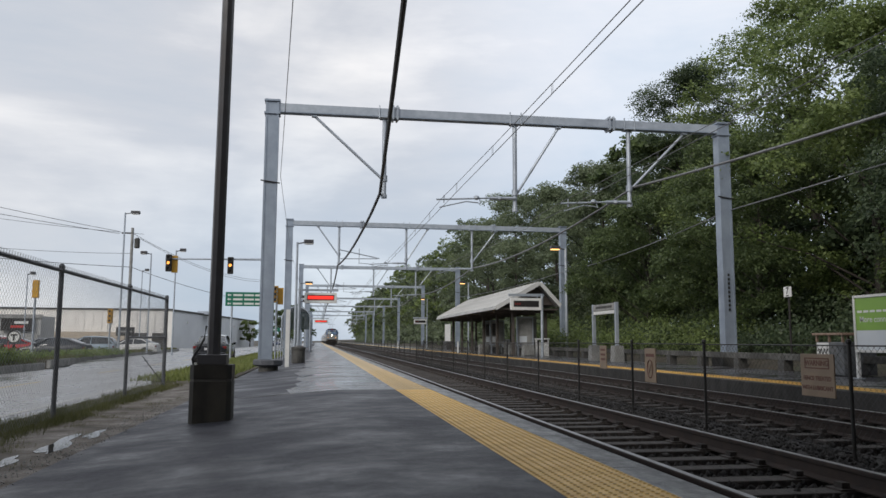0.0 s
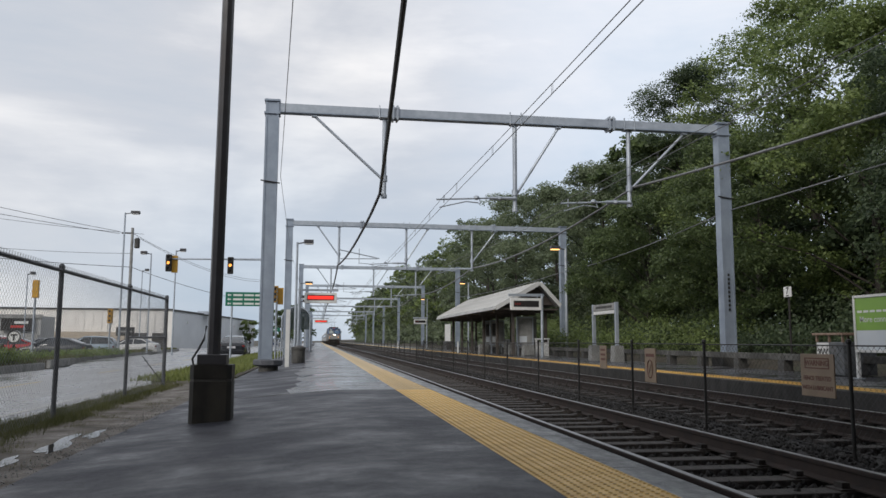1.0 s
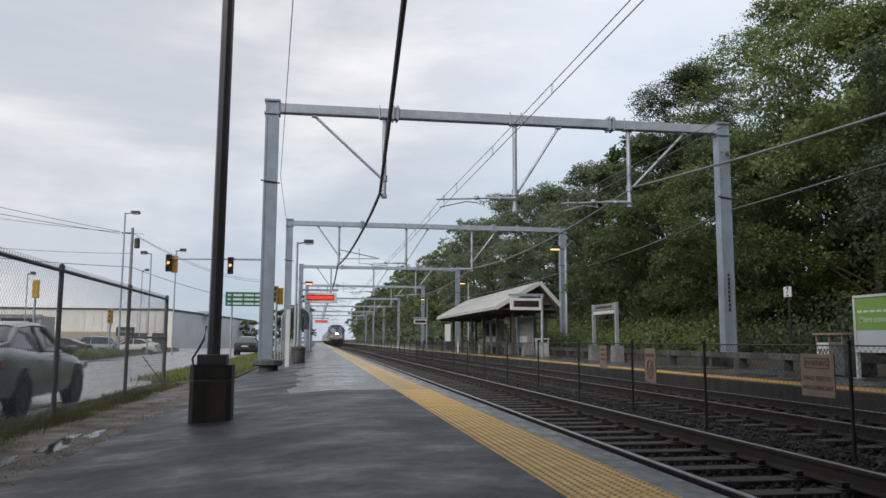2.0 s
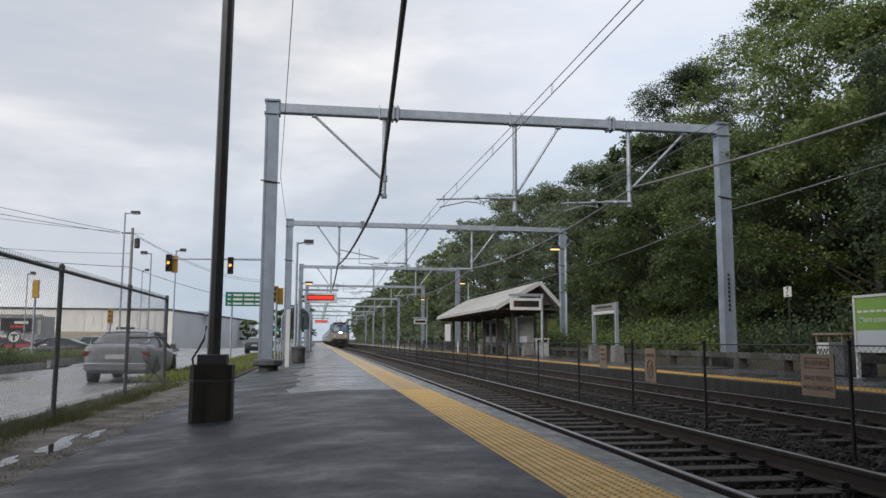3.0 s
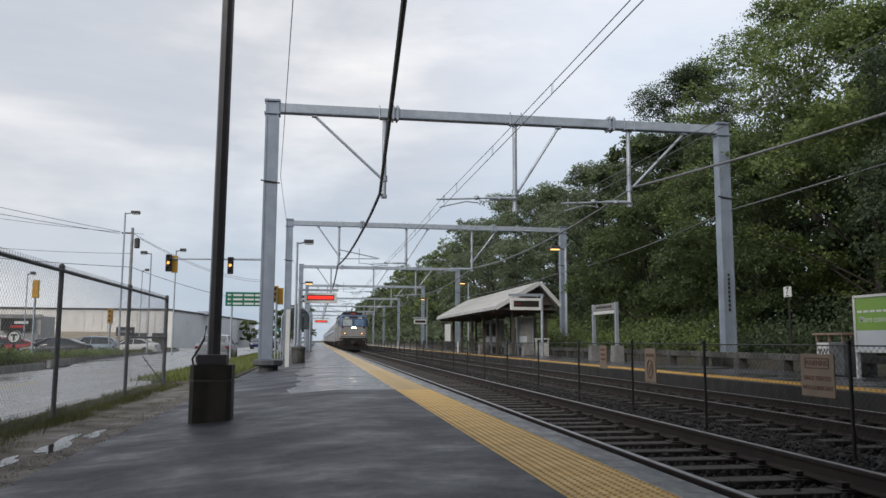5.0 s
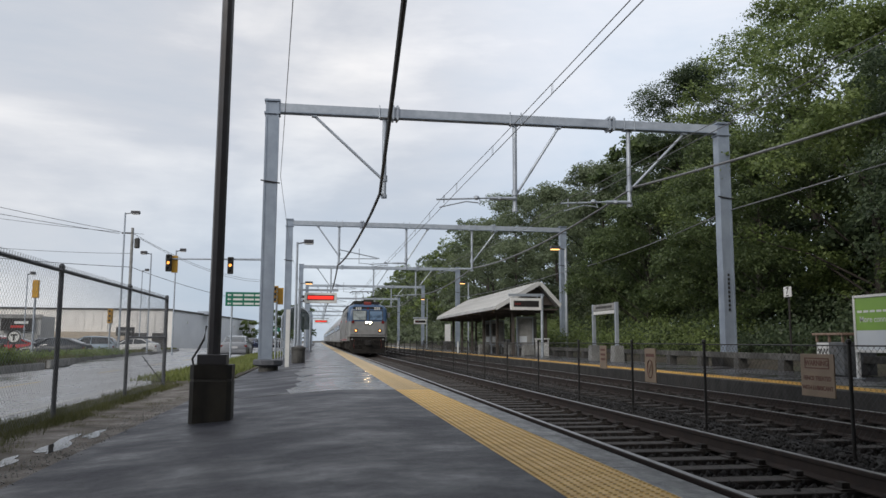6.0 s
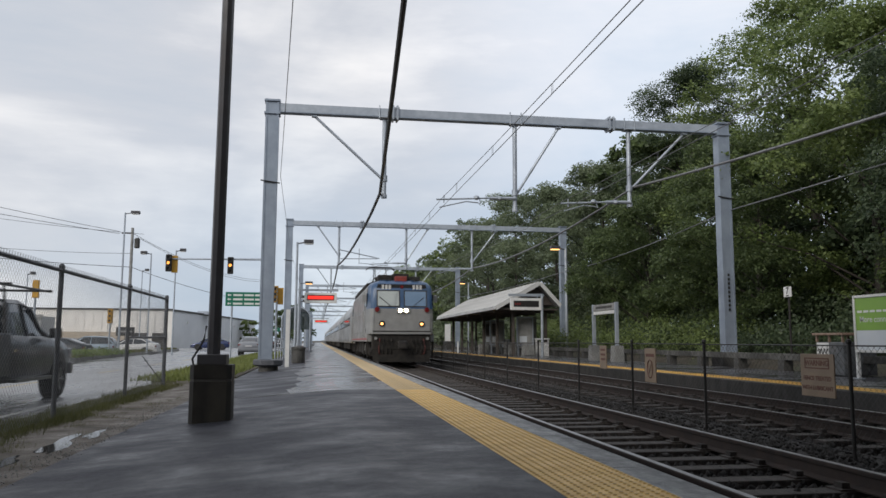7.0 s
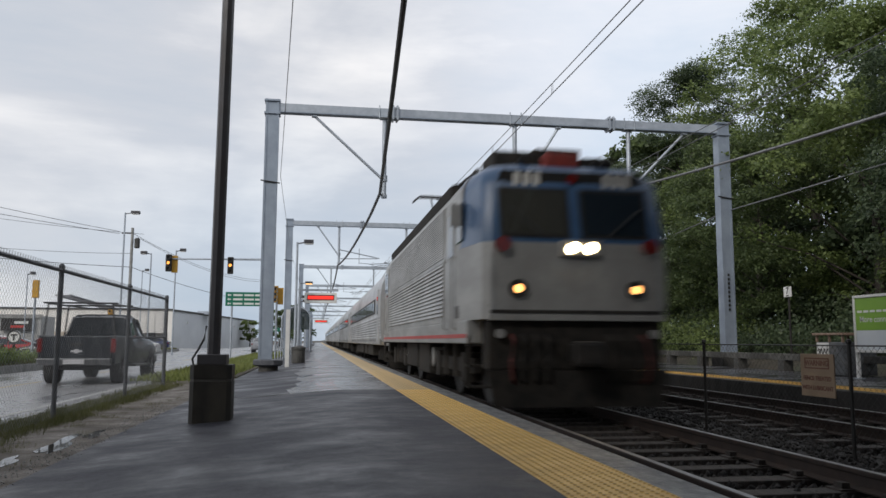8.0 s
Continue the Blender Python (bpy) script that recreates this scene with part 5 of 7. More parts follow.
def platform_things():
    e = empty("white_post", (-1.02, 28, 0.085), "plain white upright post beside the footing", "post")
    bm = B()
    box(bm, -0.07, 0.07, -0.07, 0.07, 0, 2.0, 0.01)
    part("shaft", bm, WHITE, e)
    e = empty("litter_drum", (-0.73, 32, 0.11), "round grey concrete litter bin", "litter bin")
    bm = B()
    lathe(bm, [(0.26, 0), (0.27, 0.05), (0.26, 0.5), (0.28, 0.55), (0.28, 0.64), (0.2, 0.66)], (0, 0), 18)
    part("drum", bm, CONCRETE_DARK, e)
    bm = B()
    lathe(bm, [(0.17, 0.655), (0.15, 0.7), (0.05, 0.72)], (0, 0), 14)
    part("lid", bm, BIN_GREY, e)
    cobra_lamp(-1.15, 42, 6.15, 0.85, "platform_lamp")
    cobra_lamp(-1.6, 70, 6.0, 1.1, "platform_lamp", True)
    led_sign(-0.88, 1.21, 52, 3.45, 4.13, -1.2, True, "hanging platform sign with one red lit line", 0.05)
    led_sign(-0.45, 1.39, 108, 3.35, 3.85, -1.2, True, "distant platform sign with one red lit line", 0.05)
    for y in (60, 66, 92, 100, 122):
        cobra_lamp(-1.45, y, 4.2 if y != 92 else 6.0, 0.5, "platform_lamp")
    # arched glazed shelter at the back of the platform
    e = empty("arched_shelter", (-1.75, 66, 0.03), "narrow platform shelter with a dark arched roof on grey posts", "shelter")
    DARK_SHEET = glass("smoked_roof_sheet", (0.20, 0.25, 0.25), 0.15, 0.65)
    arc = [(1.15 * math.cos(a), 2.75 + 1.0 * math.sin(a)) for a in np.linspace(math.pi, 0, 13)]
    bm = B()
    for (xa, za), (xb, zb) in zip(arc, arc[1:]):
        prism(bm, [(xa, za), (xb, zb), (xb * 0.97, zb - 0.03), (xa * 0.97, za - 0.03)], 'y', 0.05, 8.9)
    part("roof_sheet", bm, DARK_SHEET, e, "dark translucent arched roof")
    for y in (0.0, 3.0, 6.0, 9.0):
        bm = B()
        hose(bm, [(-1.15, y, 0.0)] + [(x, y, z) for x, z in arc] + [(1.15, y, 0.0)], 0.06, 8)
        part("hoop", bm, GALV, e)
    bm = B()
    box(bm, -1.13, -1.10, 0.1, 8.9, 0.3, 2.7)
    part("back_glazing", bm, DARK_SHEET, e)
    bm = B()
    prism(bm, [(-1.1, 2.0), (1.1, 2.0), *[(x * 0.97, z - 0.02) for x, z in reversed(arc)]], 'y', 8.85, 8.9)
    part("end_glazing", bm, DARK_SHEET, e)
    # iron railing behind the first footing
    e = empty("platform_railing", (-1.75, 40, 0.03), "thin grey railing along the back of the platform", "railing")
    bm = B()
    for z in (0.55, 1.05):
        tube(bm, (0, -11, z), (0, 20, z), 0.02, 6)
    part("rails", bm, GALV, e)
    first = None
    for k in range(13):
        y = -11 + 2.58 * k
        if first is None:
            bm = B()
            tube(bm, (0, 0, -0.02), (0, 0, 1.07), 0.024, 6)
            first = part("railing_post", bm, GALV, e)
            first.matrix_basis = pose(0, y, 0)
        else:
            share("railing_post", first, (0, y, 0), e)
    # square drain grate by the camera
    e = empty("drain_grate", (-1.45, 4.1, plat_z(-1.45)), "square iron drain grate set in the asphalt", "drain grate")
    bm = B()
    box(bm, -0.3, 0.3, -0.3, 0.3, -0.02, 0.004)
    part("frame", bm, DARK_IRON, e)
    first = None
    for k in range(9):
        if first is None:
            bm = B()
            box(bm, -0.26, 0.26, -0.012, 0.012, 0.004, 0.012)
            first = part("bar", bm, CONCRETE_DARK, e)
            first.matrix_basis = pose(0, -0.24, 0)
        else:
            share("bar", first, (0, -0.24 + 0.06 * k, 0), e)


lamp_post()
chain_fence()
verge()
platform_things()


# ---- fence between the tracks ----
def text(name, body, size, m, parent, mtx, bold=0.0):
    cu = bpy.data.curves.new(name, 'FONT')
    cu.body, cu.size, cu.align_x, cu.align_y = body, size, 'CENTER', 'CENTER'
    cu.extrude, cu.offset = 0.001, bold
    ob = new(name, cu)
    cu.materials.append(m)
    ob.parent = parent
    ob.matrix_basis = mtx
    return ob


FACE_TRACK = Matrix(((0, 0, -1, 0), (-1, 0, 0, 0), (0, 1, 0, 0), (0, 0, 0, 1)))   # a plate that faces the near platform


def inner_fence():
    e = empty("inter_track_fence", (FENCE_X, 0, 0), "low black wire-mesh fence between the two tracks", "fence")
    first = None
    ys = [1.4, 4.5, 7.53, 10.68, 13.33, 16.22, 19.34, 22.63, 25.79] + [28.8 + 3.06 * k for k in range(52)]
    for y in ys:
        if first is None:
            bm = B()
            tube(bm, (0, 0, -0.4), (0, 0, 1.02), 0.021, 10)
            lathe(bm, [(0.024, 1.0), (0.03, 1.02), (0.026, 1.045), (0.01, 1.055)], (0, 0), 10)
            first = part("fence_post", bm, BLACK, e)
            first.matrix_basis = pose(0, y, 0)
        else:
            share("fence_post", first, (0, y, 0), e)
    for ya, yb in zip(ys[:14], ys[1:]):
        bm = B()
        mesh_panel(bm, 0, ya + 0.03, yb - 0.03, -0.15, 0.98, 0.085, 0.0018)
        part("mesh_panel", bm, BLACK, e)
    bm = B()
    for ya, yb in zip(ys[14:], ys[15:]):
        z = -0.1
        while z < 1.0:
            box(bm, -0.002, 0.002, ya, yb, z, z + 0.007)
            z += 0.1
    tagged(part("mesh_far", bm, BLACK, e), kind="stuff")
    for z in (-0.12, 0.985):
        bm = B()
        tube(bm, (0, 1.4, z), (0, ys[-1], z), 0.006 if z < 0 else 0.008, 6)
        part("rail_wire", bm, BLACK, e)
    # warning boards hung on the mesh
    def board(y0, y1, z0, z1, lines):
        b = empty("warning_board", (FENCE_X - 0.03, (y0 + y1) / 2, (z0 + z1) / 2), "weathered tan warning board wired to the black fence", "sign", "tan fence boards")
        w, h = y1 - y0, z1 - z0
        bm = B()
        box(bm, -0.008, 0.008, -w / 2, w / 2, -h / 2, h / 2, 0.003)
        part("panel", bm, TAN, b)
        return b, w, h
    b, w, h = board(7.74, 8.33, 0.42, 0.89, None)
    bm = B()
    for za, zb in ((0.18, 0.192), (0.072, 0.084)):
        box(bm, -0.0115, -0.0085, -0.215, 0.215, za, zb)
    for ya in (-0.215, 0.203):
        box(bm, -0.0115, -0.0085, ya, ya + 0.012, 0.084, 0.18)
    part("border", bm, TAN_INK, b)
    for s, z in (("WARNING", 0.132), ("FENCE TREATED", -0.035), ("WITH LUBRICANT", -0.14)):
        text("lettering", s, 0.085 if s == "WARNING" else 0.066, TAN_INK, b, Matrix.Translation((-0.0095, 0, z)) @ FACE_TRACK, 0.0015)
    b, w, h = board(12.27, 12.70, 0.35, 0.91, None)
    bm = B()
    box(bm, -0.0115, -0.0085, -0.16, 0.16, 0.14, 0.19)
    ringv = [(0.1 * math.cos(a), 0.15 * math.sin(a) - 0.06) for a in np.linspace(0, 2 * math.pi, 25)]
    for (ya, za), (yb, zb) in zip(ringv, ringv[1:]):
        strut(bm, (-0.011, ya, za), (-0.011, yb, zb), 0.009)
    strut(bm, (-0.011, -0.05, 0.02), (-0.011, 0.05, -0.14), 0.009)
    part("symbol", bm, TAN_INK, b)
    b, w, h = board(14.5, 14.85, 0.5, 0.94, None)
    bm = B()
    for z in (0.12, 0.03, -0.06):
        box(bm, -0.0115, -0.0085, -0.12, 0.12, z, z + 0.04)
    tagged(part("symbol", bm, TAN_INK, b), kind="stuff")
    for y, z0, z1 in ((30.6, 0.55, 1.0), (54, 0.45, 0.98), (78, 0.5, 0.95)):
        m = empty("white_marker", (FENCE_X - 0.05, y, z0), "small white marker plate on the fence", "marker", "white fence markers")
        bm = B()
        box(bm, -0.01, 0.01, -0.11, 0.11, 0, z1 - z0, 0.003)
        part("plate", bm, WHITE, m)


inner_fence()


# ---- things on the far platform ----
def far_wall():
    e = empty("platform_back_wall", (13.3, 0, 0), "weathered concrete rail wall on short piers", "wall")
    first = fp = None
    for k in range(-2, 18):
        y = 6.2 + 2.45 * k
        if first is None:
            bm = B()
            box(bm, -0.12, 0.12, 0.01, 2.44, 0.52, 0.70, 0.015)
            first = part("beam", bm, WALL_DARK, e)
            first.matrix_basis = pose(0, y, 0)
            bm = B()
            box(bm, -0.14, 0.14, -0.15, 0.15, 0.15, 0.52, 0.015)
            fp = part("pier", bm, CONCRETE_DARK, e)
            fp.matrix_basis = pose(0, y, 0)
        else:
            share("beam", first, (0, y, 0), e)
            share("pier", fp, (0, y, 0), e)
    f = empty("portal_footing", (14.07, 25.4, 0), "square concrete footing behind the far platform", "footing")
    bm = B()
    box(bm, -0.45, 0.45, -0.4, 0.4, -0.3, 0.67, 0.03)
    part("block", bm, CONCRETE_DARK, f)
    # black characters down the post stand as plain bars
    m = empty("post_marking", (14.05, 25.2, 3.25), "column of small black bars painted on the post", "marking")
    for k in range(9):
        bm = B()
        box(bm, -0.035, 0.035, -0.012, 0.004, -1.15 + k * 0.15, -1.065 + k * 0.15)
        part("bar", bm, BLACK, m)


def station_shelter():
    e = empty("station_shelter", (0, 43, 0.2), "open gabled platform shelter with a pale metal roof", "shelter")
    e.matrix_basis = pose(0, 43, 0)
    ln = 21.2
    xl, xa, xr, zl, za, zr = 9.8, 12.3, 13.5, 2.88, 4.28, 3.02
    for nm, p, q in (("roof_slope_front", (xl, zl), (xa, za)), ("roof_slope_back", (xr, zr), (xa + 0.02, za))):
        bm = B()
        d = Vector((q[0] - p[0], q[1] - p[1])).normalized()
        nrm = Vector((-d.y, d.x)) if d.x > 0 else Vector((d.y, -d.x))
        t = 0.09
        prism(bm, [p, q, (q[0] + nrm.x * t, q[1] + nrm.y * t), (p[0] + nrm.x * t, p[1] + nrm.y * t)], 'y', -0.4, ln)
        sl = part("roof_slope", bm, ROOF_WHITE, e)
        # standing seams
        first = None
        n = 27
        for k in range(n + 1):
            y = -0.38 + (ln + 0.36) * k / n
            if first is None:
                bm = B()
                prism(bm, [(p[0] + nrm.x * t, p[1] + nrm.y * t), (q[0] + nrm.x * t, q[1] + nrm.y * t), (q[0] + nrm.x * (t + 0.035), q[1] + nrm.y * (t + 0.035)), (p[0] + nrm.x * (t + 0.035), p[1] + nrm.y * (t + 0.035))], 'y', -0.015, 0.015)
                first = part("seam", bm, ROOF_WHITE, sl)
                first.matrix_basis = pose(0, y, 0)
            else:
                share("seam", first, (0, y, 0), sl)
        bm = B()
        off = 0.13
        prism(bm, [(p[0], p[1] - off), (q[0], q[1] - off), (q[0], q[1] - 0.004), (p[0], p[1] - 0.004)], 'y', -0.42, -0.34)
        part("barge_board", bm, ROOF_WHITE, e)
    bm = B()
    prism(bm, [(xl + 0.35, zl + 0.05), (xr - 0.25, zr + 0.1), (xa, za - 0.12)], 'y', 0.3, 0.36)
    part("gable_panel", bm, WOOD_DARK, e, "dark timber gable")
    bm = B()
    box(bm, xl - 0.1, xl, -0.3, ln, zl - 0.1, zl + 0.02, 0.01)
    part("gutter", bm, ROOF_WHITE, e)
    bm = B()
    box(bm, xl + 0.1, xr - 0.1, -0.2, ln - 0.2, zl - 0.1, zl - 0.03)
    part("soffit", bm, WOOD_DARK, e)
    for y in np.linspace(0.6, ln - 0.6, 6):
        for x in (11.0, 12.9):
            bm = B()
            box(bm, x - 0.08, x + 0.08, y - 0.08, y + 0.08, 0.2, 2.86, 0.01)
            part("post", bm, WOOD_DARK, e)
        bm = B()
        box(bm, xl + 0.1, xr - 0.1, y - 0.06, y + 0.06, 2.62, 2.79)
        part("tie_beam", bm, WOOD_DARK, e)
    bm = B()
    box(bm, 12.1, 12.95, 2.6, 2.72, 0.2, 2.5, 0.01)
    part("screen_wall", bm, CONCRETE, e, "pale grey weather screen")
    for y in (3.2, 8.4, 14.2):
        bm = B()
        box(bm, 12.96, 13.06, y, y + 3.6, 0.2, 1.15, 0.01)
        part("back_panel", bm, CONCRETE, e)
    for y in (1.6, 7.0, 13.0):
        w = part("end_wall", box(B(), 12.0, 12.9, y, y + 0.14, 0.2, 0.95, 0.01), CONCRETE, e)
    for y0, x0 in ((1.2, 11.35), (9.0, 11.5), (11.0, 11.5)):
        p = empty("poster_case", (x0 + 0.5, 43 + y0, 0.2), "framed notice board standing under the shelter", "notice board", "notice boards")
        bm = B()
        box(bm, -0.5, 0.5, -0.06, 0.06, 0.55, 2.25, 0.01)
        fr = part("frame", bm, GALV, p)
        bm = B()
        box(bm, -0.42, 0.42, -0.068, -0.061, 0.65, 2.15)
        part("poster", bm, CONCRETE, fr)
        bm = B()
        box(bm, -0.34, 0.1, -0.074, -0.069, 1.2, 2.0)
        part("upper_print", bm, CONCRETE if y0 < 5 else CONCRETE_DARK, fr)
        bm = B()
        box(bm, -0.34, 0.1, -0.074, -0.069, 0.75, 1.12)
        part("white_print", bm, AD_WHITE, fr)
        for x in (-0.4, 0.4):
            bm = B()
            box(bm, x - 0.04, x + 0.04, -0.04, 0.04, 0, 0.56)
            part("leg", bm, GALV, p)
    for k in range(4):
        y = 43 + 2.2 + 4.2 * k
        b = empty("bench", (12.1, y, 0.2), "slatted bench beneath the shelter roof", "bench", "shelter benches")
        for i in range(4):
            bm = B()
            box(bm, -0.22 + 0.115 * i, -0.12 + 0.115 * i, -0.9, 0.9, 0.42, 0.46, 0.006)
            part("slat", bm, CONCRETE, b)
        for yy in (-0.7, 0.7):
            bm = B()
            box(bm, -0.2, 0.2, yy - 0.05, yy + 0.05, 0, 0.42)
            part("leg", bm, CONCRETE_DARK, b)
    for x, y, s in ((11.75, 43.2, 0.62), (11.2, 52.5, 0.7), (11.9, 47.5, 0.5)):
        p = empty("concrete_block", (x, y, 0.2), "square concrete planter block beside the shelter", "planter", "concrete planters")
        bm = B()
        prism(bm, [(-s / 2, 0.02), (s / 2, 0.02), (s / 2 - 0.04, 0.62), (-s / 2 + 0.04, 0.62)], 'y', -s / 2, s / 2)
        box(bm, -s / 2, s / 2, -s / 2, s / 2, -0.0, 0.06)
        part("body", bm, CONCRETE, p)
        bm = B()
        box(bm, -s / 2 + 0.09, s / 2 - 0.09, -s / 2 + 0.05, s / 2 - 0.05, 0.6, 0.63)
        part("soil", bm, SOIL, p)


def far_things():
    led_sign(10.2, 11.9, 41, 2.69, 3.33, 11.95, False, "white-framed platform sign with a dark display", 0.2)
    led_sign(10.6, 12.0, 87, 2.9, 3.4, 12.05, False, "distant white-framed platform sign with a dark display", 0.2)
    # white hooded litter bin
    e = empty("litter_bin", (12.75, 43.8, 0.2), "pale square litter bin with an open hood", "litter bin")
    bm = B()
    box(bm, -0.32, 0.32, -0.3, 0.3, 0, 0.78, 0.02)
    part("body", bm, WHITE, e)
    bm = B()
    box(bm, -0.36, 0.36, -0.34, 0.34, 0.92, 1.0, 0.02)
    part("hood", bm, WHITE, e)
    for x in (-0.3, 0.3):
        bm = B()
        box(bm, x - 0.03, x + 0.03, -0.28, 0.28, 0.77, 0.93)
        part("hood_support", bm, WHITE, e)
    bm = B()
    box(bm, -0.26, 0.26, -0.24, 0.24, 0.78, 0.785)
    part("opening", bm, BLACK, e)
    # station name board on two posts with concrete blocks
    e = empty("station_name_board", (12.4, 32.85, 0.2), "pale station name board between two posts in concrete blocks", "sign")
    for y in (-1.4, 1.35):
        bm = B()
        box(bm, -0.07, 0.07, y - 0.07, y + 0.07, 0.6, 2.48, 0.01)
        part("post", bm, GALV, e)
        bm = B()
        prism(bm, [(-0.22, 0.0), (0.22, 0.0), (0.19, 0.66), (-0.19, 0.66)], 'y', y - 0.23, y + 0.23)
        part("block", bm, CONCRETE, e)
    bm = B()
    box(bm, -0.05, 0.05, -1.33, 1.28, 2.18, 2.46, 0.01)
    pl = part("upper_panel", bm, CONCRETE, e, "grey name panel")
    bm = B()
    box(bm, -0.056, -0.051, -1.0, 0.95, 2.27, 2.37)
    part("name_bar", bm, CONCRETE_DARK, pl, "plain dark bar")
    bm = B()
    box(bm, -0.04, 0.04, -1.33, 1.28, 2.02, 2.16, 0.01)
    part("lower_panel", bm, WHITE, e, "cream lower panel")
    # large slatted bin
    e = empty("large_bin", (13.1, 17.95, 0.2), "large grey metal bin under a rusty roof frame", "litter bin")
    bm = B()
    box(bm, -0.45, 0.45, -0.52, 0.52, 0.02, 0.84, 0.03)
    part("body", bm, BIN_GREY, e)
    bm = B()
    box(bm, -0.46, -0.452, 0.02, 0.5, 0.45, 0.82)
    part("sticker", bm, WHITE, e, "pale scrawled sticker")
    bm = B()
    hose(bm, [(-0.463, 0.46 - 0.42 * t, 0.6 + 0.07 * math.sin(t * 22)) for t in np.linspace(0, 1, 24)], 0.012, 5)
    part("scrawl", bm, BLACK, e, "black scrawled line")
    bm = B()
    box(bm, -0.52, 0.52, -0.6, 0.6, 1.0, 1.06, 0.02)
    part("roof", bm, RUST, e, "rusty roof plate")
    for x in (-0.44, 0.44):
        for y in (-0.5, 0.0, 0.5):
            bm = B()
            box(bm, x - 0.025, x + 0.025, y - 0.025, y + 0.025, 0.83, 1.01)
            part("roof_leg", bm, RUST, e)
    # poster hoarding
    e = empty("advert_hoarding", (12.3, 15.2, 0.2), "white-framed poster hoarding, green above and pale below", "hoarding")
    y1 = 1.28
    bm = B()
    for ya, yb, za, zb in ((-1.4, y1, 1.84, 1.9), (-1.4, y1, 0.6, 0.66), (y1 - 0.06, y1, 0.66, 1.84), (-1.4, -1.34, 0.66, 1.84)):
        box(bm, -0.05, 0.05, ya, yb, za, zb, 0.008)
    part("frame", bm, WHITE, e)
    bm = B()
    box(bm, -0.02, 0.03, -1.34, y1 - 0.06, 0.66, 1.84)
    pan = part("back_panel", bm, GALV, e)
    bm = B()
    box(bm, -0.026, -0.021, -1.34, y1 - 0.06, 1.10, 1.84)
    gp = part("green_poster", bm, AD_GREEN, pan)
    bm = B()
    box(bm, -0.026, -0.021, -1.34, y1 - 0.06, 0.66, 1.097)
    part("pale_poster", bm, AD_WHITE, pan)
    text("lettering", "More conne", 0.19, PALE_INK, gp, Matrix.Translation((-0.029, 0.62, 1.34)) @ FACE_TRACK, 0.001)
    bm = B()
    for k in range(5):
        box(bm, -0.029, -0.0265, 1.16 - 0.21 * k - 0.16, 1.16 - 0.21 * k, 1.50, 1.55)
    tagged(part("small_print", bm, PALE_INK, gp, "pale plain bars"), kind="stuff")
    for y in (y1 - 0.03, -1.37):
        bm = B()
        box(bm, -0.04, 0.04, y - 0.03, y + 0.03, -0.02, 0.6)
        leg = part("leg", bm, WHITE, e)
        bm = B()
        box(bm, -0.09, 0.09, y - 0.09, y + 0.09, 0, 0.02)
        part("foot_plate", bm, GALV, leg)
    # stop marker
    e = empty("stop_marker", (13.55, 21, 0.1), "small white number plate on a dark pole", "sign")
    bm = B()
    tube(bm, (0.03, 0, 0), (0.03, 0, 2.5), 0.03, 8)
    part("pole", bm, DARK_IRON, e)
    bm = B()
    box(bm, -0.015, 0.0, -0.19, 0.19, 2.24, 2.54, 0.005)
    pl = part("plate", bm, WHITE, e)
    text("lettering", "7", 0.28, BLACK, pl, Matrix.Translation((-0.018, 0, 2.41)) @ FACE_TRACK, 0.003)
    bm = B()
    box(bm, -0.018, -0.0155, -0.07, 0.07, 2.26, 2.29)
    part("bar", bm, BLACK, pl)
    cobra_lamp(15.6, 48, 6.75, -1.0, "platform_lamp", True, z0=0.2, r=0.11)
    cobra_lamp(13.5, 70, 6.1, -0.8, "platform_lamp", True, z0=0.2)
    cobra_lamp(13.6, 98, 6.1, -0.8, "platform_lamp", True, z0=0.2)
    e = empty("notice_panel", (12.5, 75.5, 0.2), "plain cream notice panel on a block", "notice board")
    bm = B()
    box(bm, -0.04, 0.04, -1.6, 1.4, 0.8, 2.45, 0.01)
    part("panel", bm, WHITE, e)
    bm = B()
    box(bm, -0.3, 0.3, -1.2, 1.0, 0, 0.82, 0.02)
    part("block", bm, CONCRETE_DARK, e)


far_wall()
station_shelter()
far_things()


# ---- road, car park and buildings beside the station ----
PAINTS = {
    "silver": mat("car_silver", (0.27, 0.28, 0.30), (0.235, 0.245, 0.265), 2, 0.3, 0.5, clear=0.6),
    "grey": mat("car_dark_grey", (0.018, 0.023, 0.030), (0.015, 0.019, 0.025), 2, 0.38, 0.1, clear=0.3),
    "black": mat("car_black", (0.018, 0.02, 0.025), (0.014, 0.016, 0.02), 2, 0.25, 0.2, clear=0.8),
    "blue": mat("car_blue", (0.02, 0.035, 0.11), (0.018, 0.03, 0.09), 2, 0.25, 0.3, clear=0.8),
    "red": mat("car_red", (0.33, 0.02, 0.02), (0.27, 0.018, 0.018), 2, 0.25, 0.1, clear=0.8),
    "pale": mat("car_pale_blue", (0.30, 0.37, 0.42), (0.26, 0.32, 0.37), 2, 0.3, 0.4, clear=0.6),
    "white": mat("car_white", (0.62, 0.62, 0.61), (0.57, 0.57, 0.56), 2, 0.3, 0.0, clear=0.6),
}
CAR_GLASS = glass("car_glass", (0.025, 0.03, 0.035), 0.05, 1.0)
TYRE = mat("tyre_rubber", (0.014, 0.014, 0.014), (0.022, 0.021, 0.02), 6, 0.8)
HUB = mat("wheel_rim_alloy", (0.38, 0.38, 0.39), (0.3, 0.3, 0.31), 6, 0.35, 0.8)
DULL_CHROME = mat("dull_chrome", (0.16, 0.165, 0.175), (0.12, 0.125, 0.13), 5, 0.35, 0.7)
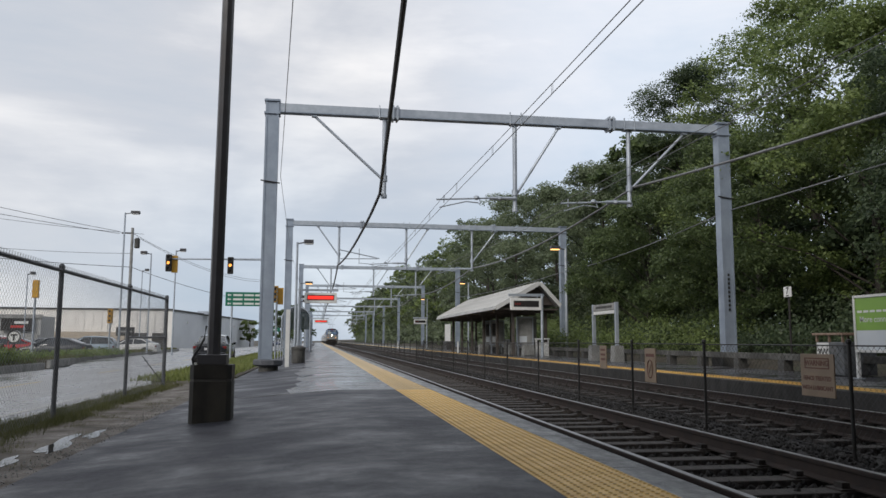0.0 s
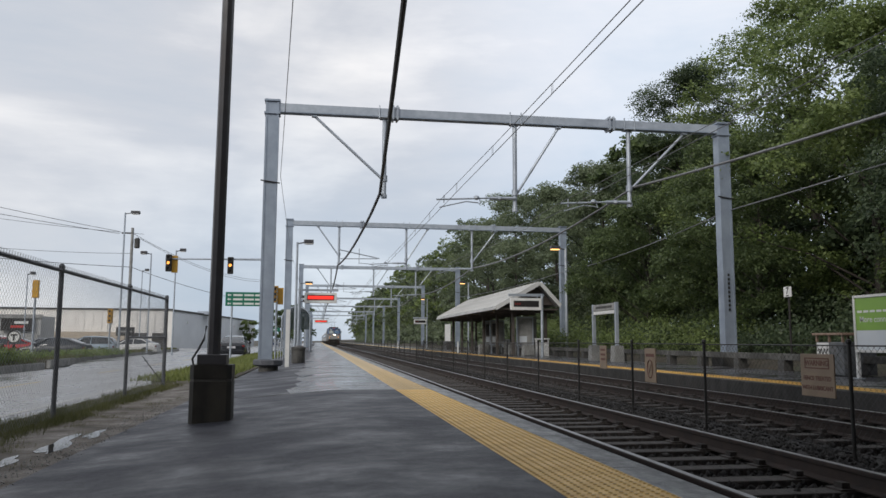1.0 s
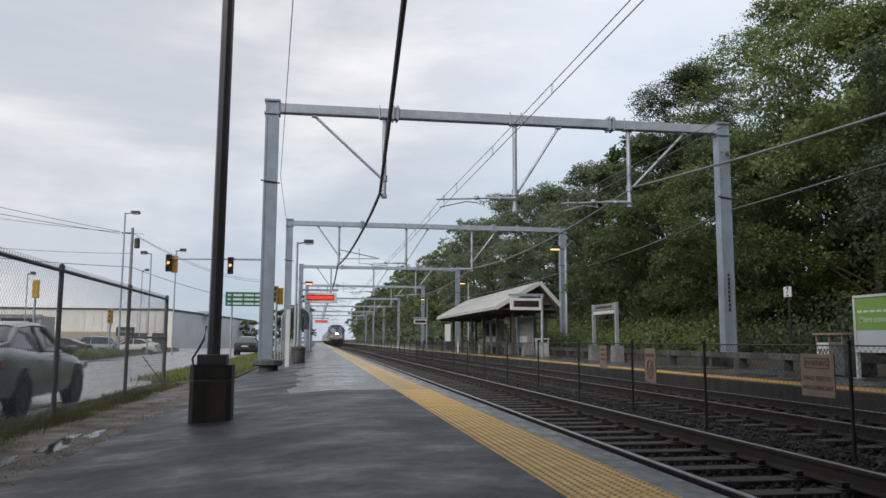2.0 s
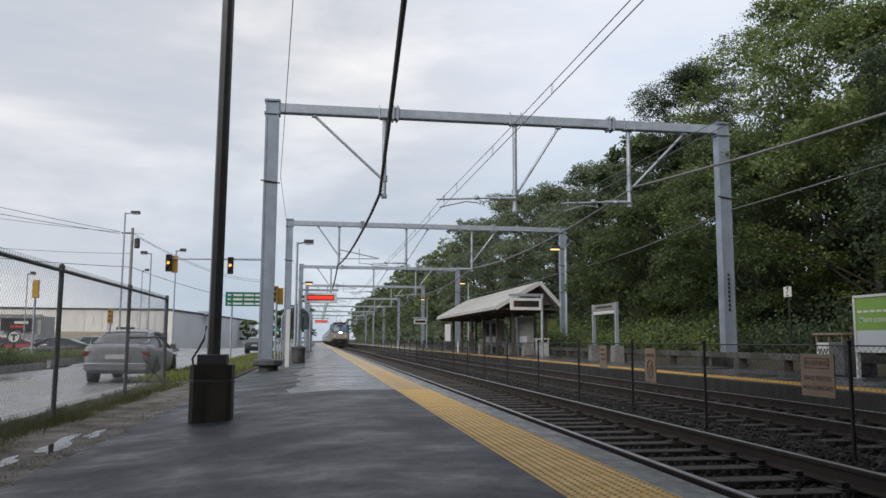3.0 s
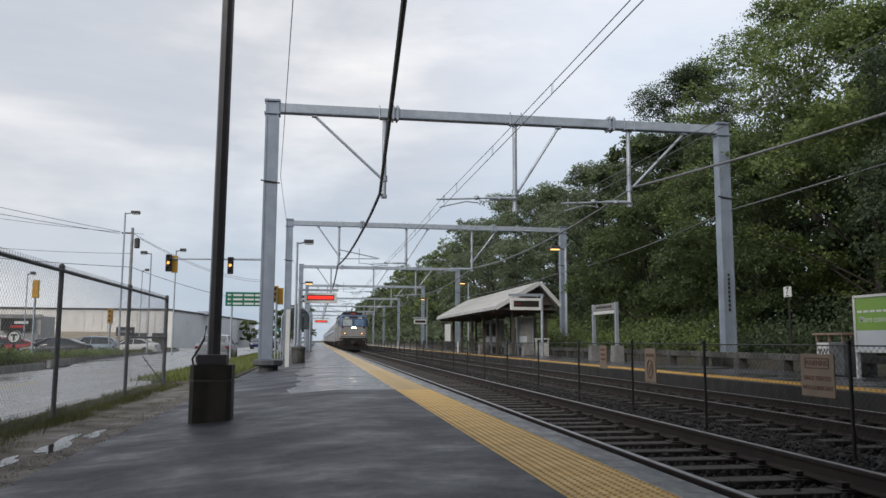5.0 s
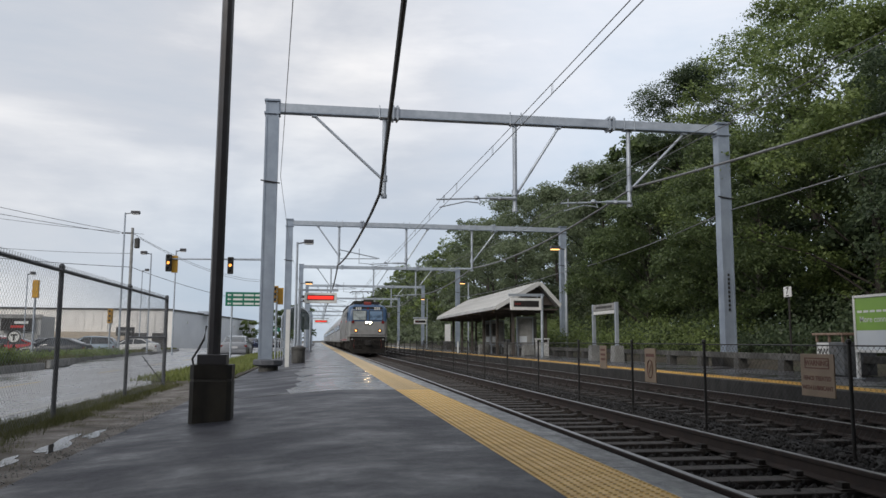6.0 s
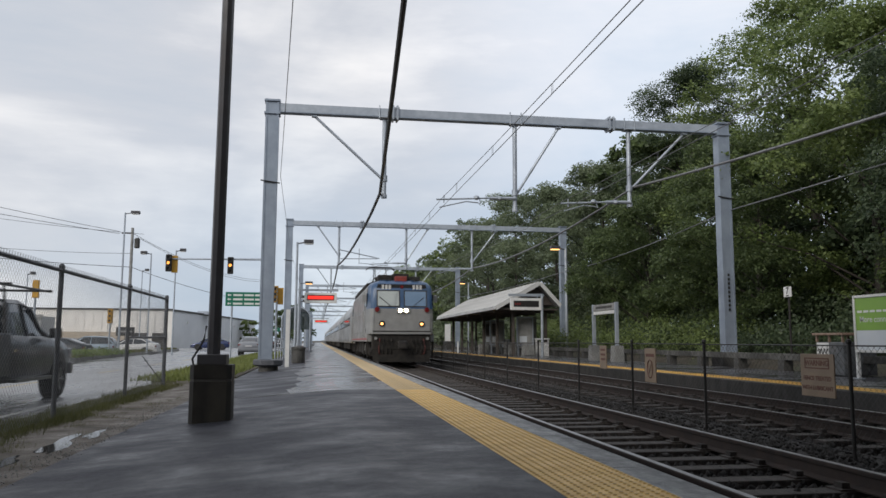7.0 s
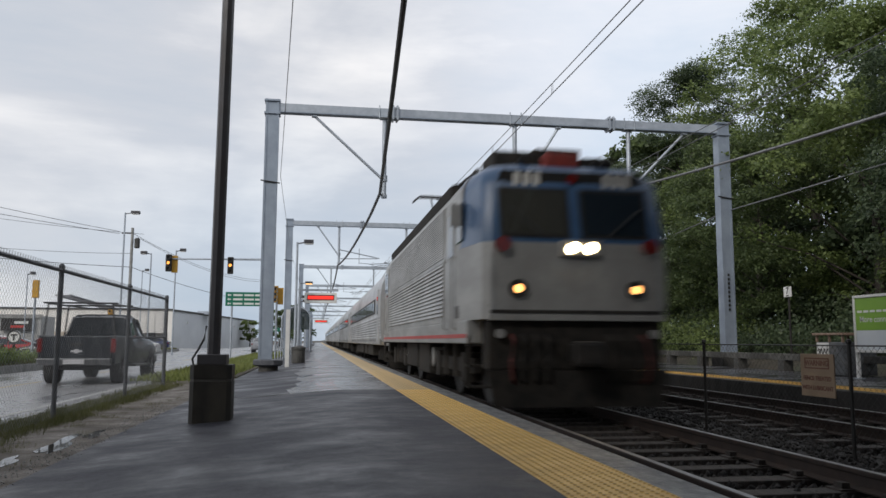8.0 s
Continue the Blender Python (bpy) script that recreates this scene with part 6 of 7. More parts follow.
TAIL = mat("tail_lamp", (0.17, 0.018, 0.018), (0.13, 0.015, 0.015), 5, 0.2, 0, clear=0.7)
LAMP_CLEAR = mat("headlamp_lens", (0.6, 0.62, 0.64), (0.5, 0.52, 0.54), 5, 0.12, 0.3, clear=0.8)
TRIM = mat("black_trim", (0.02, 0.02, 0.02), (0.03, 0.03, 0.03), 5, 0.55)
PLATE = mat("plate_bars", (0.5, 0.5, 0.52), (0.45, 0.45, 0.47), 5, 0.5)


def wheels(e, spots, r, w=0.22):
    made = []
    first = rim = None
    for x, y in spots:
        if first is None:
            bm = B()
            n = 24
            prof = [(r * 0.62, -w / 2), (r * 0.93, -w / 2), (r, -w * 0.3), (r, w * 0.3), (r * 0.93, w / 2), (r * 0.62, w / 2)]
            rows = [[bm.verts.new((xx, q * math.cos(2 * math.pi * i / n), q * math.sin(2 * math.pi * i / n))) for i in range(n)] for q, xx in prof]
            for a in range(len(rows)):
                for i in range(n):
                    bm.faces.new((rows[a][i], rows[a][(i + 1) % n], rows[(a + 1) % len(rows)][(i + 1) % n], rows[(a + 1) % len(rows)][i]))
            wh = first = part("wheel", bm, TYRE, e, smooth=True)
            bm = B()
            for s in (-1, 1):
                tube(bm, (s * w * 0.18, 0, 0), (s * w * 0.3, 0, 0), r * 0.2, 12)
                for k in range(5):
                    a = 2 * math.pi * k / 5
                    p, q = Vector((s * w * 0.24, 0, 0)), Vector((s * w * 0.3, r * 0.62 * math.cos(a), r * 0.62 * math.sin(a)))
                    tube(bm, p, q, r * 0.11, 6)
            tube(bm, (-w * 0.1, 0, 0), (w * 0.1, 0, 0), r * 0.6, 16)
            rim = part("rim", bm, HUB, wh)
        else:
            wh = new("wheel", first.data)
            wh.parent = e
            o = new("rim", rim.data)
            o.parent = wh
        wh.matrix_basis = pose(x, y, r)
        made.append(wh)
    return made


def loft_y(bm, rows):
    """Rounded shell through sections across the car; each section is its right half, bottom to top."""
    rings = []
    for y, half in rows:
        sec = [(x, z) for x, z in half] + [(-x, z) for x, z in reversed(half)]
        rings.append([bm.verts.new((x, y, z)) for x, z in sec])
    n = len(rings[0])
    for a, b in zip(rings, rings[1:]):
        for q in range(n):
            bm.faces.new((a[q], a[(q + 1) % n], b[(q + 1) % n], b[q]))
    bm.faces.new(list(reversed(rings[0])))
    bm.faces.new(rings[-1])
    return bm


def body_half(hw, zb, zt):
    return [(hw * 0.80, zb), (hw * 0.96, zb + 0.06), (hw, zb + 0.2), (hw * 1.005, (zb + zt) / 2 + 0.06), (hw * 0.97, zt - 0.11), (hw * 0.90, zt - 0.03), (hw * 0.5, zt + 0.01)]


def cab_half(hb, ht, zb, zr):
    d = zr - zb
    return [(hb, zb), (hb - 0.02, zb + d * 0.15), (ht + (hb - ht) * 0.32, zb + d * 0.62), (ht + 0.03, zr - d * 0.14), (ht - 0.05, zr - d * 0.03), (ht * 0.5, zr)]


def greenhouse(e, rows, paint, first, last):
    """Glazed cabin with a painted roof skin over sections first..last, and painted pillars."""
    part("cabin", loft_y(B(), rows), CAR_GLASS, e, "dark glazed cabin", True)
    bm = B()
    skin = [(y, [(x * 1.012 if x else 0, z + 0.012) for x, z in half[3:]]) for y, half in rows[first:last + 1]]
    loft_y(bm, skin)
    part("roof", bm, paint, e, "", True)
    for s in (-1, 1):
        for a, b in ((0, first), (last, len(rows) - 1)):
            bm = B()
            pts = []
            for q in range(a, b + 1):
                y, half = rows[q]
                f = (q - a) / max(1, b - a)
                f = f if a == 0 else 1 - f
                u = f * 3
                lo = min(2, int(u))
                x = half[lo][0] + (half[lo + 1][0] - half[lo][0]) * (u - lo)
                z = half[lo][1] + (half[lo + 1][1] - half[lo][1]) * (u - lo)
                pts.append((s * x, y, z))
            hose(bm, pts, 0.05, 8)
            part("pillar", bm, paint, e, "", True)
        y, half = rows[(first + last) // 2]
        bm = B()
        hose(bm, [(s * (hx + 0.004), y, z) for hx, z in half[:4]], 0.035, 6)
        part("pillar", bm, paint, e)


def car(paint, label, style="sedan", loc=(0, 0, 0), rz=0.0, name="car", group=""):
    """Origin on the ground under its middle; +y is forward."""
    e = empty(name, loc, label, "car", group, "", rz)
    p = PAINTS[paint]
    hw = 0.9
    if style == "sedan":
        low = [(-2.3, 0.38), (-2.36, 0.62)]
        body = [(-2.37, .70, .46, .78), (-2.33, .80, .36, .98), (-2.2, .86, .27, 1.07), (-1.75, .895, .24, 1.09), (-.9, .905, .22, 1.02), (.3, .905, .22, .99), (1.05, .90, .22, .97),
                (1.7, .88, .23, .86), (2.15, .82, .26, .74), (2.33, .68, .34, .58)]
        cab = [(-2.0, .66, .55, 1.06, 1.10), (-1.6, .76, .58, 1.03, 1.25), (-1.12, .80, .58, 1.0, 1.42), (-.4, .82, .60, .98, 1.49), (.15, .82, .59, .97, 1.48), (.6, .82, .58, .96, 1.34), (1.2, .80, .66, .94, 1.0)]
        span = (2, 4)
    else:
        low = [(-2.2, 0.4), (-2.25, 0.7)]
        body = [(-2.27, .74, .5, .9), (-2.24, .82, .4, 1.04), (-2.1, .88, .3, 1.08), (-.9, .905, .25, 1.06), (.8, .905, .25, 1.04), (1.5, .89, .26, .96), (2.05, .84, .28, .86), (2.26, .70, .36, .66)]
        cab = [(-2.2, .78, .62, 1.04, 1.12), (-2.0, .80, .62, 1.04, 1.45), (-1.75, .82, .62, 1.03, 1.58), (-.5, .83, .63, 1.02, 1.64), (.1, .83, .62, 1.02, 1.60), (.6, .82, .61, 1.01, 1.40), (1.15, .80, .66, 1.0, 1.05)]
        span = (2, 4)
    part("body", loft_y(B(), [(y, body_half(w, zb, zt)) for y, w, zb, zt in body]), p, e, "", True)
    greenhouse(e, [(y, cab_half(hb, ht, zb, zr)) for y, hb, ht, zb, zr in cab], p, *span)
    for s in (-1, 1):
        bm = B()
        box(bm, *sorted((s * 0.60, s * 0.87)), low[1][0] + 0.01, low[1][0] + 0.16, 0.74, 0.88, 0.02)
        part("tail_light", bm, TAIL, e, "red tail light")
        bm = B()
        box(bm, *sorted((s * 0.5, s * 0.84)), 2.08, 2.27, 0.62, 0.76, 0.02)
        part("headlight", bm, LAMP_CLEAR, e)
        bm = B()
        box(bm, *sorted((s * 0.88, s * 1.04)), 0.72, 0.84, 0.95, 1.08, 0.02)
        part("door_mirror", bm, p, e)
        for y in (-0.75, 0.3):
            bm = B()
            box(bm, *sorted((s * 0.87, s * 0.905)), y, y + 0.16, 0.82, 0.85)
            part("door_handle", bm, p, e)
    bm = B()
    box(bm, -0.82, 0.82, low[1][0] - 0.06, low[1][0] + 0.1, 0.36, 0.56, 0.03)
    part("rear_bumper", bm, p, e)
    bm = B()
    box(bm, -0.26, 0.26, low[1][0] - 0.03, low[1][0] + 0.05, 0.66, 0.79)
    part("number_plate", bm, PLATE, e, "plain pale plate")
    bm = B()
    box(bm, -0.75, 0.75, 2.2, 2.32, 0.3, 0.5, 0.03)
    part("front_bumper", bm, TRIM, e)
    spots = [(-0.78, -1.38), (0.78, -1.38), (-0.78, 1.4), (0.78, 1.4)]
    for x, y in spots:
        bm = B()
        s = 1 if x > 0 else -1
        tube(bm, (s * 0.70, y, 0.36), (s * 0.905, y, 0.36), 0.39, 20)
        part("wheel_arch", bm, TRIM, e)
    ws = wheels(e, [(x * 1.03, y) for x, y in spots], 0.32)
    return e, ws, [(x * 1.03, y) for x, y in spots]


def pickup():
    e = empty("pickup_truck", (-6.3, -40, -0.18), "dark grey crew-cab pickup truck with a ladder rack", "pickup truck")
    p = PAINTS["grey"]
    hw = 0.98
    body = [(-0.76, .95, .5, 1.30), (-.6, .97, .46, 1.31), (.4, .975, .45, 1.30), (1.4, .97, .46, 1.28), (2.2, .95, .48, 1.22), (2.75, .92, .5, 1.12), (2.92, .86, .56, .95)]
    part("front_body", loft_y(B(), [(y, body_half(w, zb, zt)) for y, w, zb, zt in body]), p, e, "", True)
    cab = [(-.76, .88, .74, 1.26, 1.40), (-.68, .88, .72, 1.26, 1.84), (-.5, .89, .72, 1.25, 1.92), (.2, .89, .72, 1.25, 1.94), (.7, .89, .70, 1.25, 1.88), (1.05, .88, .72, 1.24, 1.62), (1.55, .86, .78, 1.22, 1.28)]
    greenhouse(e, [(y, cab_half(hb, ht, zb, zr)) for y, hb, ht, zb, zr in cab], p, 2, 4)
    for s in (-1, 1):
        # load bed sides
        bm = B()
        box(bm, *sorted((s * (hw - 0.09), s * hw)), -2.75, -0.77, 0.55, 1.30, 0.03)
        part("bed_side", bm, p, e)
        bm = B()
        box(bm, *sorted((s * (hw - 0.12), s * (hw + 0.01))), -2.80, -2.70, 0.85, 1.22, 0.02)
        part("tail_light", bm, TAIL, e, "red tail light")
        bm = B()
        box(bm, *sorted((s * 0.6, s * 0.92)), 2.82, 2.94, 0.78, 1.0, 0.02)
        part("headlight", bm, LAMP_CLEAR, e)
        bm = B()
        box(bm, *sorted((s * 1.0, s * 1.22)), 1.1, 1.22, 1.22, 1.42, 0.03)
        part("door_mirror", bm, TRIM, e)
        bm = B()
        box(bm, *sorted((s * 0.9, s * 1.05)), -0.6, 1.3, 0.42, 0.48, 0.01)
        part("side_step", bm, DULL_CHROME, e)
        # rack legs
        for y in (-2.6, -0.85):
            bm = B()
            tube(bm, (s * 0.9, y, 1.28), (s * 0.82, y, 2.15), 0.025, 6)
            part("rack_leg", bm, TRIM, e)
        bm = B()
        tube(bm, (s * 0.82, -2.7, 2.15), (s * 0.82, 1.6, 2.17), 0.025, 6)
        part("rack_rail", bm, TRIM, e)
    for y in (-2.6, -0.85, 1.3):
        bm = B()
        tube(bm, (-0.95, y, 2.17), (0.95, y, 2.17), 0.025, 6)
        part("rack_bar", bm, TRIM, e)
    bm = B()
    for x in (-0.55, -0.2):
        tube(bm, (x, -2.9, 2.36), (x, 1.9, 2.21), 0.03, 6)
    for k in range(12):
        y = -2.8 + 0.4 * k
        tube(bm, (-0.55, y, 2.355 - 0.0315 * (y + 2.8)), (-0.2, y, 2.355 - 0.0315 * (y + 2.8)), 0.018, 6)
    part("ladder", bm, HUB, e)
    bm = B()
    box(bm, -hw + 0.09, hw - 0.09, -2.78, -2.70, 0.62, 1.28, 0.02)
    tg = part("tailgate", bm, p, e)
    bm = B()
    box(bm, -0.16, 0.16, -2.80, -2.775, 1.02, 1.10, 0.01)
    part("gate_handle", bm, TRIM, tg)
    bm = B()
    prism(bm, [(-0.14, 0.86), (-0.05, 0.86), (-0.05, 0.83), (0.05, 0.83), (0.05, 0.86), (0.14, 0.86), (0.14, 0.91), (0.05, 0.91), (0.05, 0.94), (-0.05, 0.94), (-0.05, 0.91), (-0.14, 0.91)], 'y', -2.79, -2.775)
    part("badge", bm, PLATE, tg, "plain pale badge")
    bm = B()
    box(bm, -hw + 0.08, hw - 0.08, -2.7, -0.8, 0.55, 0.66)
    part("bed_floor", bm, TRIM, e)
    bm = B()
    box(bm, -0.92, 0.92, -2.98, -2.80, 0.52, 0.70, 0.03)
    part("rear_bumper", bm, DULL_CHROME, e, "dull chromed bumper")
    bm = B()
    box(bm, -0.26, 0.26, -2.995, -2.97, 0.55, 0.67)
    part("number_plate", bm, PLATE, e, "plain pale plate")
    bm = B()
    box(bm, -0.95, 0.95, 2.86, 3.0, 0.45, 0.7, 0.03)
    part("front_bumper", bm, HUB, e)
    spots = [(-0.84, -1.75), (0.84, -1.75), (-0.84, 1.95), (0.84, 1.95)]
    for x, y in spots:
        s = 1 if x > 0 else -1
        bm = B()
        tube(bm, (s * 0.72, y, 0.46), (s * (hw + 0.004), y, 0.46), 0.47, 20)
        part("wheel_arch", bm, TRIM, e)
    bm = B()
    box(bm, -0.6, 0.6, -2.6, 2.7, 0.38, 0.56)
    part("chassis", bm, TRIM, e)
    return e, wheels(e, [(x * 1.05, y) for x, y in spots], 0.39, 0.27), [(x * 1.05, y) for x, y in spots]


SEDAN, SEDAN_WHEELS, SEDAN_SPOTS = car("silver", "wet silver saloon car driving away along the road", "sedan", (-5.45, 0, -0.1))
TRUCK, TRUCK_WHEELS, TRUCK_SPOTS = pickup()
DARK_CAR = car("black", "dark saloon car driving away along the road", "sedan", (-5.6, 46, -0.1))[0]
BLUE_CAR = car("blue", "dark blue car turning off at the junction", "sedan", (-8, 160, -0.1))[0]


def road():
    bm = B()
    prism(bm, [(-4.4, -60), (-4.4, 62), (-3.2, 72), (-3.2, 330), (-10, 330), (-12.2, 118), (-60, 112), (-60, 92), (-14.5, 90), (-13.2, 48), (-10.6, 36), (-10.9, -60)], 'z', -0.85, -0.18)
    tagged(part("road", bm, ROAD), "wet pale grey asphalt road with worn lane lines", "road", "", "structure")
    LINE = mat("worn_white_line", (0.5, 0.5, 0.49), (0.36, 0.36, 0.35), 8, 0.6)
    first = None
    for y in np.arange(-6, 86, 9.0):
        if first is None:
            bm = B()
            box(bm, -0.06, 0.06, 0, 3.0, -0.18, -0.1755)
            first = tagged(part("lane_dash", bm, mat("worn_yellow_line", (0.5, 0.40, 0.20), (0.38, 0.31, 0.18), 8, 0.6)), "worn yellow lane dash on the road", "road marking", "lane dashes")
            first.matrix_basis = pose(-7.7, y, 0)
        else:
            o = new("lane_dash", first.data)
            o.matrix_basis = pose(-7.7, y, 0)
            tagged(o, "worn yellow lane dash on the road", "road marking", "lane dashes")
    bm = B()
    box(bm, -4.85, -4.73, -20, 60, -0.18, -0.1755)
    tagged(part("edge_line", bm, LINE), "worn white line along the road edge", "road marking")
    # kerbed grass strip and car park
    bm = B()
    prism(bm, [(-13.3, 49), (-14.6, 89), (-60, 89), (-60, -20), (-11.0, -20), (-11.0, 34), (-11.6, 37)], "z", -0.7, -0.35)
    tagged(part("car_park", bm, ROAD), "grey asphalt car park beside the road", "car park", "", "structure")
    bm = B()
    for x0, y0, x1, y1 in ((-10.75, -20, -10.95, 34.5), (-12.0, 38.5, -13.3, 50), (-13.3, 50, -14.6, 88)):
        d = Vector((x1 - x0, y1 - y0, 0)).normalized()
        n = Vector((-d.y, d.x, 0))
        a, b = Vector((x0, y0, 0)), Vector((x1, y1, 0))
        vs = [a, b, b + n * 0.16, a + n * 0.16]
        prism(bm, [(v.x, v.y) for v in vs], 'z', -0.3, 0.06)
    tagged(part("kerb", bm, CONCRETE), "concrete kerb along the road edge", "kerb", "", "structure")
    bm = B()
    prism(bm, [(-10.96, -20), (-11.12, 34.3), (-13.4, 34.5), (-13.2, -20)], 'z', -0.75, 0.08)
    prism(bm, [(-12.2, 38.7), (-13.46, 50), (-14.76, 88), (-17.5, 88), (-15.6, 50), (-14.2, 38.7)], 'z', -0.8, 0.08)
    tagged(part("grass_strip", bm, SOIL), "grassy island between road and car park", "grass strip", "", "structure")
    rng = np.random.default_rng(21)

    def tuft(name, n, f, h, w, label, m=GRASS):
        x, y = f(rng, n)
        hh = rng.uniform(0.4, 1.2, n) * h
        a = rng.uniform(0, 6.28, n)
        lx, ly = rng.normal(0, 0.3, n) * hh, rng.normal(0, 0.3, n) * hh
        v = np.stack([np.stack([x - w * np.cos(a), y - w * np.sin(a), x * 0 + 0.07], 1), np.stack([x + w * np.cos(a), y + w * np.sin(a), x * 0 + 0.07], 1), np.stack([x + lx, y + ly, hh + 0.07], 1)], 1)
        tagged(raw_mesh(name, v.reshape(-1, 3), np.arange(3 * n).reshape(n, 3), m), label, "grass", "", "stuff")

    def strip_a(r, n):
        return r.uniform(-13.2, -11.1, n), r.uniform(18, 34.2, n)

    def strip_b(r, n):
        t = r.random(n)
        return -12.3 - 2.4 * t - r.uniform(0, 2.0, n), 38.8 + 49 * t
    tuft("island_grass_near", 9000, strip_a, 0.16, 0.015, "damp grass on the near traffic island")
    tuft("island_grass_far", 12000, strip_b, 0.16, 0.03, "damp grass on the long traffic island")
    bm = B()
    prism(bm, [(-4.3, 22), (-4.3, 60), (-3.2, 70), (-2.12, 70), (-2.12, 22)], 'z', -0.3, 0.03)
    tagged(part("grass_bank", bm, SOIL), "narrow grassy bank behind the platform", "grass strip", "", "structure")
    tuft("bank_grass", 11000, lambda r, n: (r.uniform(-4.2, -2.15, n), r.uniform(19, 62, n)), 0.14, 0.02, "short bright grass behind the platform", leaf_mat("fresh_grass", (0.12, 0.15, 0.04), (0.25, 0.28, 0.09), 0.3))
    # low hedge on the island
    def mass(name, n, xa, xb, ya, yb, h, size, m):
        nc = n // 40
        cx, cy, cz = rng.uniform(xa, xb, nc), rng.uniform(ya, yb, nc), rng.random(nc) ** 0.5 * h
        i = rng.integers(0, nc, n)
        c = np.stack([cx, cy, cz], 1)[i] + rng.normal(0, 0.13, (n, 3)) + np.array([0, 0, 0.1])
        c = c[c[:, 2] > 0.06]
        v, f = leaf_quads(c, size, rng, np.array([[0, 0, 0.9]]))
        tagged(raw_mesh(name, v, f, m), "low leafy shrubs on the traffic island", "shrubs", "", "stuff")
    mass("island_shrubs", 9000, -13.2, -11.2, 28, 34, 0.36, 0.08, LEAF_B)
    mass("island_hedge", 8000, -15.0, -12.6, 39.5, 58, 0.05, 0.08, LEAF_B)


road()


def car_park_things():
    row = [("black", "sedan", -23.4, 58, 80), ("red", "sedan", -21.5, 60, 95), ("grey", "sedan", -17.4, 57, 88), ("white", "wagon", -22.5, 66, 90), ("black", "sedan", -17.5, 66, 85),
           ("pale", "wagon", -15.6, 66, 92), ("white", "sedan", -13.6, 72, 88), ("silver", "wagon", -17.3, 73, 90), ("black", "sedan", -15.2, 80, 85), ("silver", "sedan", -21.5, 74, 92)]
    words = {"black": "black car parked beside the grass island", "red": "red saloon car parked in the car park", "grey": "dark grey saloon car parked in the car park", "white": "white car parked in the car park",
             "pale": "pale blue estate car parked in the car park", "silver": "silver car parked in the far row"}
    for paint, style, x, y, rz in row:
        car(paint, words[paint], style, (x - (2.4 if y > 64 else 0.3), y, -0.35), rz, "parked_car", "parked cars")
    # warehouse with a receding side wall
    WALL = mat("pale_metal_siding", (0.80, 0.78, 0.74), (0.74, 0.72, 0.69), 0.4, 0.6, 0, 0.002, 8, (0.68, 0.66, 0.63), 0.08)
    SIDE = mat("blue_grey_siding", (0.74, 0.765, 0.80), (0.69, 0.715, 0.75), 0.4, 0.6, 0, 0.002, 8, (0.62, 0.64, 0.68), 0.08)
    STONE = mat("tan_block_wall", (0.52, 0.45, 0.36), (0.46, 0.39, 0.31), 0.8, 0.7, 0, 0.004, 10)
    w = empty("warehouse", (-22.2, 127, -0.95), "long pale flat-roofed warehouse beyond the car park", "warehouse")
    bm = B()
    prism(bm, [(-33.5, 0), (0, 0), (7.2, 68), (-33.5, 68)], 'z', 0, 6.5)
    part("hall", bm, SIDE, w)
    bm = B()
    box(bm, -33.5, -9.5, -0.25, -0.01, 3.15, 6.5)
    part("front_cladding", bm, WALL, w, "pale upper cladding")
    bm = B()
    box(bm, -9.4, -0.02, -0.2, -0.01, 0, 6.5)
    part("end_cladding", bm, WALL, w)
    for k in range(26):
        y = -0.27
        bm = B()
        box(bm, -33.4 + k * 1.28, -33.34 + k * 1.28, -0.3, -0.24, 3.15 if k < 19 else 0.0, 6.48)
        part("seam", bm, WALL, w)
    bm = B()
    box(bm, -33.6, 0.1, -0.4, -0.0, 6.5, 6.75)
    part("parapet", bm, CONCRETE_DARK, w)
    bm = B()
    prism(bm, [(0.0, 0.0), (7.2, 68), (7.35, 68), (0.15, 0)], 'z', 6.4, 6.7)
    part("side_parapet", bm, CONCRETE_DARK, w)
    bm = B()
    box(bm, -30, -6.3, -3.0, -0.3, 0, 3.1)
    part("front_block", bm, STONE, w, "tan block wall")
    for k, (x, y, s) in enumerate(((-3, 6, 1.2), (-26, 8, 1.6), (2.5, 20, 1.6), (-12, 10, 1.0))):
        bm = B()
        box(bm, x - s, x + s, y - s, y + s, 6.5, 7.1, 0.05)
        part("roof_unit", bm, GALV, w)
    for x in (-5.9, -2.9):
        bm = B()
        box(bm, x, x + 2.2, -0.32, -0.2, 0.2, 3.0)
        part("loading_door", bm, CONCRETE_DARK, w)
    for y in (8, 26, 44):
        bm = B()
        x = 7.2 * y / 68
        box(bm, x - 0.05, x + 0.25, y, y + 0.4, 4.6, 5.0)
        part("wall_lamp", bm, WHITE, w)
    # store with a black sign
    s = empty("store_building", (-44, 104, -0.45), "low grey store with a black sign band", "store")
    bm = B()
    box(bm, -16, 10.2, 0, 5.2, 0, 4.35, 0.05)
    part("block", bm, mat("grey_render", (0.36, 0.36, 0.35), (0.31, 0.31, 0.30), 0.5, 0.6, 0, 0.002, 10), s)
    bm = B()
    box(bm, -16.2, 10.4, -0.2, 0.0, 4.05, 4.5)
    part("fascia", bm, CONCRETE, s)
    bm = B()
    box(bm, 5.75, 9.4, -0.5, -0.2, 2.5, 4.03, 0.03)
    sg = part("sign_panel", bm, BLACK, s, "black sign panel")
    bm = B()
    box(bm, 7.3, 8.9, -0.56, -0.51, 3.35, 3.65)
    part("white_bar", bm, WHITE, sg)
    bm = B()
    box(bm, 6.9, 8.5, -0.56, -0.51, 2.85, 3.15)
    part("red_bar", bm, RED_PAINT, sg)
    bm = B()
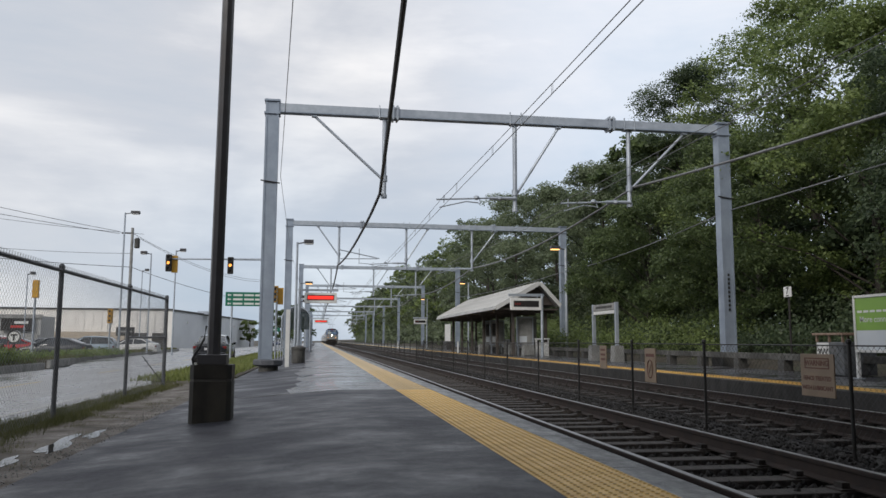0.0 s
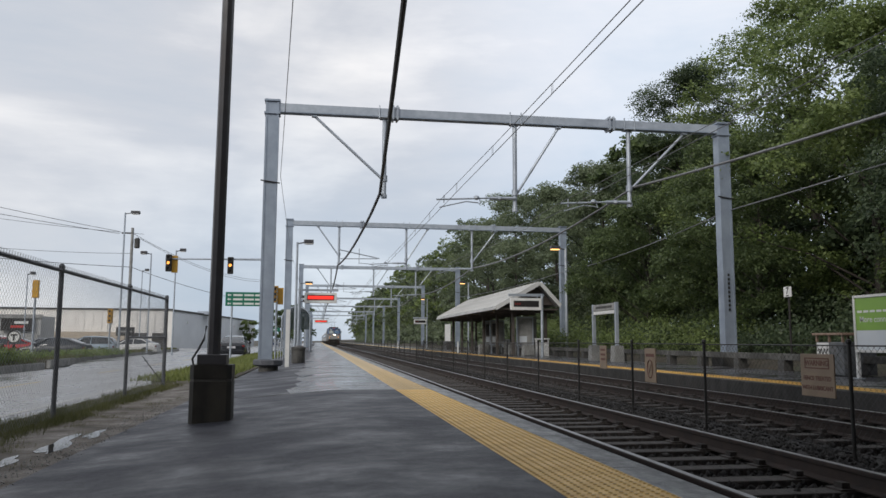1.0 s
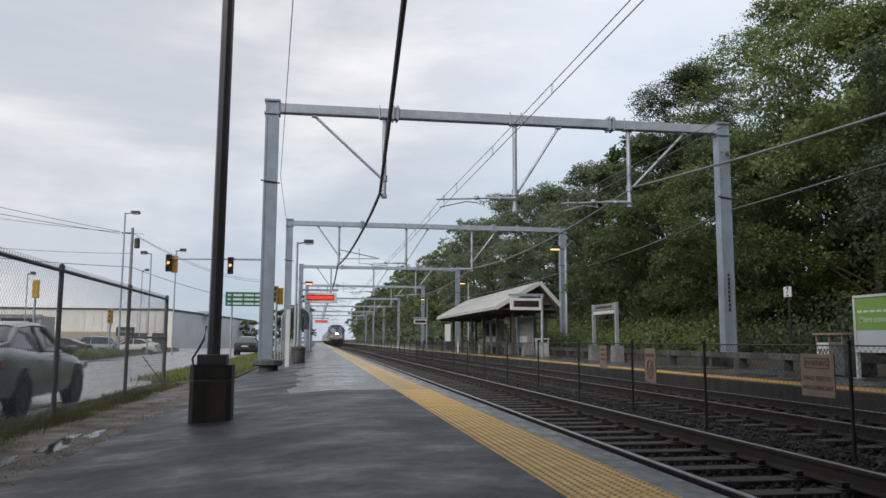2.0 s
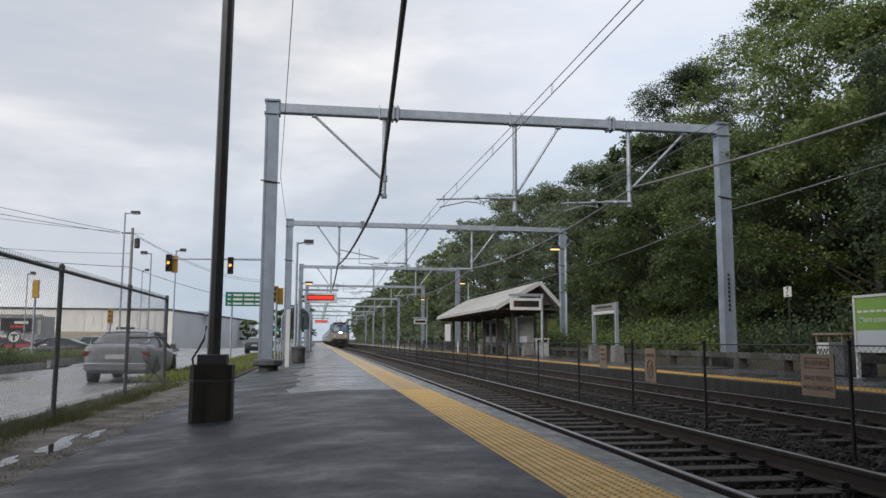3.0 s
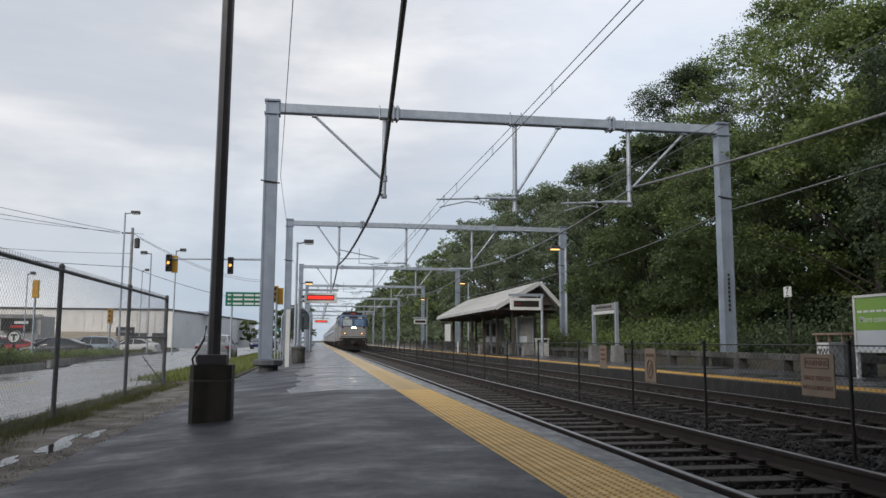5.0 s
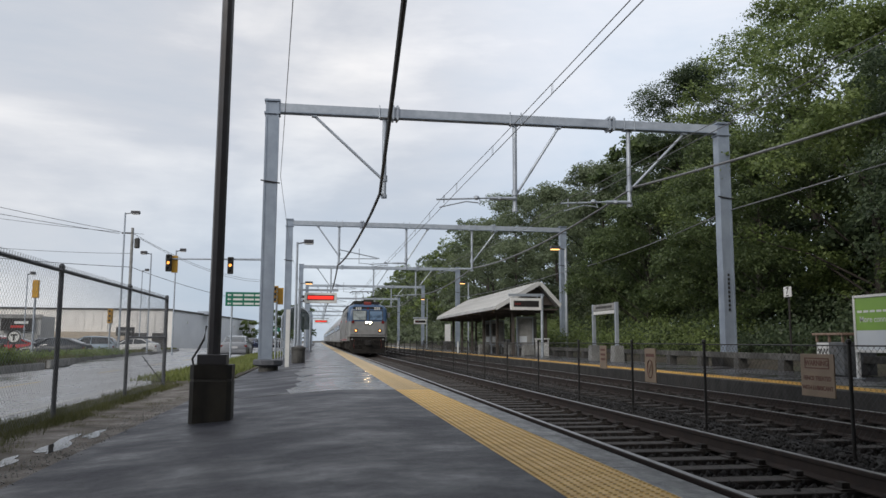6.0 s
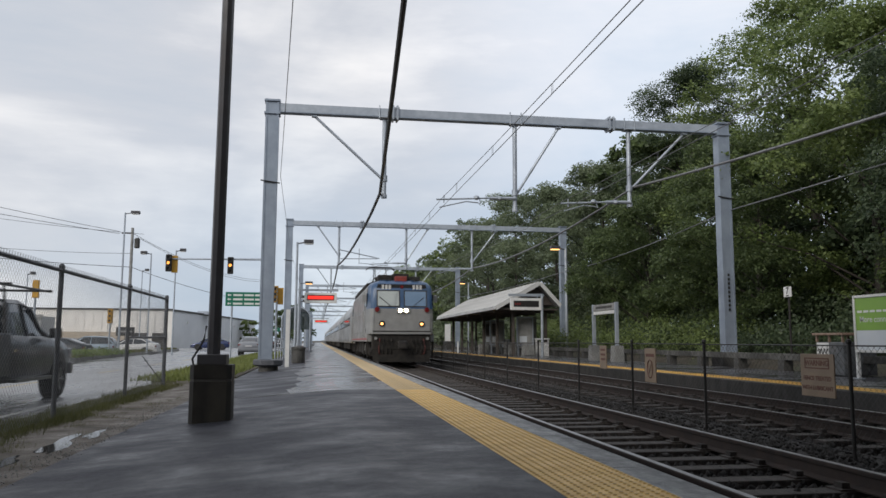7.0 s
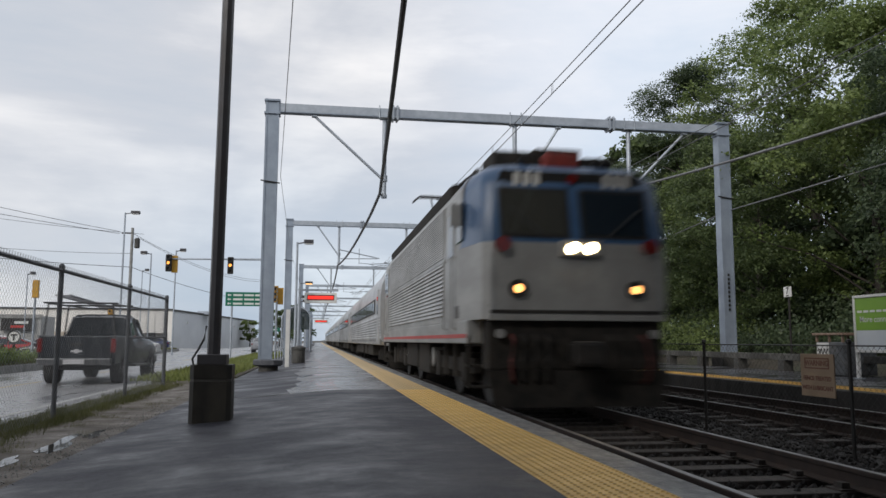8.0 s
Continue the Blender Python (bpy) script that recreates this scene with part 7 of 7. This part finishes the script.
    box(bm, -16, 10, -0.3, 0.0, 0.0, 2.0)
    part("glazed_front", bm, CONCRETE, s)
    # dark low sign board in the car park
    b = empty("dark_board", (-22.0, 96, -0.45), "dark framed board in the car park", "sign")
    bm = B()
    box(bm, -1.02, 1.02, -0.08, 0.08, 1.9, 2.92, 0.02)
    part("panel", bm, BLACK, b)
    for x in (-1.0, 1.0):
        bm = B()
        tube(bm, (x * 0.8, 0, 0), (x * 0.8, 0, 1.95), 0.06, 8)
        part("leg", bm, DARK_IRON, b)
    bm = B()
    box(bm, -0.75, 0.75, -0.09, -0.081, 2.3, 2.5)
    part("pale_bar", bm, CONCRETE, b)
    # round station symbol on a post
    t = empty("round_sign", (-11.5, 32.5, 0.05), "round black and white sign on a short post", "sign")
    bm = B()
    tube(bm, (0, 0, 0), (0, 0, 0.75), 0.04, 8)
    part("post", bm, DARK_IRON, t)
    bm = B()
    ring(bm, (0, 0, 1.05), 0.0, 0.25, -0.03, 0.03, 24)
    dsc = part("disc", bm, WHITE, t)
    bm = B()
    ring(bm, (0, -0.035, 1.05), 0.205, 0.25, -0.005, 0.005, 24)
    part("rim", bm, BLACK, dsc)
    bm = B()
    box(bm, -0.125, 0.125, -0.04, -0.03, 1.10, 1.155)
    box(bm, -0.028, 0.028, -0.04, -0.03, 0.92, 1.10)
    part("bars", bm, BLACK, dsc)
    # lamps, poles and wires
    cobra_lamp(-13.7, 58, 10.0, 1.0, z0=0.0)
    cobra_lamp(-12.2, 60, 7.3, -0.75, z0=0.05, r=0.06)
    cobra_lamp(-10.45, 60, 7.7, 0.7, z0=-0.1, r=0.06)
    cobra_lamp(-20.6, 60, 6.15, 0.5, z0=-0.45, r=0.05)
    cobra_lamp(-16.6, 78, 8.05, 0.6, z0=-0.45, r=0.05)
    u = empty("utility_pole", (-13.6, 60, 0), "grey wooden utility pole with a transformer can", "utility pole")
    bm = B()
    tube(bm, (0, 0, -0.1), (0, 0, 9.2), 0.13, 10, 0.1)
    part("pole", bm, CONCRETE, u)
    bm = B()
    lathe(bm, [(0.18, 7.7), (0.2, 7.75), (0.2, 8.35), (0.12, 8.45)], (0.36, 0), 12)
    part("transformer", bm, CONCRETE_DARK, u)
    bm = B()
    box(bm, -0.75, 0.1, -0.05, 0.05, 8.75, 8.85)
    part("crossarm", bm, TIE, u)

    def wire(a, b, s, r=0.012):
        a, b = Vector(a), Vector(b)
        bm = B()
        hose(bm, [a.lerp(b, i / 14) - Vector((0, 0, 4 * s * (i / 14) * (1 - i / 14))) for i in range(15)], r, 5)
        tagged(part("overhead_wire", bm, CABLE), "thin black overhead wire above the road", "wire", "street wires")
    wire((-26.5, 51, 10.6), (-14.5, 60, 8.9), 0.12, 0.018)
    wire((-26.5, 51, 9.9), (-14.5, 60, 8.75), 0.12, 0.018)
    wire((-26.5, 51, 9.3), (-12.8, 60, 8.75), 0.2, 0.014)
    wire((-26, 51, 7.1), (-13.6, 60, 7.3), 0.25, 0.014)
    wire((-26, 45, 6.2), (-13.6, 60, 6.3), 0.2, 0.02)
    wire((-13.6, 60, 8.8), (-6.1, 96, 8.2), 0.9, 0.016)
    wire((-13.2, 60, 8.5), (-6.0, 96, 8.0), 0.9, 0.016)
    wire((-13.6, 60, 6.3), (-6.0, 96, 5.6), 0.5, 0.022)
    p2 = empty("utility_pole", (-6.05, 96, 0), "grey wooden utility pole beside the junction", "utility pole")
    bm = B()
    tube(bm, (0, 0, -0.2), (0, 0, 8.4), 0.12, 10, 0.1)
    part("pole", bm, TIE, p2)
    # signal mast arm over the road
    m = empty("signal_mast", (-2.6, 45.5, 0.0), "steel mast arm carrying traffic signals over the road", "traffic signal")
    bm = B()
    tube(bm, (0, 0, -0.1), (0, 0, 5.75), 0.12, 12, 0.1)
    part("mast", bm, GALV, m)
    bm = B()
    tube(bm, (0, 0, 5.6), (-5.9, 0, 5.52), 0.07, 10, 0.04)
    part("arm", bm, GALV, m)

    def signal(parent, x, y, z, lit, face=-1, name="signal_head", back=False):
        bm = B()
        box(bm, x - 0.16, x + 0.16, y - 0.1, y + 0.1, z - 0.48, z + 0.48, 0.03)
        h = part(name, bm, SIGNAL_YELLOW if back else BLACK, parent, "yellow signal box" if back else "")
        for k, dz in enumerate((0.31, 0.0, -0.31)):
            bm = B()
            ring(bm, (x, y + face * 0.13, z + dz), 0.09, 0.135, -0.12, 0.06, 16)
            part("visor", bm, SIGNAL_YELLOW if back else BLACK, h)
            bm = B()
            ring(bm, (x, y + face * 0.11, z + dz), 0.0, 0.105, -0.01, 0.01, 16)
            part("lens", bm, AMBER if (lit and k == 1) else BLACK, h)
    signal(m, -4.93 + 2.6, -0.1, 5.2, True)
    signal(m, -8.28 + 2.6, -0.1, 5.28, True)
    signal(m, -8.0 + 2.6, 0.15, 5.24, False, 1, back=True)
    m2 = empty("signal_post", (-2.35, 46, 0.0), "short post with yellow traffic signals", "traffic signal")
    bm = B()
    tube(bm, (0, 0, -0.1), (0, 0, 4.0), 0.06, 10)
    part("post", bm, GALV, m2)
    signal(m2, -0.08, 0.1, 3.65, False, -1, back=True)
    signal(m2, 0.2, 0.2, 3.55, False, 1, back=True)
    m3 = empty("signal_post", (-15.0, 45, 0.05), "post with a yellow traffic signal on the island", "traffic signal")
    bm = B()
    tube(bm, (0, 0, -0.05), (0, 0, 3.3), 0.06, 10)
    part("post", bm, GALV, m3)
    signal(m3, 0.0, 0.0, 3.65, False, 1, back=True)
    m4 = empty("signal_post", (-13.6, 55, 0.05), "post with a small crossing signal on the island", "traffic signal")
    bm = B()
    tube(bm, (0, 0, -0.05), (0, 0, 2.1), 0.05, 10)
    part("post", bm, GALV, m4)
    signal(m4, 0.0, 0.0, 2.52, False, -1, back=True)
    # green road sign
    g = empty("green_road_sign", (-3.5, 38, -0.05), "green road sign with three lines of pale bars", "road sign")
    bm = B()
    box(bm, -0.8, 1.15, -0.02, 0.02, 2.66, 3.32, 0.01)
    pl = part("panel", bm, SIGN_GREEN, g)
    for k in range(3):
        z = 3.13 - 0.2 * k
        for xa, xb in ((-0.45, -0.02), (0.06, 0.5), (0.56, 0.98 - 0.1 * k)):
            bm = B()
            box(bm, xa, xb, -0.026, -0.021, z, z + 0.09)
            part("text_bar", bm, PALE_INK, pl)
        bm = B()
        prism(bm, [(-0.72, z + 0.045), (-0.64, z - 0.02), (-0.64, z + 0.02), (-0.54, z + 0.02), (-0.54, z + 0.07), (-0.64, z + 0.07), (-0.64, z + 0.11)], 'y', -0.026, -0.021)
        part("arrow", bm, PALE_INK, pl)
    bm = B()
    tube(bm, (-0.5, 0.05, -0.05), (-0.5, 0.05, 3.3), 0.045, 8)
    part("post", bm, GALV, g)
    k = empty("street_name_sign", (-4.0, 63, -0.1), "small green street name sign on a thin post", "road sign")
    bm = B()
    tube(bm, (0, 0, -0.05), (0, 0, 2.1), 0.035, 8)
    part("post", bm, GALV, k)
    bm = B()
    box(bm, -0.2, 1.1, -0.05, -0.036, 1.8, 2.1, 0.005)
    pn = part("panel", bm, SIGN_GREEN, k)
    bm = B()
    box(bm, 0.0, 0.9, -0.056, -0.051, 1.9, 2.0)
    part("text_bar", bm, PALE_INK, pn)
    # trees beyond the road
    for i, (x, y, h, q) in enumerate(((-14.6, 178, 5.2, 1.9), (-6.2, 150, 6.6, 2.6), (-3.9, 158, 8.0, 3.0), (-8.5, 190, 6.0, 2.6), (-4.2, 185, 7.6, 2.8))):
        tree(x, y, h, q, 2600, 0.26, 400 + i, LEAF_B if i == 0 else LEAF_A, z0=-0.2, low=0.2)


car_park_things()


# ---- unseen block added to close and shade the place behind the camera, with an opening for the tracks ----
def back_shade_block():
    e = empty("wall_south", (0, -3.5, 0), "plain dark unseen block added behind the platform to shade the tracks", "building", "", "structure")
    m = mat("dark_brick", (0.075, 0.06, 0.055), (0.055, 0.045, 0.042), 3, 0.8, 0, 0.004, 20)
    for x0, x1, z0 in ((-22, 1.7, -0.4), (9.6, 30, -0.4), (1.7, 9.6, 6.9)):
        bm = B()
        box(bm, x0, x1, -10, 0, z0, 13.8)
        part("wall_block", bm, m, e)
    # assumed slab out of view overhead, added to darken the nearing locomotive front
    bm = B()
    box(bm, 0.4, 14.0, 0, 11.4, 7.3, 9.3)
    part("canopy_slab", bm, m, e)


back_shade_block()


# ---- what moves ----
def rolling(wheels, spots, r, y_of):
    """Turns each wheel as far as its car has gone."""
    for w, (x, y) in zip(wheels, spots):
        walk(w, [(k / 30, pose(x, y, r, -math.degrees((y_of(k / 30) - y_of(0)) / r))) for k in range(0, 241)])


def along(pts):
    ts, ys = [p[0] for p in pts], [p[1] for p in pts]
    return lambda t: float(np.interp(t, ts, ys))


def motions():
    rows = [(0.0, 196.55), (2.0, 150.05), (4.0, 103.55), (6.0, 57.05), (7.0, 33.8), (8.0, 10.55)]
    back = 15.6
    walk(LOCO, [(t, pose(T1 - 0.02, y, 0)) for t, y in rows])
    for c in COACHES:
        walk(c, [(t, pose(T1 - 0.02, y + back, 0)) for t, y in rows])
        back += 25.9
    # cars on the road; y of the middle of each
    sedan = [(0.0, -6.0), (2.0, 14.8), (2.8, 23.1), (3.5, 30.4), (4.2, 37.4), (4.7, 42.2), (5.8, 53.8), (6.5, 61.8), (7.3, 71.6), (8.0, 81.0)]
    walk(SEDAN, [(t, pose(-5.45, y, -0.18)) for t, y in sedan])
    rolling(SEDAN_WHEELS, SEDAN_SPOTS, 0.32, along(sedan))
    truck = [(0.0, -49.5), (2.0, -30.9), (4.0, -12.2), (6.0, 6.4), (7.0, 15.7), (7.5, 20.3), (8.0, 25.0)]
    walk(TRUCK, [(t, pose(-6.3, y, -0.18)) for t, y in truck])
    rolling(TRUCK_WHEELS, TRUCK_SPOTS, 0.39, along(truck))
    walk(DARK_CAR, [(t, pose(-5.6, y, -0.18)) for t, y in ((0.0, 45.5), (0.8, 54.0), (1.6, 62.3), (2.8, 73.6), (3.5, 81.0), (5.5, 103.0), (8.0, 134.0))])
    walk(BLUE_CAR, [(t, pose(x, y, -0.18, 0, 0, a)) for t, x, y, a in ((0.0, -8.2, 168.0, 180), (3.0, -8.2, 135.0, 180), (5.6, -8.2, 108.0, 178), (6.3, -9.2, 102.5, 130), (6.8, -11.6, 100.0, 95),
                                                                   (7.3, -14.9, 99.8, 90), (8.0, -20.0, 99.8, 90))])


motions()
